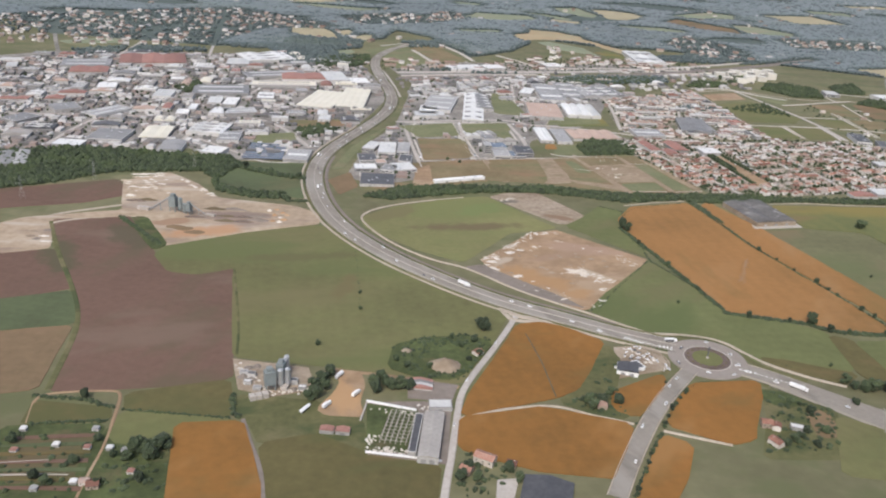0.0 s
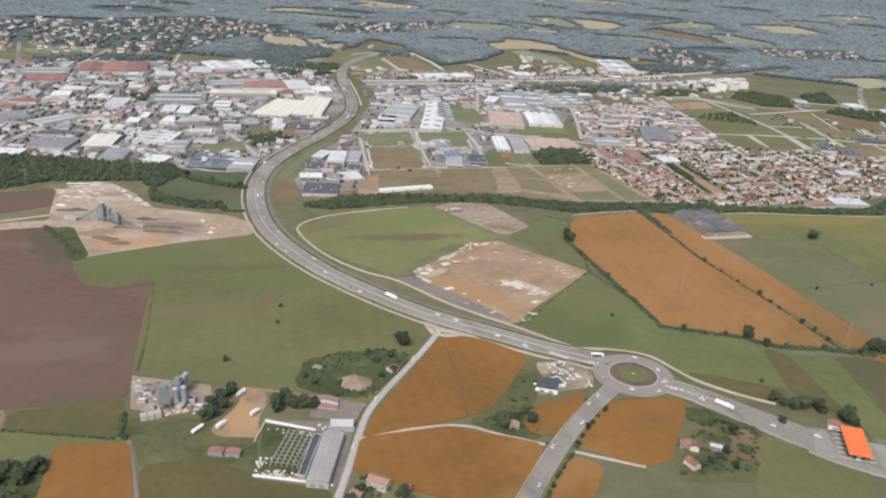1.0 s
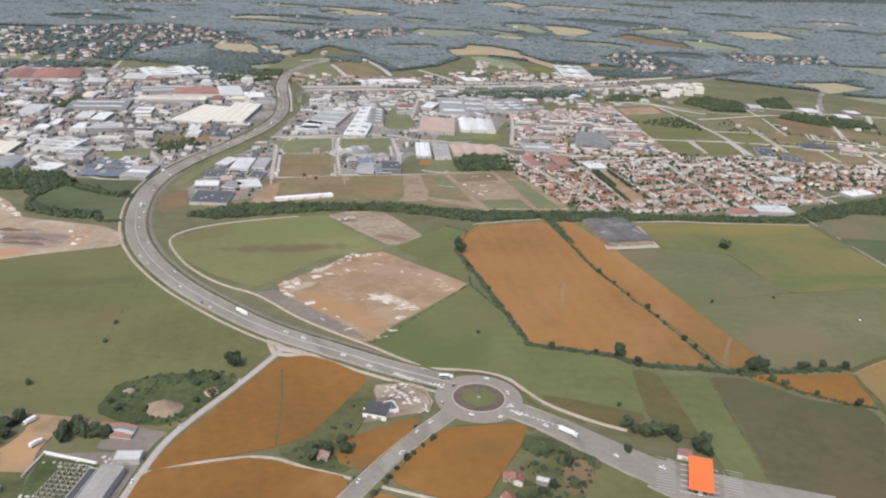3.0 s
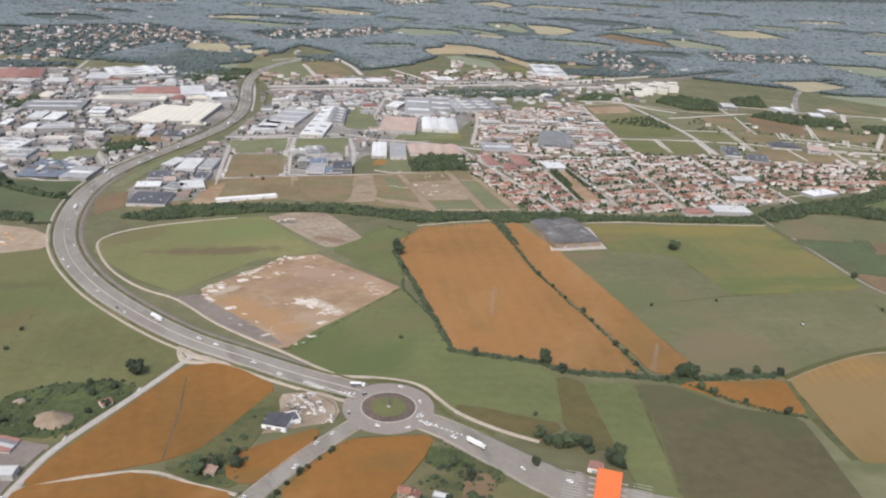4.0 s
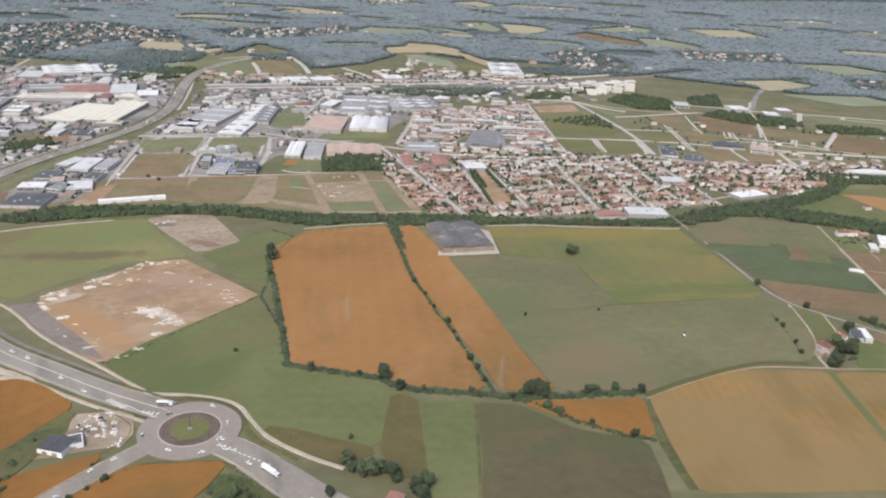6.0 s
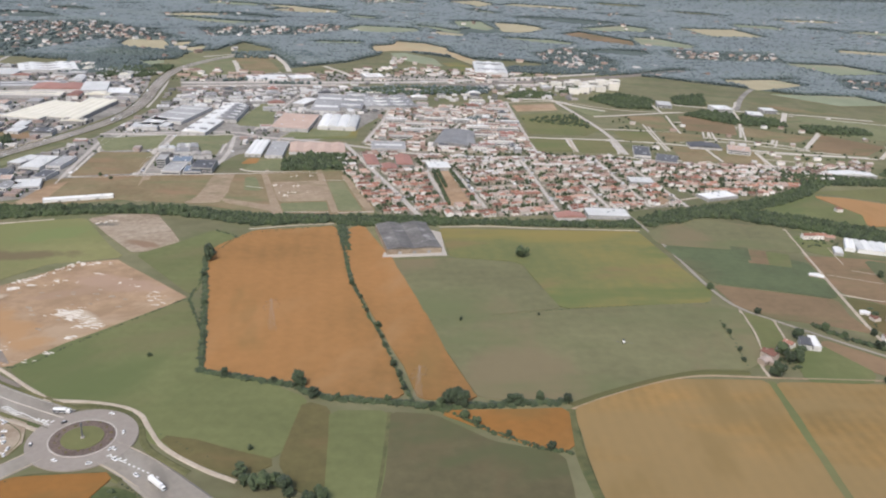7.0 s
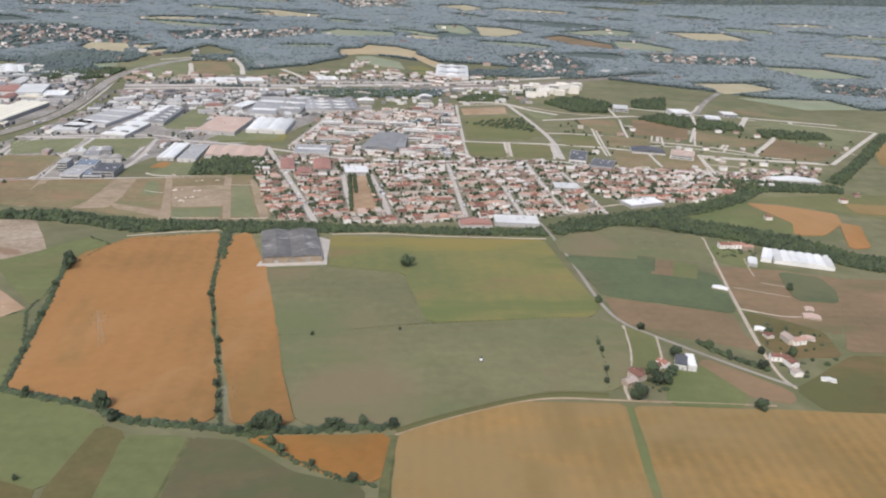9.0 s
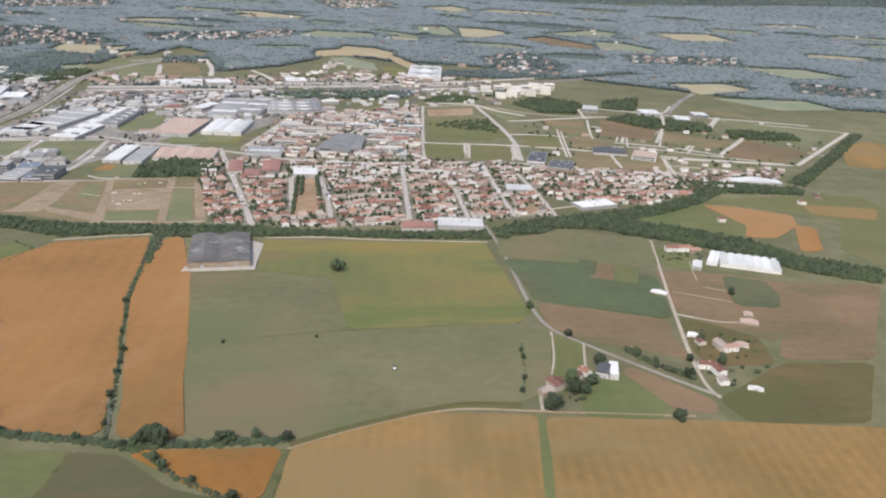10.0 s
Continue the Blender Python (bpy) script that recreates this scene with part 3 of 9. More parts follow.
LANE = [(367.2, 585), (373, 558.4), (379.5, 519.2), (385.9, 469), (392.3, 446.5), (406.5, 433.7), (422.9, 419.6), (438.2, 407), (453.6, 395.4)]
ribbon(LANE, 1.9, ASPHALT, "country_lane", "pale narrow country lane", height=.2, shoulder=.5)
ribbon([(393.1, 443.7), (392.4, 421.1), (389.4, 403.9), (383.5, 390.1), (383.9, 377.9)], 1.3, KERB, "farm_track", "pale farm track", height=.2, shoulder=.4)
ribbon([(406, 433.6), (404.3, 417.5), (403.5, 407.8)], 1.3, KERB, "farm_track", "pale farm track", height=.2, shoulder=.4)
ribbon([(464.4, 572.5), (458.3, 514.3), (453.4, 464.8), (450.2, 427.7), (449.9, 415.3)], 1.9, KERB, "farm_track", "pale straight farm track", height=.2, shoulder=.4)
ribbon([(454.6, 469.4), (472.4, 462.3), (482.1, 463.5)], 1.4, KERB, "farm_track", "pale farm track", height=.2, shoulder=.3)
ribbon([(449.9, 415.3), (450.1, 401.5), (453.2, 394)], 1.6, KERB, "farm_track", "pale farm track", height=.2, shoulder=.3)
ribbon([(133.5, 524), (157.5, 534.3), (180.6, 540.8)], 1.2, KERB, "farm_track", "pale track along the wood's edge", height=.15, shoulder=.3)
ribbon([(243.9, 544), (272, 550.4), (298, 549.6), (336.9, 552.8), (368, 555.6)], 1.4, KERB, "farm_track", "pale track along the wood's edge", height=.15, shoulder=.3)
ribbon([(39.6, 1080), (-41.6, 1233.1), (-84.9, 1181.1)], 4, CONCRETE, "street", "pale far road", height=.2)

# streets of the town and the estates
def street(line, w):
    ribbon(line, w * 1.15, KERB if w < 2.1 else CONCRETE if w < 3.5 else YARD, "street", "pale street of the town", height=.14, shoulder=.3)


street([(-29.8, 730.9), (19.6, 740.3), (76, 747.1), (112.5, 747.3), (165.8, 735.7), (223.3, 715), (283.8, 718.8), (349.3, 734.1), (394.7, 745.3), (437.3, 727.6), (505.2, 736), (549.7, 736.3)], 3.2)
street([(160.5, 742.2), (202.1, 639.1), (230.4, 564.8)], 3.0)
street([(231.5, 670.9), (242.4, 619.9), (251.8, 579)], 2.6)
street([(251.6, 674.8), (264.8, 624), (273.5, 584.8)], 2.6)
street([(306.5, 718.3), (313.6, 652.9), (321.3, 588.4)], 2.4)
street([(347.5, 663.5), (357.8, 592.2)], 2.2)
street([(368.3, 730.9), (377.8, 657.8), (386.3, 606)], 2.4)
street([(32.2, 618.1), (71.5, 629.7), (113.4, 639.2), (153, 648.2)], 2.2)
street([(32.2, 618.1), (23, 679.9), (22.1, 736.8)], 2.6)
street([(76.1, 632), (79.6, 683.4), (68.4, 745.4)], 2.8)
street([(117.8, 642.9), (105.7, 715.2), (108, 775.5), (150.7, 794.5)], 2.0)
street([(176.9, 745.8), (188, 854.7), (186.1, 925.3)], 2.6)
street([(309.7, 965.8), (316.8, 824.6), (322.5, 739.4)], 2.2)
street([(235, 752.8), (254.9, 821.6), (265.3, 874.3)], 2.2)
street([(268.4, 631.1), (309.3, 645.2), (348, 645.5)], 2.0)
street([(270.8, 678.5), (303.7, 675.8), (348.5, 678.3)], 1.8)
street([(365.2, 981.1), (382.5, 903.9), (398.3, 820.7), (399.6, 750)], 3.4)
street([(311.1, 959.7), (365.3, 987.8), (428.3, 944.5), (487.6, 951), (559.5, 957.6)], 2.0)
street([(355.2, 802.1), (357.8, 750.5)], 2.0)
street([(394.8, 806.7), (394.5, 754.5)], 2.2)
street([(518, 788.2), (514.1, 736)], 1.8)
street([(568.3, 981.1), (605.4, 1076.7), (653.5, 1163.8), (730.5, 1243.3)], 5)
street([(446.3, 757.8), (511.1, 760.1), (567.5, 750.1)], 1.8)
street([(393.9, 709), (406.4, 649.3), (412.9, 610.4)], 2.2)
street([(387.1, 606.1), (427.9, 637.4), (437.4, 626.6)], 1.4)
street([(-29.9, 720.2), (-19.4, 644.8), (-9.5, 585.4)], 2.4)
street([(-38.4, 731.4), (14.8, 747.8), (70.4, 765), (100.4, 735.7)], 2.8)
street([(52.8, 856.5), (42.6, 763.3)], 2.4)
street([(87.3, 943.8), (79.3, 771.7)], 2.4)
street([(-98.7, 591.8), (-128.7, 578.7), (-156.2, 604.6), (-196.9, 639.3)], 2.2)
street([(-102, 628.5), (-151.2, 714.7), (-192.2, 714.1), (-265.6, 703.8), (-383, 687.2)], 3.0)
street([(-206.3, 595), (-208.2, 646.1), (-197.4, 779.6), (-187.4, 867.4)], 2.6)
street([(-303.4, 588.9), (-303.8, 673.9), (-279.2, 759), (-216.2, 859.4), (-96, 1008)], 3.0)
street([(-578, 1231.9), (-509.7, 1083), (-452.9, 965.1)], 4.0)
street([(-393.4, 985.2), (-401.6, 1098.4), (-422.9, 1233.8)], 3.0)
street([(-30.6, 1146.5), (-8, 1060.9)], 3.0)
street([(-73.2, 1007.1), (-56.2, 937.6), (-39.6, 841.4)], 2.6)
street([(-289.6, 1020.2), (-378.8, 1465.2)], 3.0)

# pale roads and footways of the building plots
def plot_road(line, w):
    ribbon(line, w * .8, PATH, "street", "pale new road between building plots", height=.14, shoulder=.2)


plot_road([(396.6, 907.2), (420.1, 916), (451, 932.5), (498.5, 953.7)], 4.6)
plot_road([(442.9, 916.2), (439.3, 825), (438.6, 770.6)], 2.1)
plot_road([(446.4, 917.1), (442.5, 825.7), (441.6, 771.2)], 1.8)
plot_road([(391.4, 846.3), (417.9, 850.3), (444, 849.2), (459.5, 848.1)], 3.0)
plot_road([(308.5, 797.2), (333.1, 796.4), (372.6, 801), (399.9, 802.9), (436.6, 800.5), (464.9, 794.3)], 4.2)
plot_road([(464.9, 794.3), (488.6, 791.3), (521.7, 788.4), (549.4, 784.4), (587.1, 782.7), (620.2, 781.9)], 5.7)
plot_road([(477.2, 930.6), (471.8, 875.5), (469.2, 827.4)], 2.6)
plot_road([(476.9, 900.1), (506.2, 894.1), (538.7, 891.6), (566.5, 870.7), (599, 859.2), (646.6, 834)], 3.8)
plot_road([(508.5, 892), (494.9, 835.5)], 3.4)
plot_road([(502.7, 890.6), (490, 836.6)], 1.8)
plot_road([(466.9, 831.3), (494.4, 833.1), (531.9, 826), (558.8, 814.8), (585.7, 792.1)], 3.8)
plot_road([(547.6, 906.8), (526.5, 840.4)], 3.1)
plot_road([(570.2, 866.8), (548.7, 821.1)], 3.4)
plot_road([(617, 880.1), (574.5, 807.8)], 3.1)
plot_road([(476.4, 788.6), (478.4, 741.9)], 2.9)
plot_road([(517.1, 785.4), (518.4, 739.5)], 2.9)
plot_road([(622.1, 979.8), (597.7, 921.8)], 6.5)
plot_road([(664, 963.5), (646.9, 925.7)], 5.2)
plot_road([(475.6, 991.5), (476.4, 939.1)], 3.1)
plot_road([(485.9, 1000.9), (515.3, 992.5), (550.7, 985.9), (569.3, 975.2), (608.9, 976.3), (665.9, 967), (709.7, 957.7)], 4.6)
plot_road([(353.9, 801.1), (354.5, 750.8)], 2.0)
plot_road([(357.9, 802), (358.2, 751.6)], 1.7)
plot_road([(391.4, 801), (393, 749.6)], 2.3)
plot_road([(395.1, 804), (397, 752.3)], 2.1)
plot_road([(562.8, 973.5), (552, 921.4)], 3.4)
plot_road([(585.3, 1035.2), (569.2, 990.8), (545, 975)], 3.9)
plot_road([(392, 726.1), (440.8, 739.6), (468, 739.8)], 3.4)
plot_road([(-19.9, 733.3), (-22.7, 709.1), (-20.9, 685.3), (-15.5, 672.9), (9.1, 676), (21.2, 684.3)], 2.1)
plot_road([(-18.9, 672.2), (-14.6, 642.2), (-10.1, 609.8)], 2.1)
plot_road([(-19.9, 733.3), (-6.7, 738.5), (14.7, 738.8)], 1.7)
plot_road([(15.3, 736.7), (21.2, 684.3), (30, 618.9)], 2.1)
plot_road([(20.6, 735.7), (26.2, 685.3), (34.9, 626.3)], 2.1)
plot_road([(-10.1, 608.2), (8.9, 610.2), (30, 618.9)], 2.1)
plot_road([(34.8, 624.6), (55.3, 626.8), (77.9, 634.4), (74.9, 663.3)], 2.1)
plot_road([(66.9, 732.8), (71.7, 688.8)], 2.1)
plot_road([(97.5, 648.3), (108.6, 641.9), (148.5, 651.1)], 2.5)
plot_road([(44.2, 738.7), (49.9, 714.3), (66.7, 715.8)], 1.9)
plot_road([(45.8, 736.9), (55.8, 752.5), (68.2, 750.7)], 1.9)
plot_road([(612.2, 965.2), (676.8, 948.3), (738.1, 930.1)], 2.6)
plot_road([(738.1, 930.1), (682.9, 853.1), (630.1, 779.7)], 4.6)
plot_road([(517.7, 781.0), (571.3, 781.7), (626.7, 779.1)], 3.4)
plot_road([(458.8, 807.6), (497.4, 821.7), (558.0, 801.2), (599.2, 790.0)], 2.6)
plot_road([(507.0, 879.8), (544.6, 880.2), (607.7, 854.8), (675.6, 820.2)], 2.2)
plot_road([(508.0, 885.1), (497.1, 820.2)], 2.0)
plot_road([(542.1, 884.6), (526.8, 826.7)], 2.0)
plot_road([(569.0, 858.5), (546.6, 806.9)], 2.2)
plot_road([(615.1, 872.0), (572.6, 801.5)], 2.4)
plot_road([(520.1, 777.7), (516.7, 727.3)], 2.6)
for line in ([(-29.6, 724.6), (-24.4, 674.9), (-12.5, 600)], [(17.9, 735.1), (23.7, 684.8), (32.4, 620.9)], [(68.7, 741.9), (73.4, 685.3), (76, 639.1)]):
    ribbon(line, 3.2, YARD, "street", "asphalt street of the business park", height=.12, shoulder=.2)
RAIL = [(-46.4, 948.6), (24.7, 977.5), (127.3, 1001.4), (234.4, 1045.7), (330.6, 1091.9), (464.1, 1179.1), (586.8, 1275.5)]
ribbon(RAIL, 12, GRAVEL, "railway_bed", "grey ballast bed of the railway", height=.3, shoulder=1.5)
for line in ([(-44.2, 960), (22, 987.9), (125.1, 1016)], [(302, 1070.6), (373.4, 1101), (452.9, 1156.9)], [(82.8, 1152.4), (120, 1098.1), (131.3, 1066.6)], [(-37.7, 1160.6), (-6.1, 1064.6)], [(-1.5, 1230.9), (28.7, 1163.8), (48.2, 1092)], [(311.9, 984), (362.9, 991.5), (384.1, 957.9), (414.5, 938.2)], [(138.9, 1060.6), (232.6, 1095), (331.3, 1104.9)]):
    ribbon(line, 5, PATH, "street", "far pale road by the railway", height=.25)
ribbon([(-51.1, 980.2), (53.5, 1017), (167.6, 1045), (303.2, 1109), (461.9, 1212.5)], 8, CONCRETE, label="far pale trunk road", height=.4)

# ---- built-up ground ----
def pavement(pts, m, label):
    return field(pts, m, label, .03, 1, "pavement")


pavement([(-475, 502.4), (-576.1, 684.6), (-631.1, 833.6), (-472.1, 1001.1), (-275, 1047.4), (-194.6, 1089.2), (-97.1, 1019.8), (-72.5, 932.9), (-50.6, 844.3), (-62.1, 762.7), (-83.1, 662.8), (-99.7, 607.4), (-99.1, 594.8), (-147.1, 584.4), (-197.6, 609.7), (-219.6, 595.6), (-275.6, 594.4), (-314.7, 551.8), (-354.3, 486.6)], YARD, "asphalt and concrete yards of the industrial estate")
pavement([(-65.6, 558.4), (-57.7, 649.6), (-37.7, 718.5), (-32.1, 834.8), (-30, 945.2), (17.4, 995.7), (124.5, 1008.4), (208.3, 960.1), (161.8, 778.6), (120.3, 725.1), (84.7, 687.6), (74.1, 628.7), (38.7, 618.9), (-10.6, 577.9), (-13.1, 559.2), (-44.2, 540.6)], YARD, "paved ground of the business park")
TOWN = [(162.7, 675.9), (169.9, 719.8), (223.9, 711.7), (318.1, 736.6), (396.9, 743.9), (407.2, 656.2), (412.9, 610.4), (387.6, 603.9), (366.5, 591.4), (316.2, 576.7), (276.4, 567.1), (230.2, 562.7), (204.6, 564.8)]
pavement(TOWN, URBAN, "streets, yards and gardens of the town")
TOWN_E = [(397.3, 723), (441.8, 728.5), (504.8, 734.2), (605.8, 743.8), (586.9, 717.3), (529.8, 685.6), (503.4, 663.9), (475.4, 645.7), (427.5, 634.8), (409.2, 656.6)]
pavement(TOWN_E, URBAN, "streets and gardens of the town")
TOWN_N = [(175.9, 759.6), (186.1, 925.3), (234.1, 908.2), (307.9, 965.3), (320.6, 742.7), (223, 716.7), (186.6, 723.4)]
pavement(TOWN_N, URBAN, "streets and yards of the northern quarter")

pavement([(-61.9, 1012.1), (-13.3, 1071.1), (39.6, 1080), (133.5, 1102.6), (304.3, 1145.5), (377.8, 1146.4), (366.5, 1103.1), (155.2, 1037.1), (-38.8, 943.9)], YARD, "yards along the railway")
# ---- fields near the flight path ----
field([(-228.7, 444.6), (-204.7, 448.1), (-188.6, 455.4), (-171.9, 432), (-152, 396.6), (-139.3, 380.7), (-125, 377.4), (-108.8, 390.4), (-91.3, 321.3), (-82.1, 278), (-104.9, 270.4), (-150.2, 262.8), (-157.2, 304.1), (-168.5, 336.2), (-181.9, 360.2), (-207.9, 401.3)], SOIL, "ploughed red-brown field")
field([(-248.2, 384.4), (-209.1, 400.4), (-205.3, 396.1), (-179.2, 353.9), (-219.1, 330.7)], SOIL, "ploughed red-brown field")
field([(-302, 483.7), (-219.2, 524), (-202.5, 494), (-223, 476.2), (-284.9, 452.1)], SOIL, "ploughed dark brown field")
field([(-208.2, 301.6), (-163.8, 315.6), (-155.9, 263.9), (-182.3, 254.9)], SOIL_T, "tan stubble field", .2)
field([(-224.1, 330.2), (-177.9, 350.1), (-166.7, 329.3), (-163.7, 317.2), (-209.6, 304.1)], CROP_DK, "dark green crop strip", .25)
field([(-153.3, 400.4), (-149.7, 414), (-110.2, 437.8), (-72.3, 455.4), (-61.5, 453.1), (-41.3, 423.1), (-20.5, 402.9), (-1.2, 384.1), (28.3, 362.1), (38.5, 350.5), (28.1, 315.9), (17.5, 293.6), (12.8, 281.9), (-16.6, 288.2), (-48.5, 291.9), (-84.8, 296.1), (-106.6, 387.7), (-124.8, 376.7), (-138.9, 379.3)], GRASS, "wide green meadow")
field([(-94.2, 244.4), (-71, 247.6), (-65.1, 233.3), (-57.5, 214.9), (-54.4, 199.6), (-83.6, 197.8), (-88.7, 221.9)], WHEAT_RED, "ripe orange wheat field", .4)
field([(-60.4, 234.4), (-41.3, 242), (-21.4, 232.2), (4.9, 227.3), (3.1, 203.3), (-50.8, 199.9)], OLIVE, "olive rough pasture")
field([(-119.4, 263.4), (-82.3, 276.2), (-75.1, 251), (-115.4, 252.3)], OLIVE, "olive hay strip")
field([(-152, 254.7), (-123.3, 253.2), (-119.3, 245.7), (-149.3, 240.1)], OLIVE, "mown hay strip")
field([(-117.7, 241.5), (-96, 242.1), (-91.6, 228.1), (-85.2, 201.7), (-112, 200), (-115.2, 217)], SCRUB, "dark overgrown gardens", .1)
field([(-116.9, 250.7), (-74.5, 248.5), (-71, 247.6), (-94.3, 243.3), (-92.6, 231.3), (-114.5, 233)], GRASS, "rough grass margin")
field([(-156.2, 237.4), (-120.2, 242.3), (-117, 216.8), (-112.7, 197.3), (-142.2, 195.4), (-152.8, 208.5)], SCRUB, "dark allotment plots", .1)
field([(-148, 232), (-122, 236), (-121, 219), (-119, 211), (-140, 208)], CROP_O, "dug allotment beds", .12)
field([(-76.4, 265.8), (-44.4, 263.6), (-25.4, 252.3), (-21.5, 233.2), (-41.4, 242.7), (-61, 235.3), (-68.1, 249), (-74.3, 252.2)], WEEDS, "weedy ground beside the yard", .1)
field([(42.7, 336.6), (55, 340.8), (65.5, 336.1), (81.5, 324.3), (71.9, 300.9), (62.6, 281.7), (53.4, 275.4), (32.7, 266.7), (13.7, 258.8), (18.1, 275.8), (27.7, 299.3), (38.6, 326.6)], WHEAT_RED, "ripe orange wheat field", .4)
field([(82.2, 322.2), (86.6, 307.1), (79.2, 283.2), (80.4, 261.8), (66.8, 264.2), (54, 271.7), (62.5, 280.9), (72.4, 300.9)], WEEDS, "overgrown corner with weeds", .3)
field([(13.7, 256.7), (47, 266.8), (80.5, 257.3), (68.9, 224.7), (42.5, 226.5), (26.9, 232.1), (12.1, 238.5)], WHEAT_RED, "ripe orange wheat field", .4)
field([(77.4, 280.5), (102.5, 296.2), (103.1, 293.1), (96.9, 279.4), (83.7, 263.6), (76.4, 268.5)], WHEAT_RED, "small ripe wheat field", .4)
field([(114.4, 290), (144.8, 295.1), (142, 283.8), (130.6, 259.7), (127.3, 251.4), (117.7, 248.4), (95.7, 259), (99.8, 268.1), (107.9, 281.3)], WHEAT_RED, "ripe orange wheat field", .4)
field([(91.4, 251.3), (101.1, 246.3), (93, 225.2), (83.4, 209.7), (71.6, 209)], WHEAT_RED, "ripe wheat strip", .4)
field([(145.5, 289.7), (170.2, 274.7), (158.6, 242.1), (127.9, 240.2), (139.8, 268.5)], WEEDS, "gardens and rough ground", .1)
field([(156.4, 272), (165.1, 273.8), (164.8, 257.4), (155.6, 254.7)], SOIL_T, "bare brown garden plot", .14, 1)
field([(141.8, 288), (153.3, 287), (159.2, 279.2), (150, 276.4), (144, 278)], SCRUB, "dark vegetable beds", .14, 1)
field([(169.2, 270.5), (202, 252), (191.9, 229.3), (154.6, 232.3)], GRASS, "green verge meadow")
field([(-46, 473.2), (-25.6, 496.7), (12.5, 519.9), (36.5, 527.3), (70.4, 481.8), (79.3, 472.9), (47.3, 459.6), (31.8, 434.5), (17.1, 410.7), (-8.4, 425.7), (-29.6, 445.2), (-41.7, 457.8)], GRASS_L, "green meadow beside the curve")
field([(27.6, 415.3), (61.8, 462.5), (78.7, 468.8), (127.2, 427.8), (87, 360.8), (75.4, 355.7), (33.3, 400.2)], DIRT, "bare sandy building plot", .12, 0, "plot")
field([(17.5, 404), (29, 409), (36, 401), (47.7, 390.5), (69.7, 371), (80, 358.5), (66, 364), (43.4, 380.5), (28.2, 396)], GRAVEL, "dark gravel strip beside the bare plot", .12, 1, "plot")
field([(38.4, 527.4), (48.8, 537.3), (73.9, 542.4), (88.8, 519.6), (101.8, 497.7), (91.7, 483.5), (82, 479.6), (61.4, 501.4)], RUBBLE, "pale bare hardstanding", .12, 1, "plot")
field([(86.1, 476.9), (100, 494.6), (115.9, 519.4), (128.6, 512.1), (124, 475.1), (128.5, 440.9), (128.3, 431.3)], GRASS_B, "green meadow corner")
field([(81.6, 356.8), (92, 375.4), (127.2, 423.2), (131.2, 418.5), (145.5, 385.8), (153.1, 359.7), (178.7, 355), (197.2, 345), (194.6, 310.5), (186.2, 303.5), (164.4, 309.3), (149.3, 314.2), (145.5, 327.6), (131.9, 334.2), (112.2, 335.9), (94.7, 343.5)], GRASS_B, "bright green meadow")
field([(152.6, 316), (162.6, 315.3), (194, 305.5), (184.1, 296.9), (165.8, 304.9)], OLIVE, "dry verge grass", .2)
field([(197.4, 342.3), (206.7, 338), (212.6, 290.8), (203.4, 291.8), (195.6, 305.9)], OLIVE, "dark fallow strip", .25)
field([(208.4, 336.5), (228, 338), (229.4, 303.1), (227.5, 250.7), (217.6, 250.2)], GRASS_B, "bright green crop strip", .3)
field([(229.7, 337.7), (246, 336.9), (265.3, 322.6), (277.4, 319.7), (290.1, 315.9), (289.9, 253.9), (229.2, 250.8)], CROP_O, "dark olive low crop", .25)
field([(123.6, 472.8), (123.6, 493.1), (137.5, 520.4), (181.8, 535.1), (187.5, 511.3), (198.6, 456.9), (213.4, 414.3), (225.4, 379.4), (233.4, 349), (209.1, 347.4), (190.4, 355.5), (174.6, 358.1), (156, 360.9), (147.8, 390.5), (134, 435)], WHEAT, "large ripe orange wheat field", .4)
field([(191, 533.5), (198, 537.6), (217.8, 490), (238.4, 423.1), (248.5, 386.7), (258.9, 356.6), (260.8, 350.5), (239.9, 348.8), (232.1, 375.5), (221.3, 404.1), (203, 457.5), (194, 494.9)], WHEAT, "narrow ripe wheat field", .4)
field([(248.1, 339.4), (295.2, 345.7), (294, 320.4), (283.1, 320.7), (267.8, 328.6)], WHEAT_RED, "small orange wheat field", .4)
field([(219.2, 485.6), (251.1, 493.1), (285.8, 491.1), (304, 436.9), (255.2, 420), (240.6, 416.2)], CROP_D, "grey-green crop", .25)
field([(244.2, 539.4), (311.2, 545.9), (365.5, 552.4), (384.2, 463.7), (380.1, 452.1), (305.1, 436.4), (290.8, 489.6), (286, 494.2), (251.9, 496.2)], CROP_Y, "yellowing green crop", .3)
field([(241.2, 414.2), (307.8, 434), (379.8, 449.7), (391.7, 440.7), (388.8, 406.2), (382.6, 390), (376.3, 384.3), (354.8, 382.9), (333.6, 373.5), (313.8, 362.1), (296.9, 350.3), (262.8, 351.7)], CROP_D, "wide grey-green crop", .25)
field([(298.5, 345.4), (314.2, 357.1), (339.8, 371.4), (381, 374.5), (379.6, 295.9), (301.6, 289.7)], STRAW, "cut straw-coloured field", .2)
field([(384.5, 373.3), (456.7, 376.8), (492.2, 377.3), (521.6, 377.9), (479.1, 303.7), (382.4, 296.1)], STRAW, "cut straw-coloured field", .2)
field([(382.1, 374.5), (383.6, 374), (381.7, 296.1), (380.4, 295.9)], GRASS_B, "green grass strip between straw fields", .22, 0)
field([(372.7, 553.5), (412.9, 584.9), (462.9, 570.3), (458.5, 530.5), (423.7, 529.7), (375.1, 533.8)], CROP_D, "brownish green pasture", .2)
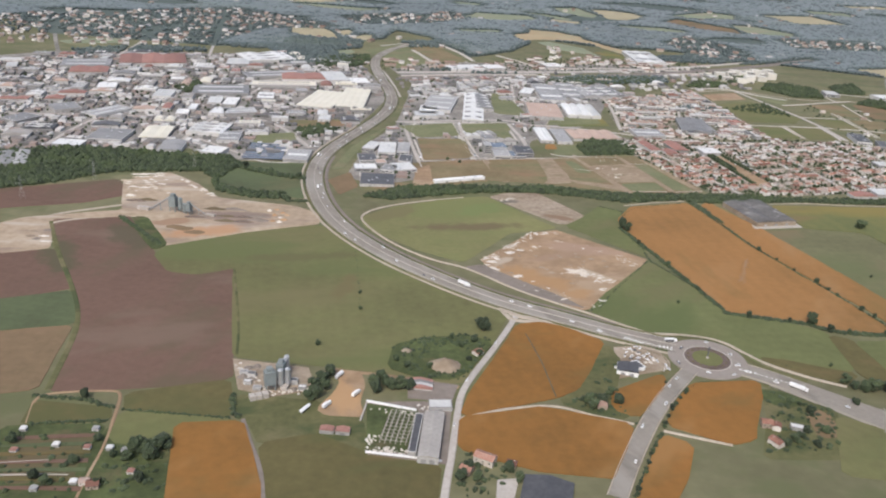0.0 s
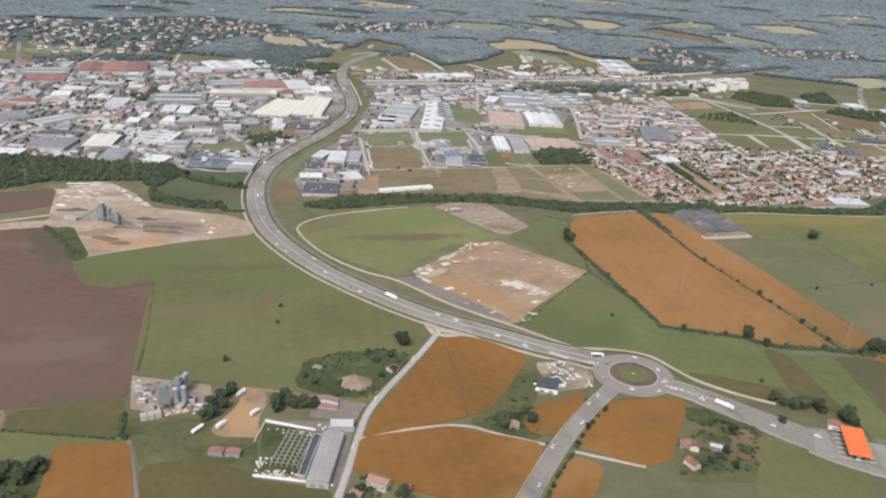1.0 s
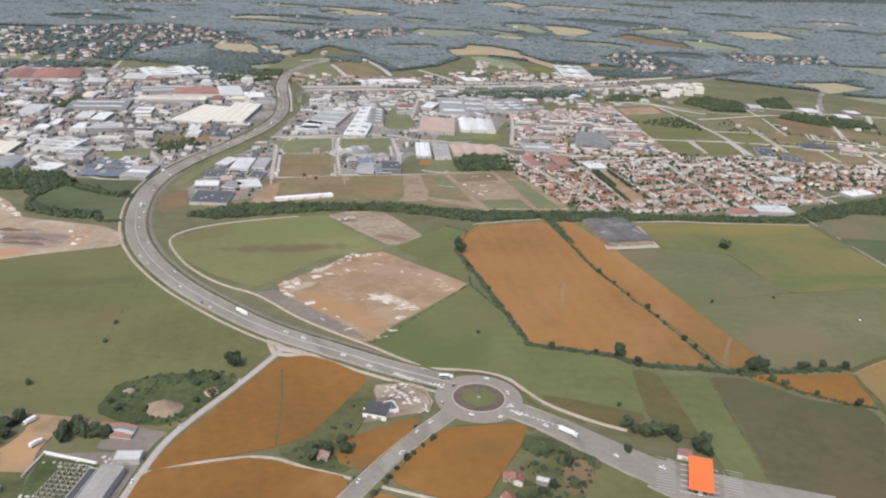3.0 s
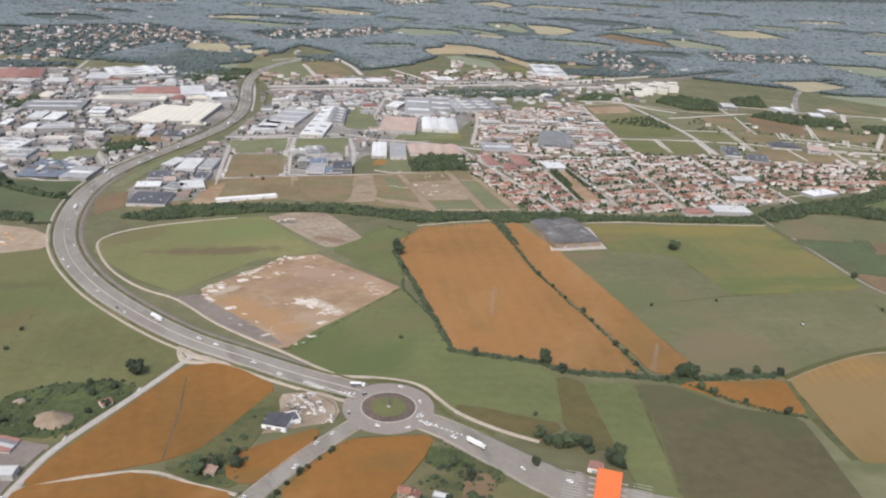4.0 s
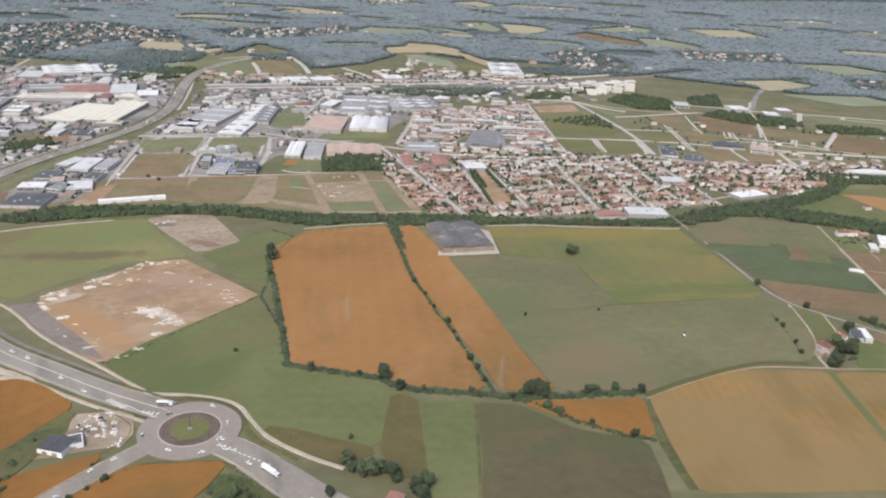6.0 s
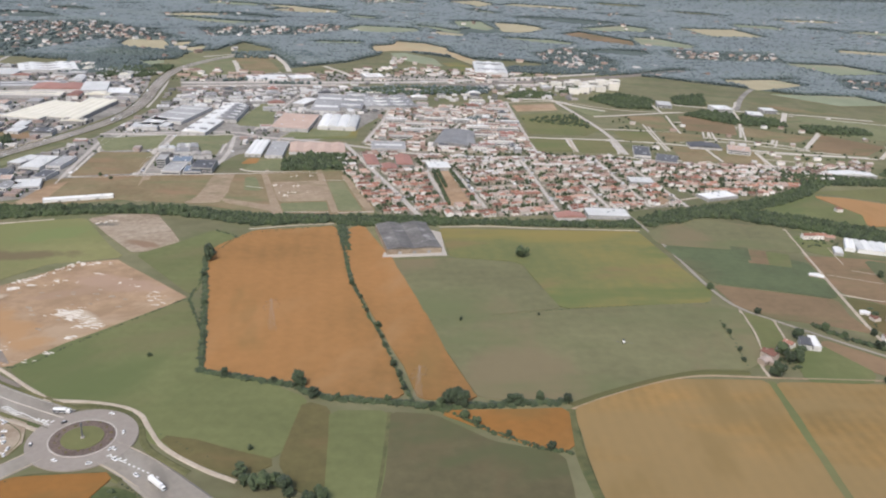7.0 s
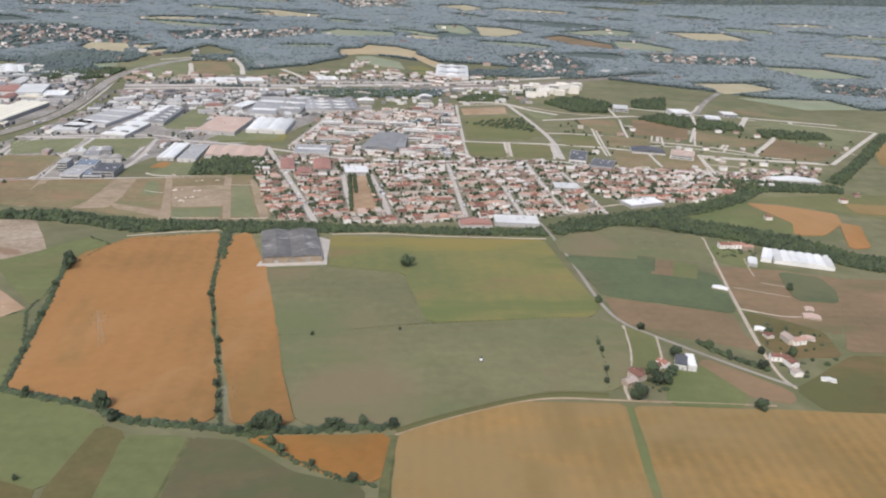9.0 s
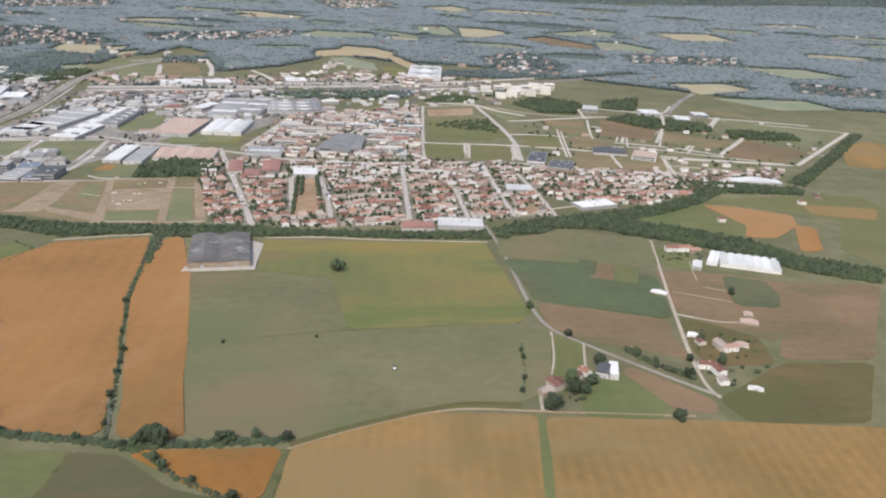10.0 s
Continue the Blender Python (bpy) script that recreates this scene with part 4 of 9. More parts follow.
field([(376.6, 528.9), (423.3, 527.2), (453.9, 512.1), (451.5, 469.6), (448.7, 464.3), (390.2, 477.5)], CROP_DK, "dark green crop", .3)
field([(389.7, 473.4), (448, 461.7), (446, 443.3), (449.4, 425.1), (430.7, 432.3), (408.2, 436.1), (393.9, 449)], SOIL_T, "reddish brown stubble field", .15)
field([(394.5, 441.1), (405.3, 432.5), (402.4, 411), (390.4, 403.1)], GRASS, "small green paddock")
field([(403.5, 404.6), (417.8, 409.4), (430.9, 385.1), (425.7, 377.5), (398.8, 377.1)], GRASS_B, "bright green paddock", .2)
field([(421.7, 414.6), (449.2, 391.9), (448.2, 382.5), (432.7, 386.1), (418.2, 407.1)], SOIL_T, "brown field strip", .15)
field([(457.8, 523.8), (492.5, 523), (522.8, 515.4), (492.4, 446), (486.2, 449.8), (456.8, 470.3)], SOIL_T, "brown market garden plots", .12)
field([(455.7, 466.4), (485.3, 447.4), (483.7, 424), (458.9, 421.2), (453.5, 430.7)], OLIVE, "garden plots behind the hamlet", .12)
field([(452.9, 393.2), (488.7, 424.5), (526.6, 428.8), (503, 382.2), (459.4, 378.6)], OLIVE, "rough pasture beyond the hamlet", .12)
field([(523.5, 515.5), (571.9, 518.3), (529.3, 434.2), (489.5, 429.7)], SOIL_T, "brown field", .12)
field([(492, 521), (511.3, 515.5), (512, 499.4), (507, 483), (488, 484), (488.6, 501)], CROP_DK, "dark green vegetable plot", .3)
field([(475.1, 559.6), (487, 534.6), (481.1, 525.5), (464.3, 531.4), (463.2, 557.8)], GRASS_B, "farm garden", .15)
field([(426, 529.7), (436, 528.6), (430.7, 507.5), (421, 508.5)], SOIL_T, "small brown plot", .4, 0)
field([(418, 533.8), (426.1, 533.2), (421.6, 512.5), (414, 513.9)], CROP_DK, "small dark vegetable plot", .4, 0)
field([(436.9, 527.1), (447.4, 524.4), (442, 505.2), (432, 506.9)], GRASS_B, "small green plot", .4, 0)
field([(438.2, 599.4), (471.4, 616.5), (516.6, 655.8), (516.1, 637.6), (533.8, 615.3), (523.8, 586), (492, 595), (458.1, 603)], GRASS_B, "meadow beyond the wood", .15)
field([(516.9, 651.3), (540.3, 648.4), (571.0, 635.4), (565.6, 615.1), (543.8, 588.9), (526.2, 587.6), (533.8, 610.1), (527.6, 624.3)], WHEAT, "far orange wheat field", .3)
field([(566.1, 615.2), (576.1, 611.6), (563.9, 570.2), (551.6, 567.2)], WHEAT, "far orange wheat strip", .3)
field([(589.1, 661.9), (638.4, 661.5), (626.3, 636.4), (588.5, 641.5)], STRAW, "far brown field", .3)
field([(520.1, 661.8), (592.9, 684.7), (640, 690), (650, 640), (620, 560), (590, 548), (578, 574), (602.8, 630.3), (575.5, 644), (547.5, 652)], GRASS, "far pasture", .1)
field([(703.3, 859.3), (736.5, 889.7), (764, 878), (745, 800), (711.7, 780), (675.3, 788)], STRAW, "far straw field", .1)

tagged(ribbon([(-228.6, 440.7), (-207.9, 401.3), (-178.1, 352.7), (-163.9, 325), (-157.6, 304.1), (-150.6, 263.6)], 1.8, WEEDS, "field_margin", "olive grassy margin between ploughed fields", height=.3, shoulder=.8), "", "field margin")
tagged(ribbon([(-84, 297), (-88, 318), (-98, 356), (-106.5, 386)], .7, WEEDS, "field_margin", "thin grassy margin of the meadow", height=.3, shoulder=.8), "", "field margin")
tagged(ribbon([(297.1, 348.9), (314, 360.3), (339.8, 374.1), (354.7, 380), (376.2, 381)], 1.8, OLIVE, "field_margin", "brown grassy bank above the straw field", height=.5, shoulder=.9), "", "field margin")
ribbon([(297.1, 346.4), (314, 358), (340, 372), (355, 377.4), (382, 377.6), (440, 380)], .8, TRACK, "farm_track", "faint worn track along the straw field", height=.3, shoulder=.3)
tagged(ribbon([(229, 338), (229.5, 303), (228, 252)], 1.2, WEEDS, "field_margin", "thin grassy margin between crops", height=.34, shoulder=.8), "", "field margin")
tagged(ribbon([(297, 346), (296, 318), (300, 290)], 2.2, WEEDS, "field_margin", "grassy margin of the straw field", height=.34, shoulder=1.0), "", "field margin")
for path in ([(459, 496.3), (473.6, 491.2), (485.8, 487.1)], [(476.3, 504.6), (485.8, 500.9), (495.1, 499.1)], [(478.9, 540.5), (476.8, 526.4), (475.7, 513.2)]):
    ribbon(path, .8, KERB, "farm_track", "thin pale path between garden plots", height=.2, shoulder=.2)
# ---- vacant lots and green plots of the town ----
def lot(pts, m, what):
    field(pts, m, what, .1, 1 if m is not DIRT else 0, "plot")


lot([(-27.7, 596.2), (12.7, 615.3), (40.2, 565.4), (6.3, 546.4)], DRY, "vacant rough plot")
lot([(12.7, 615.3), (81.7, 630.1), (115.1, 642.3), (149.5, 655), (171.6, 654.8), (190, 610), (203.5, 568), (180, 558), (141.5, 550.3), (103.7, 560.9), (77.9, 565.3), (40.2, 565.4)], DRY, "brown rough ground between river and town")
lot([(49.1, 564.7), (37.4, 620.1), (42.2, 621), (56.4, 563.8)], TRACK, "worn dirt road across the plots")
lot([(83.5, 630.4), (96.8, 635.9), (103.4, 590.8), (103.4, 569.7), (82, 563.8), (86.5, 580.6)], TRACK, "wide worn dirt road across the plots")
lot([(98.9, 580.4), (138.1, 569), (141.8, 556.6), (109.1, 568.4)], TRACK, "reddish dirt track along the river wood")
lot([(114.5, 640.7), (118.2, 641.5), (147.7, 552.4), (141.1, 551.3)], TRACK, "dirt road across the plots")
lot([(106, 628), (113, 630), (124, 598), (112, 597)], LAWN, "thin green plot")
lot([(119, 640.2), (150.3, 653.7), (156.5, 631.8), (125, 621.8)], DRY, "dry grass plot")
lot([(125.9, 619.2), (157.3, 629.2), (170.3, 583.6), (139.7, 577.1)], TRACK, "bare levelled plot")
lot([(140.9, 573.9), (169.3, 582.3), (173.9, 564.1), (146.6, 557.4)], LAWN, "grass strip below the levelled plot")
lot([(150.7, 653.7), (155.6, 654.7), (180.6, 562), (176.6, 559.3)], TRACK, "dirt road across the plots")
lot([(163.8, 627.7), (174, 629.6), (195.7, 566.7), (180, 564.1)], LAWN, "green plot framed by dirt roads")
lot([(170.7, 645.9), (176.9, 641.3), (203.4, 565.9), (198, 562.8)], TRACK, "dirt road beside the first houses")
for path in ([(146.6, 557.4), (174.1, 561)], [(179.9, 560.9), (202.1, 566.7)], [(111.5, 607.3), (124.7, 604.6)], [(160, 630), (176, 632.5)]):
    ribbon(path, 1.0, PATH, "farm_track", "thin pale path edging a plot", height=.2, shoulder=.2)
lot([(-35.8, 717.7), (16.1, 733.4), (20.5, 693.2), (-13.7, 678.9)], LAWN, "green plot among the streets")
lot([(-6.9, 667), (25.3, 677.1), (30.8, 626.1), (19.3, 621.1)], DRY, "dry plot among the streets")
lot([(27.9, 730.2), (62.8, 740.1), (70.5, 683.2), (49.7, 695.9)], LAWN, "green plot among the streets")
lot([(100.1, 645.3), (102.9, 676.7), (126.3, 686.4), (139.9, 654.5)], LAWN, "green plot by the estate")
lot([(94.4, 662.3), (96, 678.5), (104.8, 680.3), (105.6, 664.5)], WHEAT, "small tan plot")
lot([(112.4, 776.6), (166.5, 793.8), (168.9, 760), (118.2, 746.6)], CROP_Y, "yellowish lawn before the halls")
lot([(60, 786.4), (60.2, 845.7), (81, 851.1), (91.4, 784.9)], LAWN, "green plot between the halls")
lot([(319.2, 794), (351.2, 796.9), (355.1, 751.8), (324.2, 743.4)], GRASS, "green subdivision plot")
lot([(359.1, 798.7), (393.1, 797.8), (392.7, 754.1), (360.5, 749.2)], GRASS, "green subdivision plot")
lot([(403.8, 845), (436.2, 843.1), (438.6, 803.7), (408, 801.1)], GRASS, "green subdivision plot")
lot([(447.5, 850.5), (490, 841.6), (483.6, 813.6), (447.7, 805.7)], DRY, "dry subdivision plot")
lot([(446.3, 788.8), (475.5, 791.1), (475.3, 742.1), (442.9, 735.6)], DRY, "subdivision plot")
lot([(481.3, 796.4), (519, 792.4), (514.1, 742.9), (479.2, 739.4)], DRY, "subdivision plot")
lot([(314.5, 944.8), (361.8, 967.1), (362.6, 930.3), (318.2, 912.8)], DIRT, "bare orange plot")
lot([(318.6, 896), (363.4, 918.8), (392.2, 842.3), (375.5, 815.5), (321.7, 812)], GRASS, "rough green subdivision plot")
lot([(371.1, 976.1), (416.1, 938.4), (399.5, 908.2), (389, 919.7)], LAWN, "green plot")
lot([(428.5, 918.4), (471.7, 923.7), (468, 865), (445.7, 864.6)], DRY, "plot")
lot([(490.6, 934.2), (546, 925.5), (525.8, 849.8), (479.3, 862.8)], SOIL_T, "plot")
lot([(545.2, 888.3), (603.2, 858.1), (573.5, 829.1), (532.3, 846.7)], DRY, "plot")
lot([(615.2, 870.2), (659.8, 830.7), (624.1, 790.9), (573, 795.8)], SOIL_T, "plot")
lot([(626.9, 965.8), (721.5, 924.9), (669.8, 854.7), (617.6, 885.3)], LAWN, "green plot")
lot([(598.7, 1038.7), (686, 980.8), (624.1, 995.7)], DRY, "plot")
lot([(238.7, 669.3), (248.1, 671.1), (265.8, 590.3), (248.4, 585.1)], DIRT, "sandy promenade square")
lot([(388.6, 614.6), (398.8, 632.3), (403.4, 623.2), (396.7, 612.4)], DIRT, "sandy sports court")
lot([(-150.9, 630.9), (-152.8, 661.5), (-123.5, 673.4), (-116.6, 646.7)], LAWN, "green plot of the estate")
lot([(-146.1, 580), (-99.6, 584), (-87, 504.2), (-114.4, 508.1), (-134.7, 513.2), (-151.6, 526.5), (-159.8, 558.6)], CROP_DK, "green slope by the bridge")
lot([(-78.7, 573.1), (-70.4, 634.7), (-53.6, 688.2), (-42.8, 717.4), (-61.3, 636.5), (-70.4, 574.5)], LAWN, "grass verge of the interchange")
lot([(-135.6, 713.9), (-90.9, 728.4), (-82.4, 708.6), (-115, 681.1)], DRY, "dry plot by the motorway")
lot([(-19.5, 722.5), (14.7, 738.8), (20.4, 693.9), (-18.3, 681.9)], LAWN, "green plot of the business park")
lot([(-16.6, 676.5), (-3.2, 677.3), (21.6, 682.4), (28.3, 623.4), (-9.2, 610)], DRY, "vacant plot of the business park")
lot([(22.7, 736.2), (66.6, 750.4), (69.7, 720.6), (45, 699), (27, 695.3)], LAWN, "green plot of the business park")
lot([(59.4, 887.8), (73, 882.3), (76, 800.2), (56.3, 790.6)], LAWN, "green plot between the halls")
lot([(-11.2, 600.2), (33.8, 611.6), (40.3, 562.8), (-3.9, 560.8)], DRY, "vacant dry plot")
lot([(41.4, 609.8), (83.2, 627.1), (85.7, 570.5), (46.7, 563.9)], DRY, "vacant dry plot")
lot([(-15.2, 584.4), (-4.5, 598.4), (-0.4, 547.9), (-15.9, 542.8)], DIRT, "bare sandy strip")
lot([(-44.8, 548.4), (-12, 550), (-19.6, 535.7), (-51, 526.8)], DRY, "dry bank below the offices")
lot([(-77.6, 548.2), (-63.4, 568.6), (-53.9, 536.4), (-65.5, 515.9)], SOIL_T, "bare brown bank")
lot([(114.5, 784.5), (162.9, 800.6), (160.8, 766.7), (106.4, 750.2)], LAWN, "yellowish lawn before the halls")
lot([(-61, 1145.9), (-33, 1145.7), (-11.7, 1059.7), (-53.3, 1005.3)], LAWN, "grass inside the slip road")

WORKS = [(-266.8, 418.8), (-247.3, 444.8), (-195.8, 465.5), (-215.4, 522.1), (-191, 546.1), (-164.7, 524.3), (-144.1, 497.5), (-91.9, 488.8), (-73.7, 477.5), (-71, 458.5), (-113.6, 438.2), (-152.3, 412), (-168.6, 437), (-180.4, 456.6), (-228.7, 444.6), (-210.9, 401), (-248.2, 384.4)]
field(WORKS, SAND, "pale sandy ground of the gravel works", .12, 1, "plot")
field([(-184.4, 455.2), (-176.6, 454.3), (-151.9, 414.2), (-156, 406.3), (-172.8, 430.5)], SCRUB, "dark scrub wedge beside the works", .3)
field([(-84.8, 293.3), (-51.7, 288.8), (-45.7, 272.5), (-62.8, 265.7), (-77.3, 269.8)], RUBBLE, "grey dusty yard of the mixing plant", .16, 0, "plot")
field([(-42.3, 290.4), (-28.7, 287), (-25.8, 278.6), (-27.2, 266.1), (-24.7, 254.8), (-39.8, 254.7), (-43.8, 258.9), (-38.1, 271.3), (-37.1, 279.7)], DIRT, "sandy lorry yard", .16, 1, "plot")
field([(-24.2, 264), (-3.7, 260.5), (-7.1, 233.6), (-22, 233.8)], SCRUB, "green weeds under the steel frame", .2, 0, "plot")
field([(-23.2, 265.3), (9.8, 268), (7.4, 228.1), (-21.4, 231.5)], GRAVEL, "paved storage yard", .16, 0, "plot")
field([(85.7, 319.9), (103.8, 323.2), (109.5, 309.2), (108.3, 301.8), (97.9, 298.5), (81.4, 291.4)], RUBBLE, "gravel forecourt", .2, 0, "plot")
field([(-9.2, 284.4), (0.4, 283), (12.3, 280.9), (9.8, 268), (-8.6, 269.4)], GRAVEL, "yard by the country road", .18, 0, "plot")

mark_roads()
# ---- far country: fields and villages between the woods ----
FAR = []


FAR_LABELS = {FAR_CROP.name: "far light green field between woods", PALE.name: "haze-paled far stubble field between woods", FAR_OCHRE.name: "far ochre straw field below the wood",
              SOIL_T.name: "far brown field between woods", CROP_Y.name: "far yellowing field below the wood", LAWN.name: "grass beside the motorway", DRY.name: "dry plot under the far wood"}


def far_field(m, *pts):
    FAR.append((list(pts), m, FAR_LABELS[m.name]))


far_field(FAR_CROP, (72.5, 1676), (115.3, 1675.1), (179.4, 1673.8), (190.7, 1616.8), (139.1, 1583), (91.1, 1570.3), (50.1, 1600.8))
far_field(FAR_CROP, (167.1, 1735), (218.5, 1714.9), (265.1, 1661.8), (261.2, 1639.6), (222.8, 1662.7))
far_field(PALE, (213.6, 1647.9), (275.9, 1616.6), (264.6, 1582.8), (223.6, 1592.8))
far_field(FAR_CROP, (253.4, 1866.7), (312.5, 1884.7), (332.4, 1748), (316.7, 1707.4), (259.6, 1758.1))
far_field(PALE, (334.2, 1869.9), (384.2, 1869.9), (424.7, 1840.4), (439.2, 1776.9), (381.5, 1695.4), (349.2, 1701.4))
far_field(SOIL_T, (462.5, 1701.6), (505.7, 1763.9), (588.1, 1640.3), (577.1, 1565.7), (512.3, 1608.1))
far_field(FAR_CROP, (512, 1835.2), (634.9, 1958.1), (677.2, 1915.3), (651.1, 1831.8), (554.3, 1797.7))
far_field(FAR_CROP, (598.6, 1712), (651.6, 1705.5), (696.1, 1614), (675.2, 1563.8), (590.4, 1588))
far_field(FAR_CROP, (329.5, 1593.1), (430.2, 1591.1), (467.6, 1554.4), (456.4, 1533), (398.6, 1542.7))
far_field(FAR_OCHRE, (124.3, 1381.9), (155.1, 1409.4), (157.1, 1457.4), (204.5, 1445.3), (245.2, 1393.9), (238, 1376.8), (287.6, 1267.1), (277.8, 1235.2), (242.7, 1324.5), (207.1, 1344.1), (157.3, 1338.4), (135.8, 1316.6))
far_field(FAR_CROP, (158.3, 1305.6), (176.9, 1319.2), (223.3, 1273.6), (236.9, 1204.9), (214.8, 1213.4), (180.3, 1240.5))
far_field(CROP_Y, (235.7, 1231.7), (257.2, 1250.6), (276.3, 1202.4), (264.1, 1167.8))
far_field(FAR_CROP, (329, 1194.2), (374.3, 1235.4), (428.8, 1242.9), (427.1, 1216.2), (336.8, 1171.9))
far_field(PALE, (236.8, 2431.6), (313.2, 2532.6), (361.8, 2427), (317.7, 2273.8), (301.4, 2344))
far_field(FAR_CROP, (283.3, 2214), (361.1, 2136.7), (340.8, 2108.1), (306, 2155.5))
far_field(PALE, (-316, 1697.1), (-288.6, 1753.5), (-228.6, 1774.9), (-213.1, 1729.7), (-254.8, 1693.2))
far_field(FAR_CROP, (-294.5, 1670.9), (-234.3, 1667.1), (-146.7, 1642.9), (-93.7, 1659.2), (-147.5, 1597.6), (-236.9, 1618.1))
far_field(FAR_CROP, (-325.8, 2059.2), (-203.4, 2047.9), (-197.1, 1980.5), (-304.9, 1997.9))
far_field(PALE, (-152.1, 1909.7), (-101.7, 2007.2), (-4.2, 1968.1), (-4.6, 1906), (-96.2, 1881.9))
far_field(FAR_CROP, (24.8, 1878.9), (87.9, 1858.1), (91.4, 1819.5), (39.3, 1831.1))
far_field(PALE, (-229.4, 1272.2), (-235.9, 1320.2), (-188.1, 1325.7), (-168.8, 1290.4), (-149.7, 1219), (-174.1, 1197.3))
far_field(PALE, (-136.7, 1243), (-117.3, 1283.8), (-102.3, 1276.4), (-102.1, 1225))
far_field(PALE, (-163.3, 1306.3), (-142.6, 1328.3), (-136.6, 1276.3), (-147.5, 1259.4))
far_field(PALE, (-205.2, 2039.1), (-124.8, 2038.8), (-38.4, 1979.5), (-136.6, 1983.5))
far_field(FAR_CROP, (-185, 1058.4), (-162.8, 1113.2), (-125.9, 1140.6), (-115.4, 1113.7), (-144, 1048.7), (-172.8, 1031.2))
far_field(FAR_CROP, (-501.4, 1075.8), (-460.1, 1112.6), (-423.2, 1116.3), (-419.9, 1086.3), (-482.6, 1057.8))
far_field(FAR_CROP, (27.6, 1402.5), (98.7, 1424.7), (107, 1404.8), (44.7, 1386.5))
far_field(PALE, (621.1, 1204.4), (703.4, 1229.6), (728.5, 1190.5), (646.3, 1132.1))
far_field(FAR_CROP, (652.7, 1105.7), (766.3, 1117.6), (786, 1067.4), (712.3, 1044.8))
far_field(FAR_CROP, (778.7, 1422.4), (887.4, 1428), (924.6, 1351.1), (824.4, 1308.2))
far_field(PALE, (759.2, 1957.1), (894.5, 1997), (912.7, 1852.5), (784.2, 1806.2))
far_field(LAWN, (-103.8, 1135.9), (-58.5, 1208.6), (-22.6, 1105.1), (-56.6, 1056.4))
far_field(DRY, (-41.7, 1175.3), (-9.8, 1215.8), (37.8, 1088.5), (9.8, 1061.1))
rng = random.Random(71)
for k in range(16):
    x, y = (rng.uniform(950, 2000), rng.uniform(1350, 2500)) if k < 10 else (rng.uniform(-700, 900), rng.uniform(2250, 2900))
    a, w, h = rng.uniform(-.25, .35), rng.uniform(35, 90) * y / 1700, rng.uniform(18, 40) * y / 1700
    u, v = Vector((math.cos(a), math.sin(a))), Vector((-math.sin(a), math.cos(a)))
    o = Vector((x, y))
    poly = [o - u * w - v * h * rng.uniform(.5, 1), o + u * w * rng.uniform(.7, 1) - v * h, o + u * w + v * h * rng.uniform(.6, 1), o - u * w * rng.uniform(.5, 1) + v * h]
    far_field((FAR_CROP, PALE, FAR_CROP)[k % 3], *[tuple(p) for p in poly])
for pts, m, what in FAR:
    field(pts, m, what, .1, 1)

VILLAGES = []
VILLAGES.append([(-741.2, 1043.5), (-677.1, 1270.7), (-622.9, 1343.6), (-511.1, 1416.3), (-374.5, 1531.6), (-209.1, 1397.7), (-164.4, 1344), (-211.3, 1290.3), (-266.5, 1300.5), (-311.7, 1132.3), (-353.7, 1066.4), (-426.5, 1064), (-498.8, 1061.8), (-550, 1018.6), (-626, 869.6)])
VILLAGES.append([(-181.9, 1491.3), (-63.2, 1584.2), (55.7, 1568.1), (-17.8, 1451.9), (-131.4, 1387)])
VILLAGES.append([(153.8, 1214.9), (177.8, 1258), (218.5, 1183.7), (264.5, 1163.8), (260.4, 1129.1), (199.9, 1110)])
VILLAGES.append([(376.6, 1375.8), (452.6, 1477), (500.3, 1325), (471.6, 1206.1), (410.6, 1186.5)])
VILLAGES.append([(-29.5, 1574), (14.5, 1648.5), (84.5, 1608.6), (22.7, 1521)])
VILLAGES.append([(-69, 2480.2), (72.6, 2646.8), (155.4, 2472), (35.2, 2211.1)])
VILLAGES.append([(-691.2, 1974.2), (-512.5, 2157.2), (-455.7, 1989.6), (-599.9, 1851.4)])
VILLAGES.append([(615.1, 1502.3), (815.6, 1540.7), (794, 1414.9), (612.1, 1389.4)])
VILLAGES.append([(806.8, 1261.4), (912.7, 1221.8), (877.1, 1148), (784, 1163)])


# ---- woods ----
def spread(poly, step, rng, jitter=.45):
    """Uneven points that fill a polygon."""
    xs, ys = [p[0] for p in poly], [p[1] for p in poly]
    gx, gy = np.meshgrid(np.arange(min(xs), max(xs), step), np.arange(min(ys), max(ys), step))
    gx = gx.ravel() + rng.uniform(-jitter, jitter, gx.size) * step
    gy = gy.ravel() + rng.uniform(-jitter, jitter, gy.size) * step
    keep = inside(gx, gy, poly)
    return gx[keep], gy[keep]


def crowns(px, py, rng, wide, high, z=-.3):
    n = len(px)
    w = rng.uniform(*wide, n)
    return np.column_stack([px, py, np.full(n, z), w * rng.uniform(.85, 1.2, n), w, rng.uniform(*high, n), rng.uniform(0, 6.28, n)])


NEAR_CLUMP = blob(2, .75, 1)
FAR_CLUMP = blob(1, .5, 2)


def wood(poly, step, wide, high, seed, label, clump=NEAR_CLUMP, material=LEAF, layers=2, roads=True):
    """A wood of many uneven crowns, with a lower skirt of bushes."""
    rng = np.random.RandomState(seed)
    rows = []
    for k in range(layers):
        px, py = spread(poly, step, rng, .6)
        if roads:
            keep = ~near_roads(px, py, .6)
            px, py = px[keep], py[keep]
        f = (1, .62, .4)[k]
        rows.append(crowns(px, py, rng, (wide[0] * (.6 + .4 * f), wide[1] * (.6 + .4 * f)), (high[0] * f, high[1] * f)))
    return many("woodland", *clump, np.concatenate(rows), material, label, "woodland")


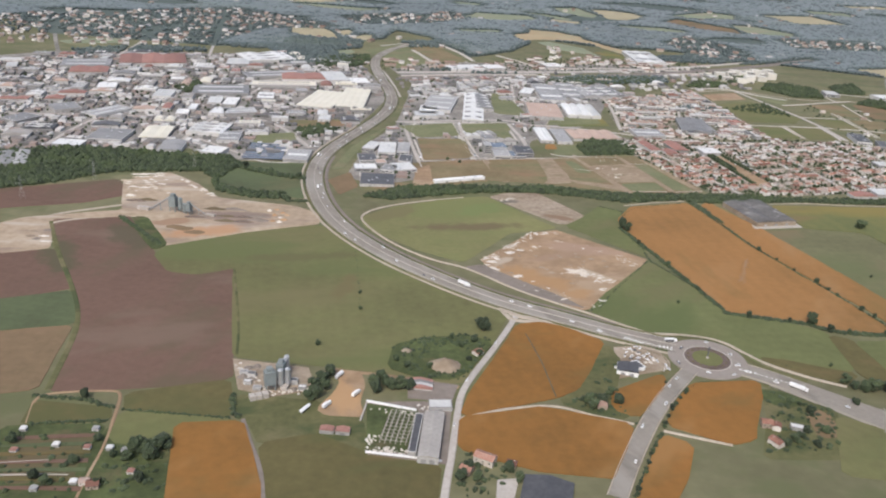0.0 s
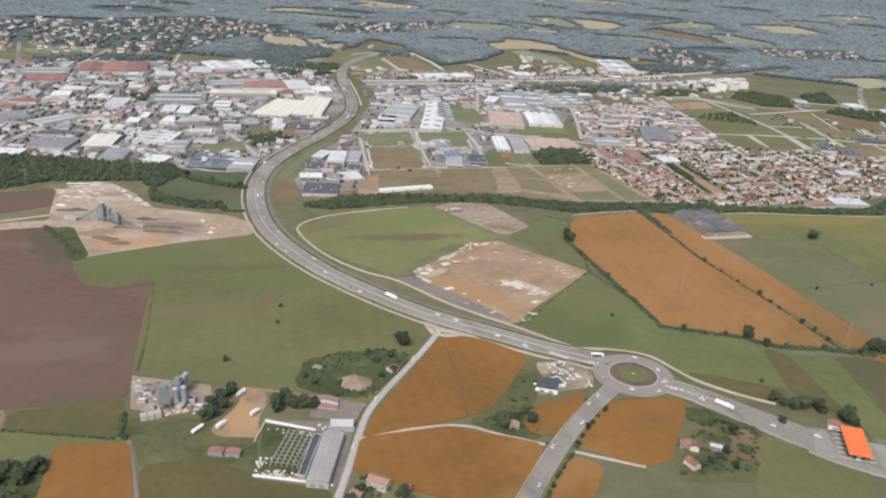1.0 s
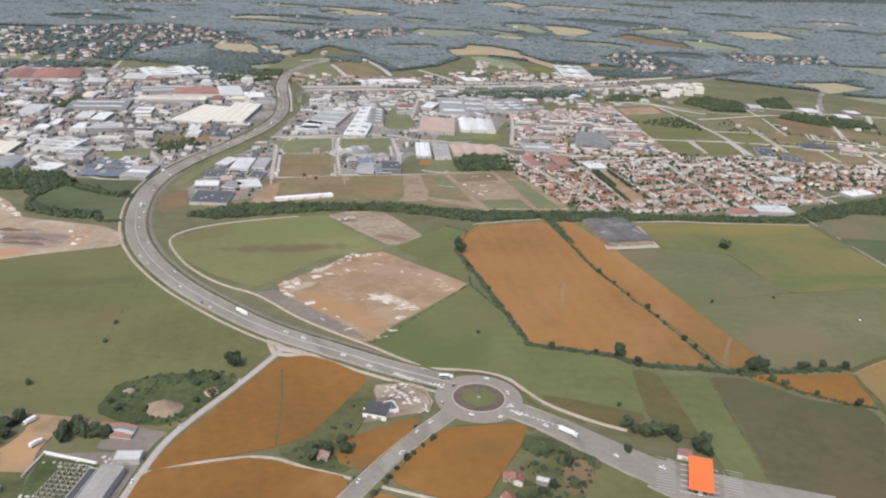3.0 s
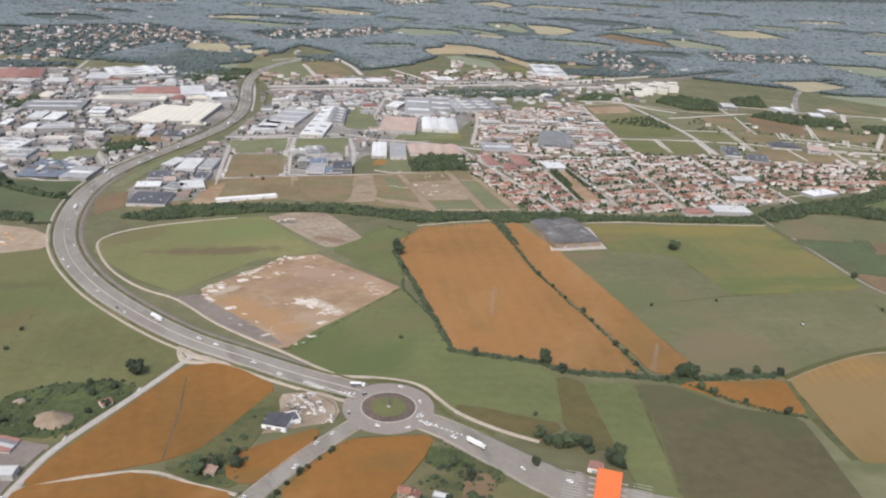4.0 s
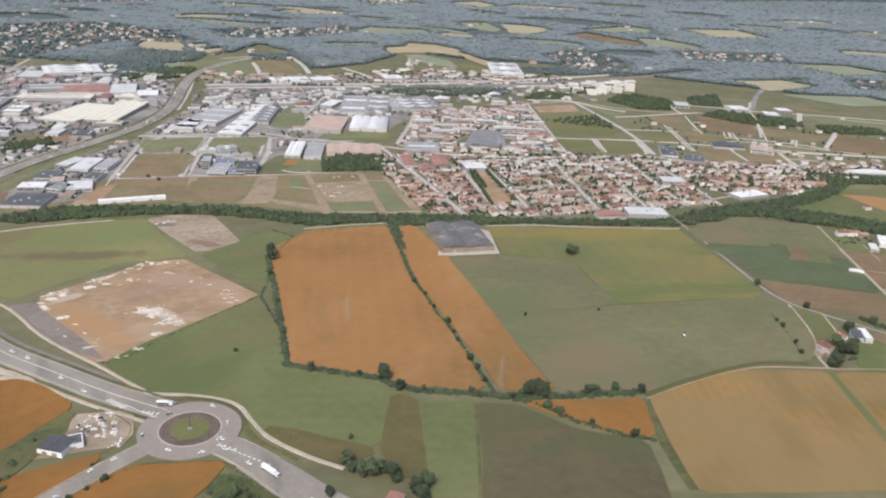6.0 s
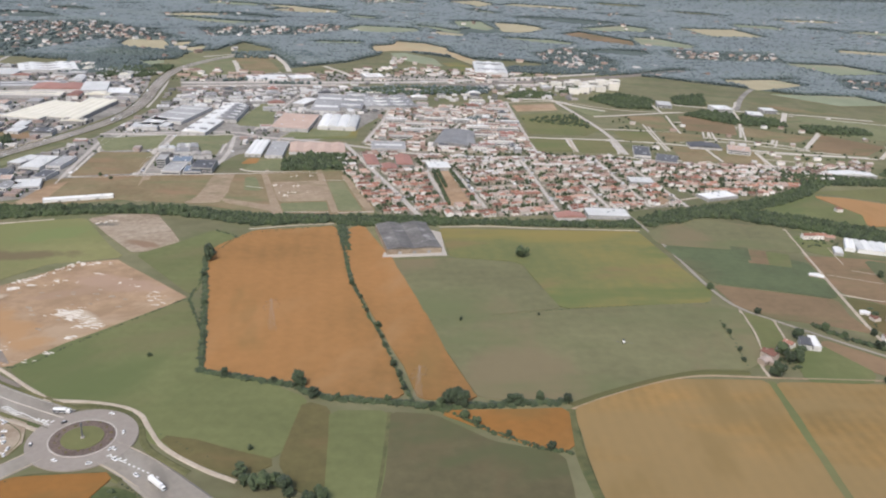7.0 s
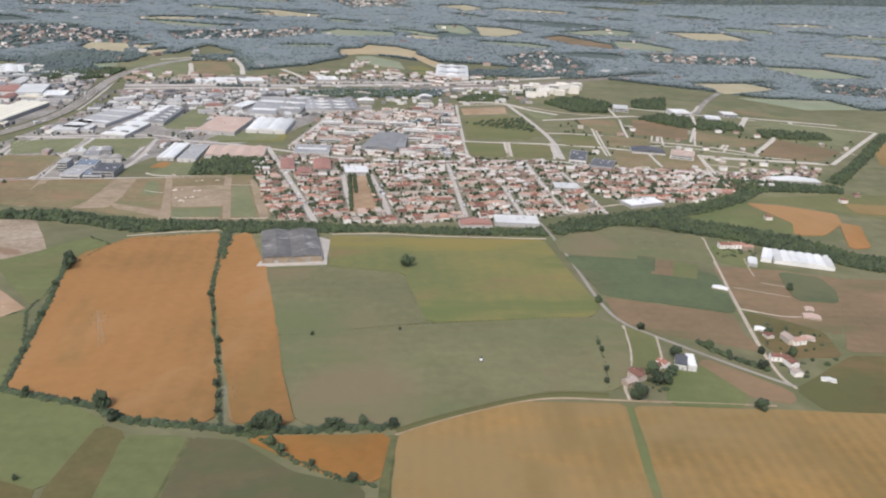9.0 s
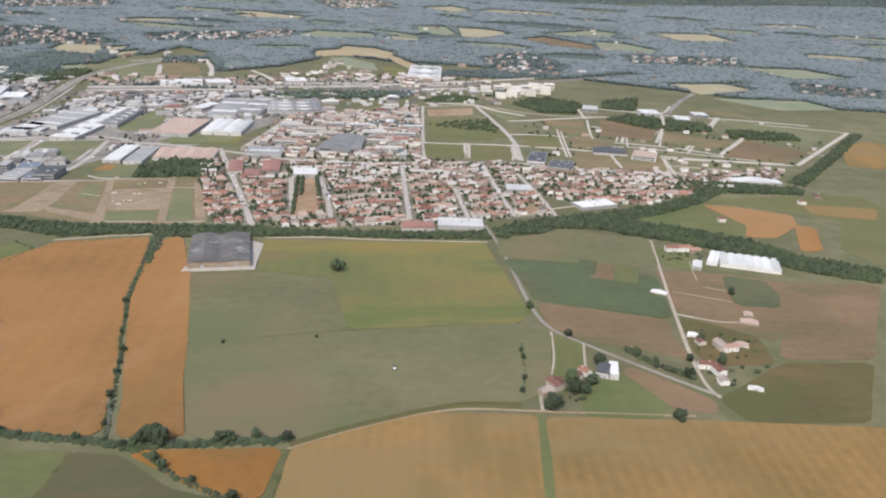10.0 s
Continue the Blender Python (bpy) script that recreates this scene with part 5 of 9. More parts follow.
def bush_patch(k, pts, step):
    wood(pts, step, (.6, 2.6), (.4, 1.8), 100 + k, "thicket of dark bushes and weeds", layers=1)


bush_patch(0, [(457, 450.3), (472, 461), (487.1, 445.4), (481.6, 418.8), (465.4, 394.5), (453.7, 405.5), (451.5, 420.3)], 6.5)
bush_patch(1, [(462, 553), (465, 540), (482.4, 529.8), (492.7, 553), (483.4, 565.6)], 4.0)
bush_patch(2, [(395.2, 402.3), (408.4, 406), (401.5, 387.8), (388.7, 381.6)], 3.0)
bush_patch(3, [(-16.7, 310.1), (-2.8, 320.3), (18.4, 325.7), (28.4, 322.3), (22.5, 308.7), (16.7, 309.7), (10.3, 315.2), (1.3, 310.2), (-3.6, 298.8), (-14.5, 294)], 2.0)
bush_patch(4, [(-14.6, 295.4), (-3.5, 296.4), (0.3, 289.8), (13.7, 291.9), (20.9, 305), (22.7, 301.3), (13.6, 284.1), (-4.5, 285.7)], 2.0)
bush_patch(5, [(76, 282.9), (82.2, 283.4), (80.6, 262.6), (68.9, 263.6), (56.4, 271.9), (64.3, 277.6)], 2.6)
bush_patch(6, [(76.6, 306.2), (84.5, 306.9), (78.5, 283.1), (70.7, 286.9)], 4.0)
bush_patch(7, [(-154.2, 233.4), (-120.1, 239.5), (-115.9, 213.9), (-114.4, 197.2), (-143.5, 198)], 4.6)
bush_patch(8, [(-115.5, 233), (-93.7, 234.6), (-86, 207.2), (-105.9, 203.1), (-113.3, 217.1)], 3.4)
bush_patch(9, [(145.5, 289.7), (169.1, 274.6), (158.6, 246.3), (130.7, 244.6), (139.8, 268.5)], 3.2)
bush_patch(10, [(10.5, 235.5), (17.8, 234.4), (29.7, 227.1), (29.2, 220.8), (20.8, 211.4), (9.2, 210.6)], 2.8)
wood([(-49.6, 514.4), (-23, 540), (9.7, 548.3), (51.7, 553.3), (79.8, 558.7), (117.6, 550.2), (154, 550.8), (190.7, 556.1), (228, 560.2), (265.2, 558.6), (303.5, 562.8), (358.1, 568.1), (383, 586), (392, 574), (374.9, 561.3), (263.8, 549.4), (201.1, 538.6), (183.2, 539.4), (134, 530.5), (104.8, 538.3), (64.9, 542.6), (24.8, 533.5), (-28.9, 511.2)], 2.1, (2.0, 3.8), (1.4, 3.2), 11, "dense riverside wood of dark broadleaf trees")
wood([(-390.2, 486.5), (-302, 526.6), (-253.8, 551.6), (-217.7, 577.3), (-162.4, 593.9), (-143.7, 573), (-151.9, 551.6), (-153.5, 532.6), (-168.6, 552.8), (-178.3, 551.1), (-229.4, 540.7), (-256.9, 512.6), (-285.3, 493.4), (-366.2, 451.9)], 2.3, (2.2, 4.2), (1.6, 3.8), 12, "dark riverside wood above the gravel works")
wood([(-159.4, 536.9), (-144.4, 521.4), (-127.2, 514.4), (-102, 513.7), (-96.9, 500.4), (-124.2, 500.7), (-147.6, 511.1)], 2.6, (2.2, 3.6), (1.5, 3.0), 13, "bushes on the bank of the works")
wood([(409, 585.8), (419.4, 588.6), (443, 600.2), (484, 625.9), (511.9, 651), (538.7, 683.4), (564.7, 686.7), (598.7, 688.6), (605.7, 704.7), (572.1, 706.1), (548.7, 712.5), (518, 676.7), (487.2, 646.6), (447.9, 622.1), (423.4, 610.8), (395, 594)], 2.2, (2.0, 4.0), (1.4, 3.4), 14, "dark wood along the stream below the town")
wood([(737.6, 919.8), (749, 922.4), (690, 832), (652, 776), (609, 712), (600.6, 720.6), (642.2, 775.9), (682, 836)], 2.6, (2.0, 4.2), (1.6, 3.6), 17, "dark tree belt beyond the building plots")
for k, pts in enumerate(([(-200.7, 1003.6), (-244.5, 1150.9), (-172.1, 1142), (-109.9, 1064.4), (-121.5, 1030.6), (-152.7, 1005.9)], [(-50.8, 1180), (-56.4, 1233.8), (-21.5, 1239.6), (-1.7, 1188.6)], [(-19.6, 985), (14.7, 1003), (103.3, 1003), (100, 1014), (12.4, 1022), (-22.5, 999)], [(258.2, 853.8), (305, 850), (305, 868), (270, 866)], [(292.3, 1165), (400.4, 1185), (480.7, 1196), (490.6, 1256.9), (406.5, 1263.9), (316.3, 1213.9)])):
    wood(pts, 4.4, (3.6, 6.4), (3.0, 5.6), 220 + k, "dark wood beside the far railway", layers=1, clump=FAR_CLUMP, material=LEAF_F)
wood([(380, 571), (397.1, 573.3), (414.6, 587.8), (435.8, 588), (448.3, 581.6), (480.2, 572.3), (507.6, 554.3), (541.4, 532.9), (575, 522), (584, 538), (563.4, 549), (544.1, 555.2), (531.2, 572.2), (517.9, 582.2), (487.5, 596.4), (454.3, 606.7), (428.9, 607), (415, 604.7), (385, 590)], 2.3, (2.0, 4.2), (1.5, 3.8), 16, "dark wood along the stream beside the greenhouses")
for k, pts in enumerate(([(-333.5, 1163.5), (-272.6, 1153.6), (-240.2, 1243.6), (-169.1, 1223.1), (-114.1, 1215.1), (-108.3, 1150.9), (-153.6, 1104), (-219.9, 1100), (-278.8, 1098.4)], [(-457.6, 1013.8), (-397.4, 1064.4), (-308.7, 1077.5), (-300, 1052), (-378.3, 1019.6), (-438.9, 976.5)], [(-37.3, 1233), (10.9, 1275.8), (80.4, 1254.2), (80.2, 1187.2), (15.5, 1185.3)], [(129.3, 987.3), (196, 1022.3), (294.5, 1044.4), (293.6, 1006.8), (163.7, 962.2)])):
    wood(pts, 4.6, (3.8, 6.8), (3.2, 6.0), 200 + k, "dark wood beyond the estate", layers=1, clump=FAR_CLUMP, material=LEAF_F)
def tree_clump(k, pts):
    wood(pts, 3.2, (2.6, 4.8), (2.4, 4.8), 30 + k, "dark clump of trees among the plots")


tree_clump(0, [(407.8, 999.7), (426, 1036.5), (450.8, 1040), (484.3, 1014.1), (470.4, 961.6), (432.9, 961)])
tree_clump(1, [(497.8, 936), (522.9, 966.2), (559.5, 957.6), (602.5, 928.4), (591.5, 899.2), (534.6, 901.2)])
tree_clump(2, [(610, 908.8), (673.4, 903.2), (667.4, 877.3), (604.5, 874.9)])
tree_clump(3, [(131.4, 677.6), (132.1, 694.3), (166.1, 701.4), (177.1, 678.8), (169.6, 658.8), (141.5, 659.3)])
tree_clump(4, [(122.9, 672.8), (139.7, 698.8), (166.9, 681.4), (156.7, 656.1), (128.5, 647.3)])
tree_clump(5, [(374.2, 1066.9), (413, 1098.9), (412.9, 1051.3), (379.2, 1026.7)])
tree_clump(6, [(131.9, 970.2), (196.6, 1014.9), (281.1, 1032.7), (274.3, 1001.2), (163.7, 962.2)])
tree_clump(7, [(511.3, 1043.9), (554.4, 1067.3), (539, 999.5), (503.2, 996.5)])
tree_clump(8, [(512.3, 712.7), (546.1, 711.2), (531.8, 678.8), (504, 673.7)])
tree_clump(9, [(-124.5, 679.1), (-98.3, 705.1), (-85.3, 681.5), (-111.1, 657)])
tree_clump(10, [(-340.1, 569.2), (-275.6, 594.4), (-218.6, 592.6), (-146.8, 582.9), (-199.9, 574.6), (-271.5, 545.6), (-313.1, 518.1)])
tree_clump(11, [(-273.5, 828.6), (-266.7, 876.9), (-250, 850), (-254.8, 805)])
tree_clump(12, [(-146.5, 1061.4), (-94.9, 1089.1), (-83.8, 1047.1), (-125, 1024.5)])
tree_clump(13, [(-157.5, 1042.6), (-92.6, 1050.9), (-96, 1008), (-150.1, 991)])
wood([(319.3, 874.4), (385.3, 918.1), (384.1, 848.0), (337.3, 861.6)], 4.6, (2.0, 3.6), (1.4, 2.8), 240, "scattered garden trees on the green plot", layers=1)
tree_clump(14, [(310, 992.7), (340.9, 1037.7), (366.1, 1015.7), (322.7, 975.9)])


def canopy(x0, x1, y0, y1, step, wooded):
    """The closed leaf roof of the far woods, uneven, falling to the ground at every edge."""
    xs, ys = np.arange(x0, x1, step), np.arange(y0, y1, step)
    gx, gy = np.meshgrid(xs, ys)
    keep = wooded(gx.ravel(), gy.ravel()).reshape(gx.shape)
    core = keep.copy()
    core[1:-1, 1:-1] = keep[1:-1, 1:-1] & keep[:-2, 1:-1] & keep[2:, 1:-1] & keep[1:-1, :-2] & keep[1:-1, 2:]
    rng = np.random.RandomState(6)
    r = np.hypot(gx - 170, gy - 60)
    k = np.clip((r - 2700) / 1500, 0, 1)
    rise = k * k * (3 - 2 * k) * np.array([120 + 90 * noise.noise(Vector((x / 900, y / 900, 3))) for x, y in zip(gx.ravel(), gy.ravel())]).reshape(gx.shape)
    z = np.where(core, 3.3 + rng.uniform(-.9, .9, gx.shape), .6) + rise
    jx, jy = rng.uniform(-.3, .3, (2, *gx.shape)) * step
    verts = np.column_stack([(gx + jx).ravel(), (gy + jy).ravel(), z.ravel()])
    n = len(xs)
    i, j = np.nonzero(keep[:-1, :-1] & keep[1:, :-1] & keep[:-1, 1:] & keep[1:, 1:])
    a = i * n + j
    me = bpy.data.meshes.new("far_canopy")
    me.from_pydata(verts, [], np.column_stack([a, a + 1, a + n + 1, a + n]))
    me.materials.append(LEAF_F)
    me.update()
    me.shade_smooth()
    return tagged(new("far_canopy", me), "closed canopy of the wide far woods", "woodland", kind="stuff")


def far_woods():
    """Countless trees of the wooded country beyond the town, with clearings."""
    rng = np.random.RandomState(5)
    edge = [(-537.3, 1130.7), (-304.1, 1101.8), (-211.5, 1132.3), (-217.3, 1217.2), (-182.1, 1207), (-132.2, 1197.1), (-85.1, 1246.5), (-71.3, 1347.5), (-14.5, 1288.3), (38.6, 1117), (106.7, 1192.4), (144.6, 1288), (120, 1343.6), (172.4, 1337.8), (258.9, 1283), (275.5, 1289.2), (341.8, 1290.1), (421.3, 1261.7), (463.7, 1223.2), (528.1, 1195.1), (626.9, 1144.7), (777.7, 1063.7)]
    ex, ey = np.array([p[0] for p in edge]), np.array([p[1] for p in edge])
    def wooded(px, py):
        ok = (py > np.interp(px, ex, ey) + 4) & (np.array([noise.noise(Vector((x / 210, y / 130, 1.7))) for x, y in zip(px, py)]) < .48) & ~near_roads(px, py, 6)
        for poly in VILLAGES:
            ok &= ~inside(px, py, poly)
        for pts, m, what in FAR:
            ok &= ~(inside(px, py, pts) | inside(px, py + 14, pts))
        return ok

    canopy(-900, 1500, 1040, 1760, 6.0, wooded)
    canopy(-1150, 2300, 1760, 2900, 12.0, wooded)
    rows = []
    for step, y0, y1, x0, x1 in ((5.6, 980, 1500, -800, 1300), (8.0, 1500, 2100, -950, 1900), (13, 2100, 3900, -1500, 3400)):
        gx, gy = np.meshgrid(np.arange(x0, x1, step), np.arange(y0, y1, step))
        gx = gx.ravel() + rng.uniform(-.5, .5, gx.size) * step
        gy = gy.ravel() + rng.uniform(-.5, .5, gy.size) * step
        keep = gy > np.interp(gx, ex, ey)
        gx, gy = gx[keep], gy[keep]
        thin = np.array([noise.noise(Vector((x / 210, y / 130, 1.7))) for x, y in zip(gx, gy)])
        keep = thin < .5
        for poly in VILLAGES:
            keep &= ~inside(gx, gy, poly) | (rng.uniform(0, 1, gx.size) < .26)
        for pts, m, what in FAR:
            keep &= ~(inside(gx, gy, pts) | inside(gx, gy + 14, pts))
        keep &= ~near_roads(gx, gy, 2)
        gx, gy = gx[keep], gy[keep]
        r = np.hypot(gx - 170, gy - 60)
        k = np.clip((r - 2700) / 1500, 0, 1)
        rise = k * k * (3 - 2 * k) * np.array([120 + 90 * noise.noise(Vector((x / 900, y / 900, 3))) for x, y in zip(gx, gy)])
        c = crowns(gx, gy, rng, (step * .8, step * 1.5), (2.8, 4.3))
        c[:, 2] += rise + .9
        rows.append(c)
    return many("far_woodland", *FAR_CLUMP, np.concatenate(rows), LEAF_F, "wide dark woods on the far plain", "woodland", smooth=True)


far_woods()
field([(-537, 1131), (-304, 1102), (-212, 1132), (-182, 1207), (-132, 1197), (-85, 1247), (-71, 1348), (-14, 1288), (39, 1117), (107, 1192), (145, 1288), (120, 1344), (172, 1338), (259, 1283), (342, 1290), (421, 1262), (464, 1223), (528, 1195), (627, 1145), (778, 1064), (1300, 1050), (2000, 1900), (1500, 2450), (-600, 2450), (-1100, 1700)], FLOOR_F, "floor of the far woods with painted shade and haze", .03, 1, "woodland_floor")


# ---- single trees and hedges ----
def tree_kind(seed, wide, high):
    """A tapered trunk with limbs and a crown of many clumps; built once, then copied."""
    rng = random.Random(seed)
    thing = base("tree", 0, 0, -50, 0, "dark green broadleaf tree in the hedgerow", "tree")
    bm = bmesh.new()
    tube(bm, (0, 0, -.2), (0, 0, high * .5), wide * .07, wide * .04, 6)
    for k in range(4):
        a = k * 1.6 + rng.random()
        tube(bm, (0, 0, high * .3), (math.cos(a) * wide * .3, math.sin(a) * wide * .3, high * .6), wide * .03, wide * .015, 5)
    part("trunk", bm, BARK, thing)
    vs, fs = blob(2, .7, seed)
    bm = bmesh.new()
    for k in range(9):
        a, r = k * 2.4, wide * (.1 + .3 * rng.random())
        s = wide * rng.uniform(.42, .7)
        o = Vector((math.cos(a) * r, math.sin(a) * r, high * (.12 + .5 * rng.random())))
        made = [bm.verts.new(Vector(v) * s + o) for v in vs]
        for f in fs:
            bm.faces.new([made[i] for i in f])
    part("crown", bm, LEAF_T, thing)
    return thing


TREES = [tree_kind(50 + k, 4.2, 4.6 + .4 * k) for k in range(5)]
TREE_COUNT = [0]


def tree(x, y, size, label="", group=""):
    """size: about the crown's width."""
    k = TREE_COUNT[0]
    TREE_COUNT[0] += 1
    rng = random.Random(k * 13 + 5)
    ob = copy_thing(TREES[k % 5], pose(x, y, 0, 0, 0, rng.uniform(0, 360)))
    s = size / 4.2
    ob.scale = (s, s, s * rng.uniform(.8, 1.1))
    return tagged(ob, label or ob["label"], "", group)


def hedge(line, width, high, seed, step=0.6, label="low dark hedge of bushes", tree_step=0, sizes=(2.2, 3.6), group="hedgerow trees", gaps=.06):
    """A hedge of uneven bushes along a line, with standing trees."""
    rng = np.random.RandomState(seed)
    pts = [Vector(p) for p in line]
    px, py, acc = [], [], 0
    for p, q in zip(pts, pts[1:]):
        n = max(1, int((q - p).length / step))
        for i in range(n):
            if rng.rand() < gaps:
                continue
            w = p.lerp(q, i / n)
            px.append(w.x + rng.normal(0, width * .25))
            py.append(w.y + rng.normal(0, width * .25))
        if tree_step:
            n = max(1, int((q - p).length / tree_step))
            for i in range(n):
                w = p.lerp(q, (i + rng.rand() * .8) / n)
                size = rng.uniform(*sizes)
                if not near_roads([w.x], [w.y], 0)[0]:
                    tree(w.x + rng.normal(0, .5), w.y + rng.normal(0, .5), size, "round dark green tree in the hedgerow", group)
    px, py = np.array(px), np.array(py)
    if len(px):
        ok = ~near_roads(px, py, -.7)
        px, py = px[ok], py[ok]
    if len(px):
        many("hedge", *NEAR_CLUMP, crowns(px, py, rng, (width * .8, width * 1.5), (high * .7, high * 1.4)), LEAF, label, "hedge")


hedge([(121.3, 478), (133.8, 435), (144.5, 395.3), (153.1, 362.7)], 1.9, 1.2, 71, step=.5, tree_step=26, sizes=(1.8, 2.8))
hedge([(153.7, 361.1), (175.1, 356.5), (190.8, 353.9), (203.1, 346.4), (217.8, 345.5), (234.5, 344.8), (251.1, 343.4), (276, 348.1), (297.2, 351.6)], 2.4, 1.1, 72, step=.5, tree_step=34, sizes=(1.8, 2.8))
hedge([(183.4, 535.3), (192.8, 494.7), (200.8, 457.2)], 1.7, 1.0, 73)
for way, wide in (([(185, 536), (190, 524)], 3.4), ([(187, 530), (192, 514)], 2.6), ([(190, 516), (195, 498)], 1.8)):
    hedge(way, wide, 1.3, 94, step=.45, gaps=.1, label="dark wedge of bushes between the wheat fields")
hedge([(200.8, 457.2), (213.7, 415.5), (219.7, 401.3), (226.4, 379.5), (232.9, 358.2), (237.5, 345.9)], 1.3, .9, 74, tree_step=11, sizes=(1.5, 2.6), gaps=.25)
hedge([(236.5, 345), (251.4, 339.7), (267.8, 327.9), (283.1, 320.1), (293.5, 318.8)], 1.4, 1.1, 75, tree_step=9, sizes=(1.8, 3.2))
hedge([(239.8, 415.1), (255.5, 418.5), (305.2, 434.8), (380, 450.9)], .7, .5, 77, label="thin weedy field edge")
hedge([(423.2, 431.4), (428.4, 422.7), (438.2, 415), (447.7, 408)], 2.0, 1.6, 78, tree_step=12)
hedge([(-46.6, 432.9), (-41.5, 398.7), (-35.1, 347.6), (-32.9, 338.8), (-16.8, 335.7), (18.6, 332.5)], .8, .45, 79, label="thin overgrown ditch between meadows", gaps=.45)
hedge([(-115.4, 252.3), (-98.9, 251.4), (-74.9, 250.3)], 1.0, .8, 80)
hedge([(-154.1, 259.2), (-133.8, 257.8), (-121.2, 253.4), (-116.6, 252.6)], 1.4, 1.0, 81)
hedge([(-149.3, 240.1), (-135.9, 242.5), (-120.1, 244.9)], 1.2, 1.0, 82)
hedge([(-78.4, 265.6), (-74.5, 252.2), (-68.1, 249)], 1.5, 1.2, 83)
hedge([(115, 289.8), (104.3, 275.8), (95, 259.8), (86.2, 242.8), (77.6, 224.1), (71.7, 211.8)], 1.2, .6, 84, gaps=.35, label="low verge shrubs beside the road", tree_step=3.6, sizes=(1.3, 1.9), group="trees along the road")
hedge([(105.4, 293.5), (92.2, 274.8), (81.2, 255), (71.4, 233.2), (64.5, 217.2)], 1.1, .5, 85, gaps=.4, label="low verge shrubs beside the road", tree_step=4.4, sizes=(1.1, 1.7), group="trees along the road")
hedge([(143.7, 295.4), (155.5, 286.2), (169.9, 273.6)], .7, .5, 86, gaps=.6, label="verge shrubs")
hedge([(115, 519.3), (129.2, 511.1), (124, 475.1), (128.5, 440.9), (128.5, 426.3), (145.1, 391)], 1.2, .7, 88, gaps=.3, label="weedy edge of the meadow corner")
hedge([(-30.5, 515.5), (-3.5, 532), (37.1, 541.2), (53.5, 541.3), (95, 545.4)], 2.2, 2.0, 89, tree_step=12, sizes=(2.5, 4))
hedge([(150.7, 318.8), (163.1, 310.6), (183.9, 300.1)], .8, .5, 90, gaps=.5, label="dry verge weeds")
hedge([(-145.2, 566.9), (-131, 559.5), (-110.7, 550.6), (-91.5, 545.8)], 3.4, 2.4, 97, tree_step=14, sizes=(3, 4.6))
hedge([(-97.3, 498), (-83.2, 499.1)], 2.0, 1.4, 98)
hedge([(379.3, 432.6), (378.9, 407.4), (376.8, 385.2)], 1.1, .7, 91, tree_step=9, sizes=(1.3, 2.2), gaps=.6)
hedge([(-191.2, 453), (-171.9, 432), (-154.1, 412.6)], 2.0, 1.4, 93)

def trees_at(pts, size, what):
    for x, y in pts:
        tree(x, y, size * random.Random(int(x * 7)).uniform(.85, 1.15), what)


trees_at([(122.5, 479), (124.5, 474)], 4.6, "broad dark tree at the corner of the wheat")
hedge([(122, 482), (131, 508), (140, 519), (160, 528), (182, 536)], 1.0, .7, 99, gaps=.25, label="weedy edge of the wheat")
trees_at([(193.1, 353.4)], 5.4, "large round tree at the wheat's edge")
trees_at([(200, 346.1)], 3.6, "tree beside the wheat")
trees_at([(252.6, 346.6), (255.5, 346.1), (250.2, 345.6)], 4.6, "broad dark tree clump at the hedge")
trees_at([(274.3, 348.7), (277, 348.9)], 3.4, "round tree at the hedge")
trees_at([(285.7, 351.3), (296.3, 351.6)], 3.2, "round tree at the hedge")
trees_at([(290.5, 500.2)], 6.0, "lone round tree in the crop")
trees_at([(387.2, 379)], 5.6, "large round tree at the farm")
trees_at([(400, 439.5), (385.2, 467.6)], 2.8, "round tree beside the lane")
trees_at([(432.8, 377)], 4.2, "round tree beside the paddock")
trees_at([(396.7, 391.5), (400.8, 391.9), (404.3, 398.8), (397, 399.3), (409.8, 415.7)], 4.2, "tree in the farmyard")
trees_at([(509.5, 574.5), (487.8, 495.9), (458.2, 442), (448.6, 422.5), (461.3, 421.5)], 3.0, "tree in the hamlet")
trees_at([(25.3, 329.7)], 5.0, "large round tree beside the country road")
trees_at([(-50.4, 308.4)], 2.0, "small bush in the meadow")
trees_at([(-36.6, 363.4), (-34.7, 345.8)], 1.8, "bush at the ditch")
trees_at([(14.2, 313), (20.3, 318.3), (-14.7, 297.8), (-9.5, 292.6), (0.2, 293.5), (17.7, 300.8), (22.4, 306.2), (10.4, 320.6)], 2.7, "tree of the thicket round the earth mound")
trees_at([(-46.9, 272.4), (-44.3, 279.1), (-41.4, 283.8), (-42.3, 272.8), (-44.8, 266.4), (-48, 264.9)], 4.2, "dark tree beside the mixing plant")
trees_at([(-23, 277.9), (-20.6, 282.5), (-17.1, 277.1), (-14.7, 275.2), (-11.2, 276.3), (-21.5, 272.5), (-7.7, 275.8)], 4.0, "dark tree in the lorry yard")
trees_at([(-101, 229), (-96.5, 227.7), (-94.6, 231.2), (-97.2, 223.8), (-103.4, 227.2)], 4.6, "dense dark tree by the allotments")
trees_at([(-118.5, 232.7), (-109.9, 223.5), (-104.6, 222.4), (-122, 219.6), (-131.1, 209.9), (-147.9, 228.9), (-134.2, 258.9), (-126.2, 207.4), (-109.9, 208.5), (-97.1, 212.2)], 2.8, "tree in the allotments")
trees_at([(71.6, 271.9), (76.4, 278.6), (67.3, 267.5), (78.7, 272.5), (65.7, 271.4)], 3.4, "bushy tree in the overgrown corner")
trees_at([(15.4, 226.1), (18.2, 220.1), (12.3, 219.7), (29.6, 225.5), (33.2, 221.1)], 3.6, "tree beside the country road")
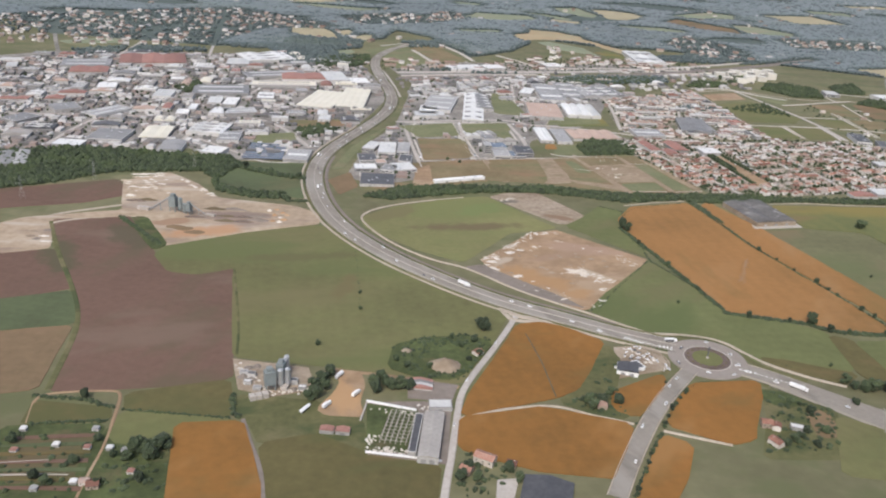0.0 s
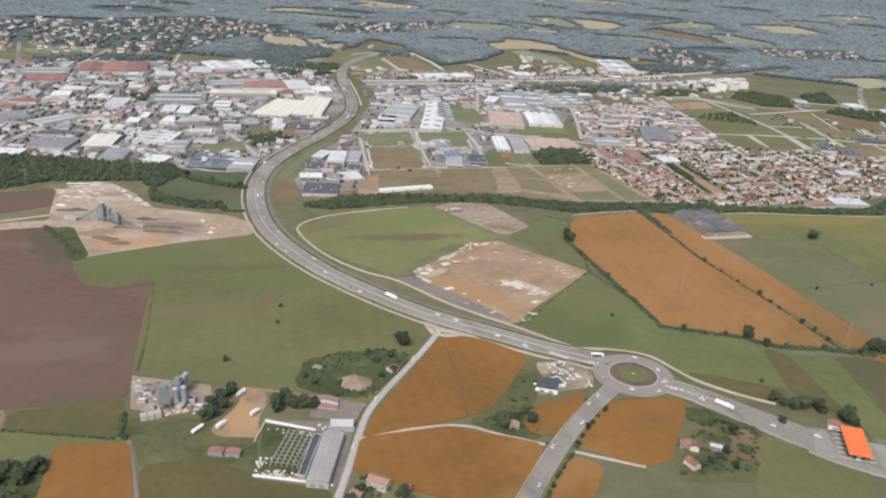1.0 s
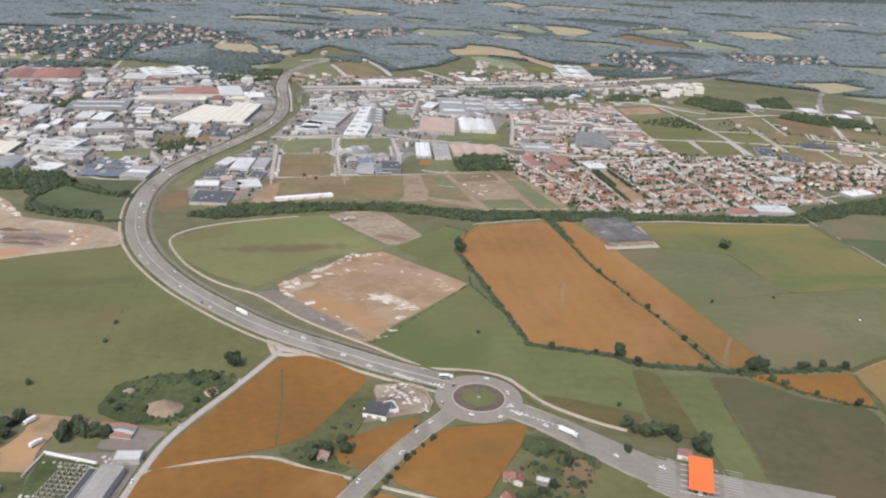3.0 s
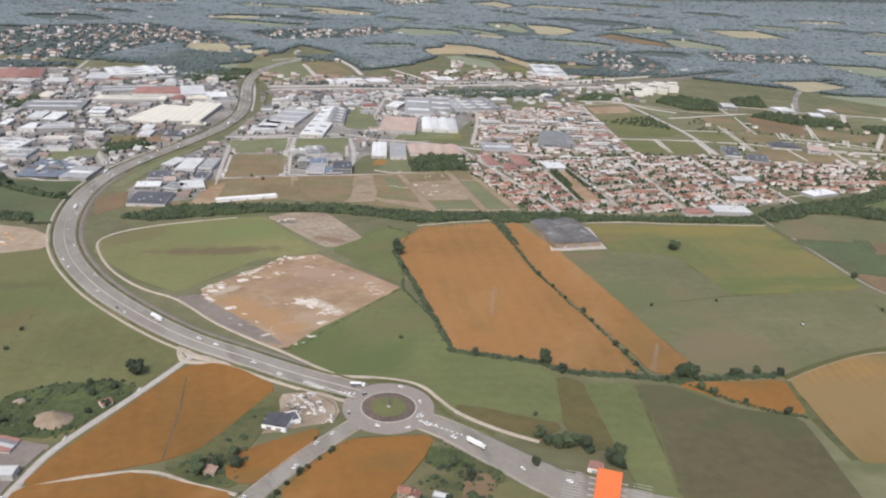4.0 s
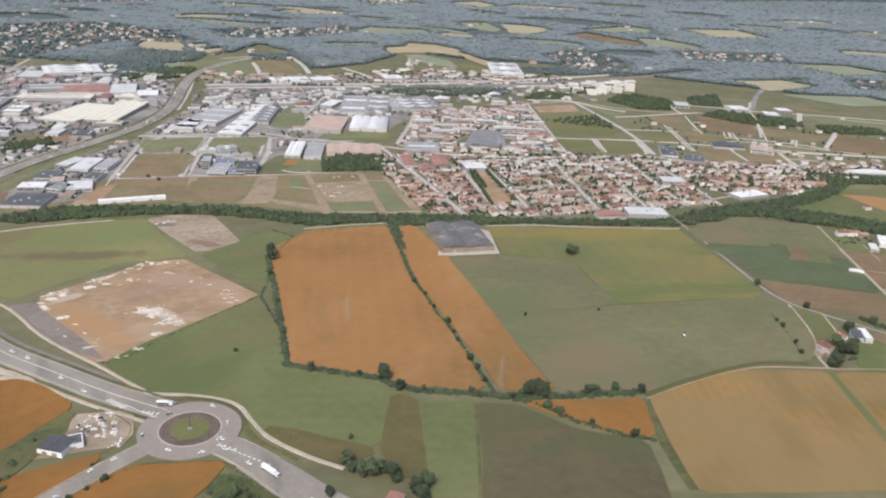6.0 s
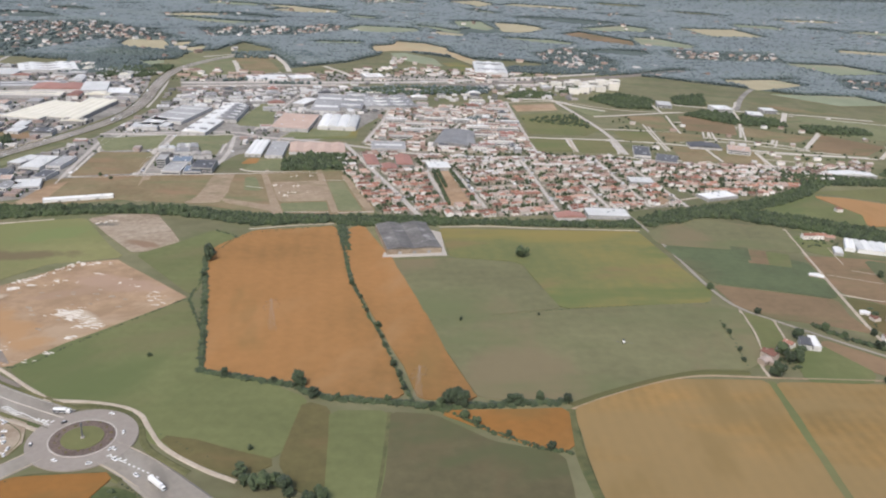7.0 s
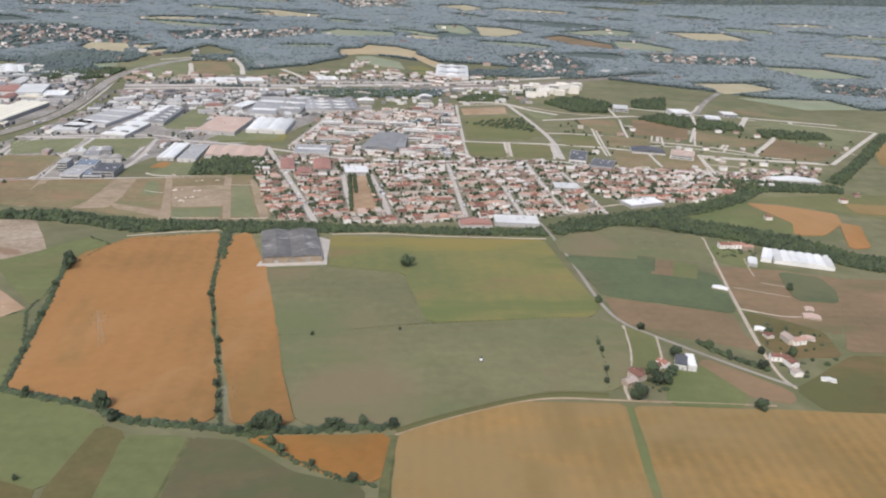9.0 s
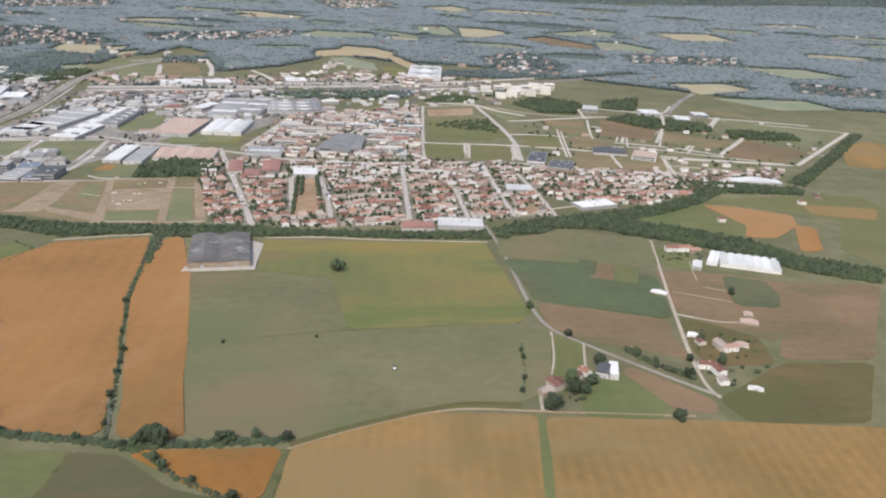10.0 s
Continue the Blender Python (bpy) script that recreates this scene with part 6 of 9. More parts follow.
trees_at([(194.4, 291.1), (197.6, 293), (200.3, 289.8), (190.4, 290.9), (208.5, 284.5), (211.8, 286.6), (209.9, 280.8)], 4.4, "dark tree behind the toll plaza")
trees_at([(184.6, 297.3), (186.9, 293.5), (181.1, 280), (208.6, 282), (211.3, 280.4)], 3.6, "tree behind the toll plaza")
trees_at([(143.2, 251.2), (146.6, 254.5), (150.2, 257.8), (151.8, 278), (151.4, 248.8), (138.8, 248), (158.3, 258.4), (157.9, 271.4)], 3.0, "garden tree near the roundabout")
trees_at([(130, 370.3)], 1.5, "small bush in the meadow")
trees_at([(184.4, 311.1)], 1.4, "small bush in the meadow")
trees_at([(255.9, 417), (292.6, 426.6)], 1.3, "small bush at the field edge")


# ---- houses ----
def house_kind(seed, w, d, h, rise, roof_material=TILE, wall_material=PLASTER, hip=False, wing=False):
    """A rendered house with a tiled roof, chimney, door and windows; built once, then copied."""
    thing = base("house", 0, 0, -50, 0, "rendered house with clay tiled roof in the town", "house", "houses of the town")
    blocks = [(0, 0, w, d)] + ([(w * .3, -d * .62, w * .38, d * .5)] if wing else [])
    wall, roof = bmesh.new(), bmesh.new()
    for k, (bx, by, bw, bd) in enumerate(blocks):
        along = k == 0
        ov, th = .25, .12
        hh, rr = (h, rise) if along else (h * .8, rise * .7)
        L, W = (bw, bd) if along else (bd, bw)
        inset = W / 2 if hip and along else 0

        def at(u, v, z):
            return (bx + u, by + v, z) if along else (bx + v, by + u, z)
        v = [wall.verts.new(at(*p)) for p in ((-L / 2, -W / 2, -.2), (L / 2, -W / 2, -.2), (L / 2, W / 2, -.2), (-L / 2, W / 2, -.2),
                                              (-L / 2, -W / 2, hh), (L / 2, -W / 2, hh), (L / 2, W / 2, hh), (-L / 2, W / 2, hh))]
        for f in ((0, 1, 5, 4), (1, 2, 6, 5), (2, 3, 7, 6), (3, 0, 4, 7)):
            wall.faces.new([v[i] for i in f])
        if not inset:
            for s, (i, j) in ((-1, (4, 7)), (1, (5, 6))):
                top = wall.verts.new(at(s * L / 2, 0, hh + rr))
                wall.faces.new((v[i], v[j], top))
        drop = rr * ov / (W / 2)
        lower = []
        for z in (0, th):
            e = [roof.verts.new(at(su * (L / 2 + ov), sv * (W / 2 + ov), hh - drop + z + .01)) for su, sv in ((-1, -1), (1, -1), (1, 1), (-1, 1))]
            r = [roof.verts.new(at(su * (L / 2 + ov - inset), 0, hh + rr + z + .01)) for su in (-1, 1)]
            lower.append((e, r))
        (e0, r0), (e1, r1) = lower
        roof.faces.new((e1[0], e1[1], r1[1], r1[0]))
        roof.faces.new((e1[2], e1[3], r1[0], r1[1]))
        if inset:
            roof.faces.new((e1[1], e1[2], r1[1]))
            roof.faces.new((e1[3], e1[0], r1[0]))
        for i in range(4):
            j = (i + 1) % 4
            if inset or i in (0, 2):
                roof.faces.new((e0[i], e0[j], e1[j], e1[i]))
            else:
                m = 1 if i == 1 else 0
                roof.faces.new((e0[i], r0[m], r1[m], e1[i]))
                roof.faces.new((r0[m], e0[j], e1[j], r1[m]))
    for b in (wall, roof):
        bmesh.ops.recalc_face_normals(b, faces=b.faces)
    wob = part("wall", wall, wall_material, thing)
    part("roof", roof, roof_material, thing)
    bm = bmesh.new()
    box(bm, w * .25, d * .1, h + rise * .5, .4, .4, rise * .8)
    part("chimney", bm, wall_material, thing)
    n = 3 if w > 5.5 else 2
    for k in range(n):
        bm = bmesh.new()
        x = (k + .5) / n * w - w / 2
        box(bm, x, -d / 2, h * .45, .55, .08, .7)
        part("window", bm, GLASSD, thing)
    bm = bmesh.new()
    box(bm, 0, -d / 2, 0, .5, .1, 1.05)
    part("door", bm, BARK, thing)
    return thing


HOUSES = [house_kind(1, 6.0, 4.6, 2.4, 1.0), house_kind(2, 5.0, 4.4, 2.8, .9), house_kind(3, 7.0, 4.8, 2.6, 1.1, wing=True),
          house_kind(4, 5.0, 5.0, 2.8, 1.0, hip=True), house_kind(5, 8.0, 4.6, 3.0, 1.0), house_kind(6, 4.4, 4.0, 1.9, .8)]
BUILT = {}


def occupy(x, y, r):
    """Notes a built-up spot in the cells of 20 m that it comes near to."""
    for i in range(int((x - r - 15) // 20), int((x + r + 15) // 20) + 1):
        for j in range(int((y - r - 15) // 20), int((y + r + 15) // 20) + 1):
            BUILT.setdefault((i, j), []).append((x, y, r))


def free(x, y, r):
    return all((x - a) ** 2 + (y - b) ** 2 > (r + c) ** 2 for a, b, c in BUILT.get((int(x // 20), int(y // 20)), ()))


def house(x, y, turn, kind, label="", scale=1.0):
    ob = copy_thing(HOUSES[kind], pose(x, y, .05, 0, 0, turn))
    ob.scale = (scale, scale, scale)
    occupy(x, y, 2.7 * scale)
    return tagged(ob, label)


# a plain house as one piece for the countless far ones: walls, gables, overhanging roof
HV = [(-.5, -.5, -.1), (.5, -.5, -.1), (.5, .5, -.1), (-.5, .5, -.1), (-.5, -.5, .68), (.5, -.5, .68), (.5, .5, .68), (-.5, .5, .68),
      (-.55, -.57, .64), (.55, -.57, .64), (.55, .57, .64), (-.55, .57, .64), (-.55, 0, 1), (.55, 0, 1)]
HF = [(0, 1, 5, 4), (1, 2, 6, 5), (2, 3, 7, 6), (3, 0, 4, 7), (8, 9, 13, 12), (10, 11, 12, 13), (8, 12, 11, 11), (9, 10, 13, 13)]


def far_houses(places, label):
    faces_w, faces_r = [f for f in HF[:4]], [f for f in HF[4:6]]
    tri = [(8, 12, 11), (9, 10, 13)]
    quads = faces_w + faces_r
    ob = many("far_houses", HV, quads, places, [PLASTER_F, TILE_F], label, "houses", [0, 0, 0, 0, 1, 1])
    return ob


# ---- halls, warehouses and blocks ----
ROOFS = {"white": WHITE, "cream": CREAM, "grey": GREY, "dark": DARKR, "blue": BLUE, "red": REDR, "pink": PINKR, "tile": TILE, "render": RENDERED, "barn": BARN, "fibre": FIBRE}


def hall(corners, high, roof="white", form="flat", label="", name="warehouse", category="warehouse", group="", doors=2, wall_material=None, strips=0, bays=1, glazed=False):
    """A hall on the rectangle that three of its corners give: front left, front right, back left."""
    a, b, c = [Vector(p) for p in corners]
    u, v = b - a, c - a
    if v.length > 1.4 * u.length:
        side = v.normalized()
        u = Vector((side.y, -side.x))
        L, D = max(2.0, (b - a).dot(u)), v.length
    else:
        L = max(2.0, u.length)
        u = u / L
        side = Vector((-u.y, u.x))
        D = max(1.6, v.dot(side))
    mid = a + u * L / 2 + side * D / 2
    thing = base(name, mid.x, mid.y, 0, math.degrees(math.atan2(u.y, u.x)), label or "%s-roofed hall of the industrial estate" % roof, category, group)
    occupy(mid.x, mid.y, .5 * math.hypot(L, D) * .8)
    wm, rm = wall_material or WALLP, ROOFS[roof]
    bm = bmesh.new()
    box(bm, 0, 0, -.2, L, D, high + .2)
    part("wall", bm, wm, thing)
    if form == "flat":
        bm = bmesh.new()
        box(bm, 0, 0, high + .003, L - .3, D - .3, .12)
        part("roof", bm, rm, thing)
        bm = bmesh.new()
        for x, y, sx, sy in ((0, -D / 2 + .1, L + .1, .3), (0, D / 2 - .1, L + .1, .3), (-L / 2 + .1, 0, .3, D - .5), (L / 2 - .1, 0, .3, D - .5)):
            box(bm, x, y, high + .002, sx, sy, .32)
        part("parapet", bm, wm, thing)
        rng = random.Random(int(L * 31 + D * 17))
        for k in range(min(4, int(L * D / 90))):
            bm = bmesh.new()
            box(bm, rng.uniform(-.35, .35) * L, rng.uniform(-.3, .3) * D, high + .12, rng.uniform(.8, 1.8), rng.uniform(.8, 1.4), .6, .06)
            part("roof_unit", bm, STEEL, thing)
    else:
        n = 8 if form == "vault" else 2
        for k in range(bays):
            bm = bmesh.new()
            w = L / bays
            x0 = -L / 2 + k * w
            rise = min(1.6, w * (.16 if form == "vault" else .09))
            prof = []
            for i in range(n + 1):
                s = i / n
                z = math.sin(math.pi * s) ** .8 * rise if form == "vault" else (1 - abs(2 * s - 1)) * rise
                prof.append((x0 + s * w, z))
            lo = [[bm.verts.new((x, y, high + z + o)) for x, z in prof] for y in (-D / 2 - .2, D / 2 + .2) for o in (.003, .15)]
            for i in range(n):
                bm.faces.new((lo[1][i], lo[1][i + 1], lo[3][i + 1], lo[3][i]))
                bm.faces.new((lo[0][i], lo[0][i + 1], lo[1][i + 1], lo[1][i]))
                bm.faces.new((lo[3][i], lo[3][i + 1], lo[2][i + 1], lo[2][i]))
            bm.faces.new(lo[0][::-1])
            bm.faces.new(lo[2])
            bmesh.ops.recalc_face_normals(bm, faces=bm.faces)
            part("roof" if bays == 1 else "roof_bay", bm, rm, thing)
    for k in range(strips):
        bm = bmesh.new()
        y = ((k + .5) / strips - .5) * D
        box(bm, 0, y, high + (.13 if form == "flat" else .2), L * .8, D / strips * .18, .18 if form == "flat" else min(1.6, L / bays * .16) * .75)
        part("skylight", bm, GREY if roof in ("white", "cream") else WHITE, thing)
    for k in range(doors):
        bm = bmesh.new()
        box(bm, ((k + .5) / doors - .5) * L * .8, -D / 2, .05, min(1.9, L / doors * .5), .12, min(2.0, high * .6))
        part("loading_door", bm, GREY, thing)
    if glazed:
        for k in range(max(1, int(high / 1.7))):
            bm = bmesh.new()
            box(bm, 0, -D / 2, .7 + k * 1.7, L * .9, .1, .8)
            part("window_band", bm, GLASSD, thing)
    return thing


# the wide estate beyond the motorway
def estate_hall(pts, h, roof, form, strips, bays):
    hall(pts, h, roof, form, group="halls of the industrial estate", strips=strips, bays=bays)


estate_hall([(-137.3, 763.9), (-101.1, 767.8), (-126.5, 836.8)], 3.4, "cream", "gable", 0, 5)
estate_hall([(-99.5, 768.1), (-71.7, 790.3), (-98.9, 856.2)], 3.4, "cream", "gable", 0, 4)
estate_hall([(-122.4, 887.1), (-100, 900.1), (-138.9, 937.4)], 4.08, "white", "flat", 0, 1)
estate_hall([(-98.6, 887.9), (-75.9, 894.3), (-101.7, 917)], 2.72, "white", "flat", 0, 1)
estate_hall([(-172.4, 886.2), (-124.9, 896.5), (-178.3, 918.5)], 3.4, "red", "gable", 0, 2)
estate_hall([(-212.3, 891.5), (-149.5, 920.3), (-217.7, 921.1)], 2.72, "grey", "flat", 2, 1)
estate_hall([(-182.9, 593.1), (-166.5, 589.9), (-183.1, 611.1)], 2.72, "white", "flat", 0, 1)
estate_hall([(-214.4, 588.6), (-195.9, 585.8), (-217.7, 617.8)], 2.72, "grey", "vault", 0, 1)
estate_hall([(-296.6, 591.7), (-274, 591.3), (-298.6, 608.1)], 2.72, "white", "flat", 0, 1)
estate_hall([(-309.2, 533.9), (-291.9, 545.4), (-321.6, 566.2)], 2.72, "grey", "gable", 0, 2)
estate_hall([(-240.4, 623.6), (-217.9, 621.2), (-244.5, 660)], 2.72, "cream", "gable", 0, 2)
estate_hall([(-209.6, 648.3), (-179.3, 647.3), (-210.5, 679.6)], 2.72, "white", "gable", 3, 2)
estate_hall([(-178.4, 627.5), (-160.6, 627.7), (-181.5, 656.2)], 2.72, "grey", "flat", 2, 1)
estate_hall([(-220.9, 756.2), (-207.5, 754.5), (-224.9, 783.5)], 2.72, "white", "flat", 0, 1)
estate_hall([(-205.9, 752.5), (-192.6, 750.9), (-208.6, 785)], 2.72, "white", "flat", 0, 1)
estate_hall([(-180, 787.1), (-163.9, 791.2), (-183.9, 816.2)], 2.72, "white", "flat", 1, 1)
estate_hall([(-209.1, 716.4), (-195, 717.5), (-209, 739.6)], 2.72, "white", "flat", 0, 1)
estate_hall([(-194, 717.7), (-166.5, 728.7), (-196.9, 737.8)], 2.72, "white", "flat", 2, 1)
estate_hall([(-339.6, 696.6), (-320.8, 710.2), (-345.1, 725.2)], 2.72, "grey", "flat", 0, 1)
estate_hall([(-117, 584.9), (-98.3, 590), (-116.9, 613.7)], 2.38, "grey", "flat", 1, 1)
estate_hall([(-237.2, 710.5), (-226.2, 713.1), (-239.9, 728.1)], 2.04, "white", "flat", 0, 1)
estate_hall([(-279, 772.1), (-260.3, 771.7), (-282.8, 803.9)], 2.72, "white", "flat", 0, 1)
estate_hall([(-109, 715.8), (-98, 718.3), (-109.8, 735.8)], 2.04, "white", "flat", 0, 1)
estate_hall([(-245.9, 794.2), (-192, 805.7), (-251.9, 835.7)], 2.72, "grey", "flat", 2, 1)
estate_hall([(-198.9, 850.4), (-131.4, 863), (-200.6, 871.9)], 2.72, "cream", "flat", 2, 1)
estate_hall([(-397.3, 859.6), (-359.5, 871), (-407.6, 890.8)], 3.4, "red", "gable", 0, 2)
estate_hall([(-421.2, 893.7), (-371.1, 909.5), (-438.5, 933.1)], 3.4, "grey", "flat", 2, 1)
estate_hall([(-367.5, 925.5), (-296.6, 948.3), (-385.6, 983.6)], 3.4, "red", "gable", 0, 3)
estate_hall([(-252.8, 958.5), (-227.7, 966.5), (-258.8, 996.9)], 3.4, "white", "flat", 0, 1)
estate_hall([(-231.9, 985.1), (-178.4, 1015.2), (-241, 1042.2)], 3.4, "white", "gable", 3, 2)
estate_hall([(-342.2, 796.2), (-324.3, 801.1), (-348.9, 820.6)], 2.72, "white", "flat", 0, 1)
estate_hall([(-287.8, 856.5), (-273.1, 857.6), (-288.7, 869.2)], 2.72, "white", "flat", 0, 1)
estate_hall([(-471, 874.8), (-460.5, 878.2), (-482.3, 900)], 2.72, "white", "flat", 0, 1)
estate_hall([(-298.1, 684.7), (-278, 718.2), (-300, 722.2)], 2.72, "grey", "flat", 2, 1)
estate_hall([(-278.3, 612.3), (-249.6, 613), (-284.8, 645.4)], 2.72, "grey", "flat", 0, 1)
estate_hall([(-350.8, 652.2), (-340.2, 674.9), (-359.9, 680.9)], 2.72, "grey", "flat", 0, 1)

# the business park and the halls north of the town
def town_hall_or_block(pts, h, roof, form, strips, bays, what):
    hall(pts, h, roof, form, what + " at the town", "warehouse" if "hall" in what or "shed" in what else "building", "building", strips=strips, bays=bays, glazed="block" in what)


town_hall_or_block([(-16.9, 757.9), (7.7, 758.7), (-16.6, 776.4)], 2.04, "white", "flat", 0, 1, "low white hall")
town_hall_or_block([(35.7, 793.2), (57.3, 798.1), (32.1, 858.8)], 3.06, "grey", "gable", 5, 1, "pale grey hall with roof lights")
town_hall_or_block([(91.8, 772.4), (125.7, 782.1), (92.8, 834.6)], 3.06, "pink", "flat", 0, 1, "tan flat-roofed hall")
town_hall_or_block([(131.6, 785.7), (165.2, 793), (130.1, 835.4)], 3.06, "white", "vault", 0, 4, "white hall with barrel vaults")
town_hall_or_block([(113.3, 853.1), (140.5, 871.1), (109.5, 937.9)], 3.06, "grey", "flat", 2, 1, "grey factory hall")
town_hall_or_block([(165, 882.9), (216.3, 895.5), (166.5, 933)], 3.06, "grey", "gable", 3, 3, "long grey factory hall")
town_hall_or_block([(90.4, 883.9), (107, 894.1), (99.1, 917.2)], 2.72, "white", "flat", 0, 1, "white hall")
town_hall_or_block([(137.7, 870.4), (161.5, 882), (136.7, 952)], 3.06, "grey", "gable", 3, 2, "grey factory hall")
town_hall_or_block([(-53.4, 536.1), (-28.9, 537.5), (-59.4, 561.4)], 2.04, "dark", "flat", 0, 1, "dark flat-roofed shed with white edge")
town_hall_or_block([(92.4, 682.2), (104.7, 684.5), (89.8, 727.4)], 2.38, "white", "vault", 0, 3, "white vaulted sheds")
town_hall_or_block([(107.7, 681.5), (121, 684), (104.8, 726.4)], 2.38, "grey", "flat", 0, 1, "grey hall")
town_hall_or_block([(123.7, 695.4), (167.1, 701.8), (124.9, 726.4)], 2.38, "pink", "gable", 0, 4, "long pinkish sheds")
town_hall_or_block([(235.3, 745.7), (266.2, 756), (243.5, 800.5)], 3.06, "grey", "gable", 0, 1, "grey sports hall")
town_hall_or_block([(-46.6, 615.2), (-32.5, 621.2), (-47.2, 647.9)], 3, "white", "flat", 0, 1, "white modern office block")
town_hall_or_block([(-60.4, 627.3), (-49.5, 629.5), (-55.4, 649.5)], 2.6, "white", "flat", 0, 1, "white office block")
town_hall_or_block([(-31.6, 622.8), (-21.6, 624.8), (-31.7, 650.7)], 2.6, "grey", "flat", 0, 1, "grey office block")
town_hall_or_block([(-58.9, 592.6), (-45.1, 595.2), (-58.1, 611.8)], 2.4, "dark", "flat", 0, 1, "dark-roofed office block")
town_hall_or_block([(-60.2, 570.6), (-43.5, 573.6), (-59.8, 584)], 2.2, "white", "flat", 0, 1, "low white office block")
town_hall_or_block([(-28.9, 571.9), (-13.7, 577.5), (-25.6, 593.3)], 2.2, "white", "flat", 0, 1, "low white office block")
town_hall_or_block([(-41.7, 572.5), (-31.3, 570), (-41, 587.4)], 2.2, "grey", "flat", 0, 1, "low grey office block")
town_hall_or_block([(-28.9, 596.6), (-18.9, 600), (-28.4, 614.2)], 2.4, "dark", "flat", 0, 1, "dark-roofed office block")
town_hall_or_block([(-18.1, 761.4), (-0.6, 765.5), (-16.3, 796.7)], 2.72, "white", "flat", 0, 1, "white hall")
town_hall_or_block([(24.3, 743.2), (45, 747.9), (29.5, 866.9)], 2.72, "white", "gable", 6, 1, "long white hall with roof lights")
town_hall_or_block([(-15.9, 781.5), (15.1, 789), (-7.3, 848.4)], 2.72, "grey", "flat", 3, 1, "grey hall with roof lights")
town_hall_or_block([(-20.5, 749), (1.1, 751.7), (-19.5, 768.3)], 2.72, "white", "flat", 0, 1, "white hall")
town_hall_or_block([(16.8, 1008.4), (60.2, 1022.3), (8.9, 1038.8)], 2.72, "white", "flat", 0, 1, "white hall by the railway")
town_hall_or_block([(64.3, 1027.8), (88.4, 1039.7), (60.7, 1051.7)], 2.72, "white", "flat", 0, 1, "white hall by the railway")
town_hall_or_block([(144.9, 1066.6), (168, 1074.2), (143.2, 1092.5)], 2.72, "white", "flat", 0, 1, "white hall by the railway")
town_hall_or_block([(280.5, 1139.2), (323, 1144.1), (279, 1237.3)], 4.08, "white", "gable", 2, 3, "pale factory under the woods")
town_hall_or_block([(233.8, 667.5), (250.6, 670.8), (230.5, 684.1)], 2.72, "white", "flat", 0, 1, "white town hall with arcade")
town_hall_or_block([(338.7, 573.3), (366.2, 574.7), (336.6, 589.3)], 2.38, "white", "flat", 0, 1, "bright white flat-roofed hall at the town's edge")
town_hall_or_block([(317.9, 566.8), (337.3, 570), (321.3, 576.8)], 2.04, "red", "gable", 0, 1, "red-roofed shed beside the white hall")
town_hall_or_block([(187.1, 668.7), (197.1, 670.7), (180.9, 696.8)], 2.38, "red", "gable", 0, 1, "red-roofed school wing")
town_hall_or_block([(209.6, 673.2), (222.1, 675.7), (205.2, 701.9)], 2.38, "red", "gable", 0, 1, "red-roofed school wing")
town_hall_or_block([(200.3, 660.4), (211.1, 662.5), (197.7, 675.3)], 2.04, "red", "gable", 0, 1, "red-roofed school wing")
town_hall_or_block([(249.1, 750.3), (270.7, 763.1), (248, 796.1)], 2.72, "grey", "gable", 0, 2, "grey market hall")
town_hall_or_block([(185.8, 717.6), (213.7, 720), (182.1, 743.3)], 2.72, "grey", "flat", 1, 1, "grey workshop hall")
town_hall_or_block([(188.8, 830.8), (208.8, 832.8), (188.8, 836.3)], 3.2, "white", "flat", 0, 1, "long pale terrace block")
town_hall_or_block([(207.4, 819.6), (231.4, 821.6), (207.4, 825.1)], 3.2, "tile", "flat", 0, 1, "long pale terrace block")
town_hall_or_block([(224.4, 842.6), (244.4, 844.6), (224.4, 848.1)], 3.2, "render", "flat", 0, 1, "long pale terrace block")
town_hall_or_block([(205.8, 791.7), (227.8, 793.7), (205.8, 797.2)], 3.2, "white", "flat", 0, 1, "long pale terrace block")
town_hall_or_block([(226.1, 804.8), (244.1, 806.8), (226.1, 810.3)], 3.2, "pink", "flat", 0, 1, "long pale terrace block")
town_hall_or_block([(263.8, 817.0), (285.8, 819.0), (263.8, 822.5)], 3.2, "white", "flat", 0, 1, "long pale terrace block")
town_hall_or_block([(263.2, 787.6), (287.2, 789.6), (263.2, 793.1)], 3.2, "tile", "flat", 0, 1, "long pale terrace block")
town_hall_or_block([(281.8, 758.9), (303.8, 760.9), (281.8, 764.4)], 3.2, "render", "flat", 0, 1, "long pale terrace block")
town_hall_or_block([(297.5, 845.0), (315.5, 847.0), (297.5, 850.5)], 3.2, "white", "flat", 0, 1, "long pale terrace block")
town_hall_or_block([(286.5, 908.2), (308.5, 910.2), (286.5, 913.7)], 3.2, "pink", "flat", 0, 1, "long pale terrace block")
town_hall_or_block([(249.6, 841.8), (267.6, 843.8), (249.6, 847.3)], 3.2, "white", "flat", 0, 1, "long pale terrace block")
town_hall_or_block([(196.2, 767.2), (220.2, 769.2), (196.2, 772.7)], 3.2, "tile", "flat", 0, 1, "long pale terrace block")
town_hall_or_block([(291.7, 812.5), (311.7, 814.5), (291.7, 818.0)], 3.2, "render", "flat", 0, 1, "long pale terrace block")
town_hall_or_block([(477.8, 974.1), (493.7, 972), (481.5, 998.1)], 3.4, "white", "flat", 0, 1, "white block")
town_hall_or_block([(539.3, 961.8), (559.3, 964), (544.5, 985.3)], 4.08, "white", "flat", 0, 1, "white block")
town_hall_or_block([(567.1, 939.2), (582.7, 937.4), (572, 958.2)], 4.08, "white", "flat", 0, 1, "white block")
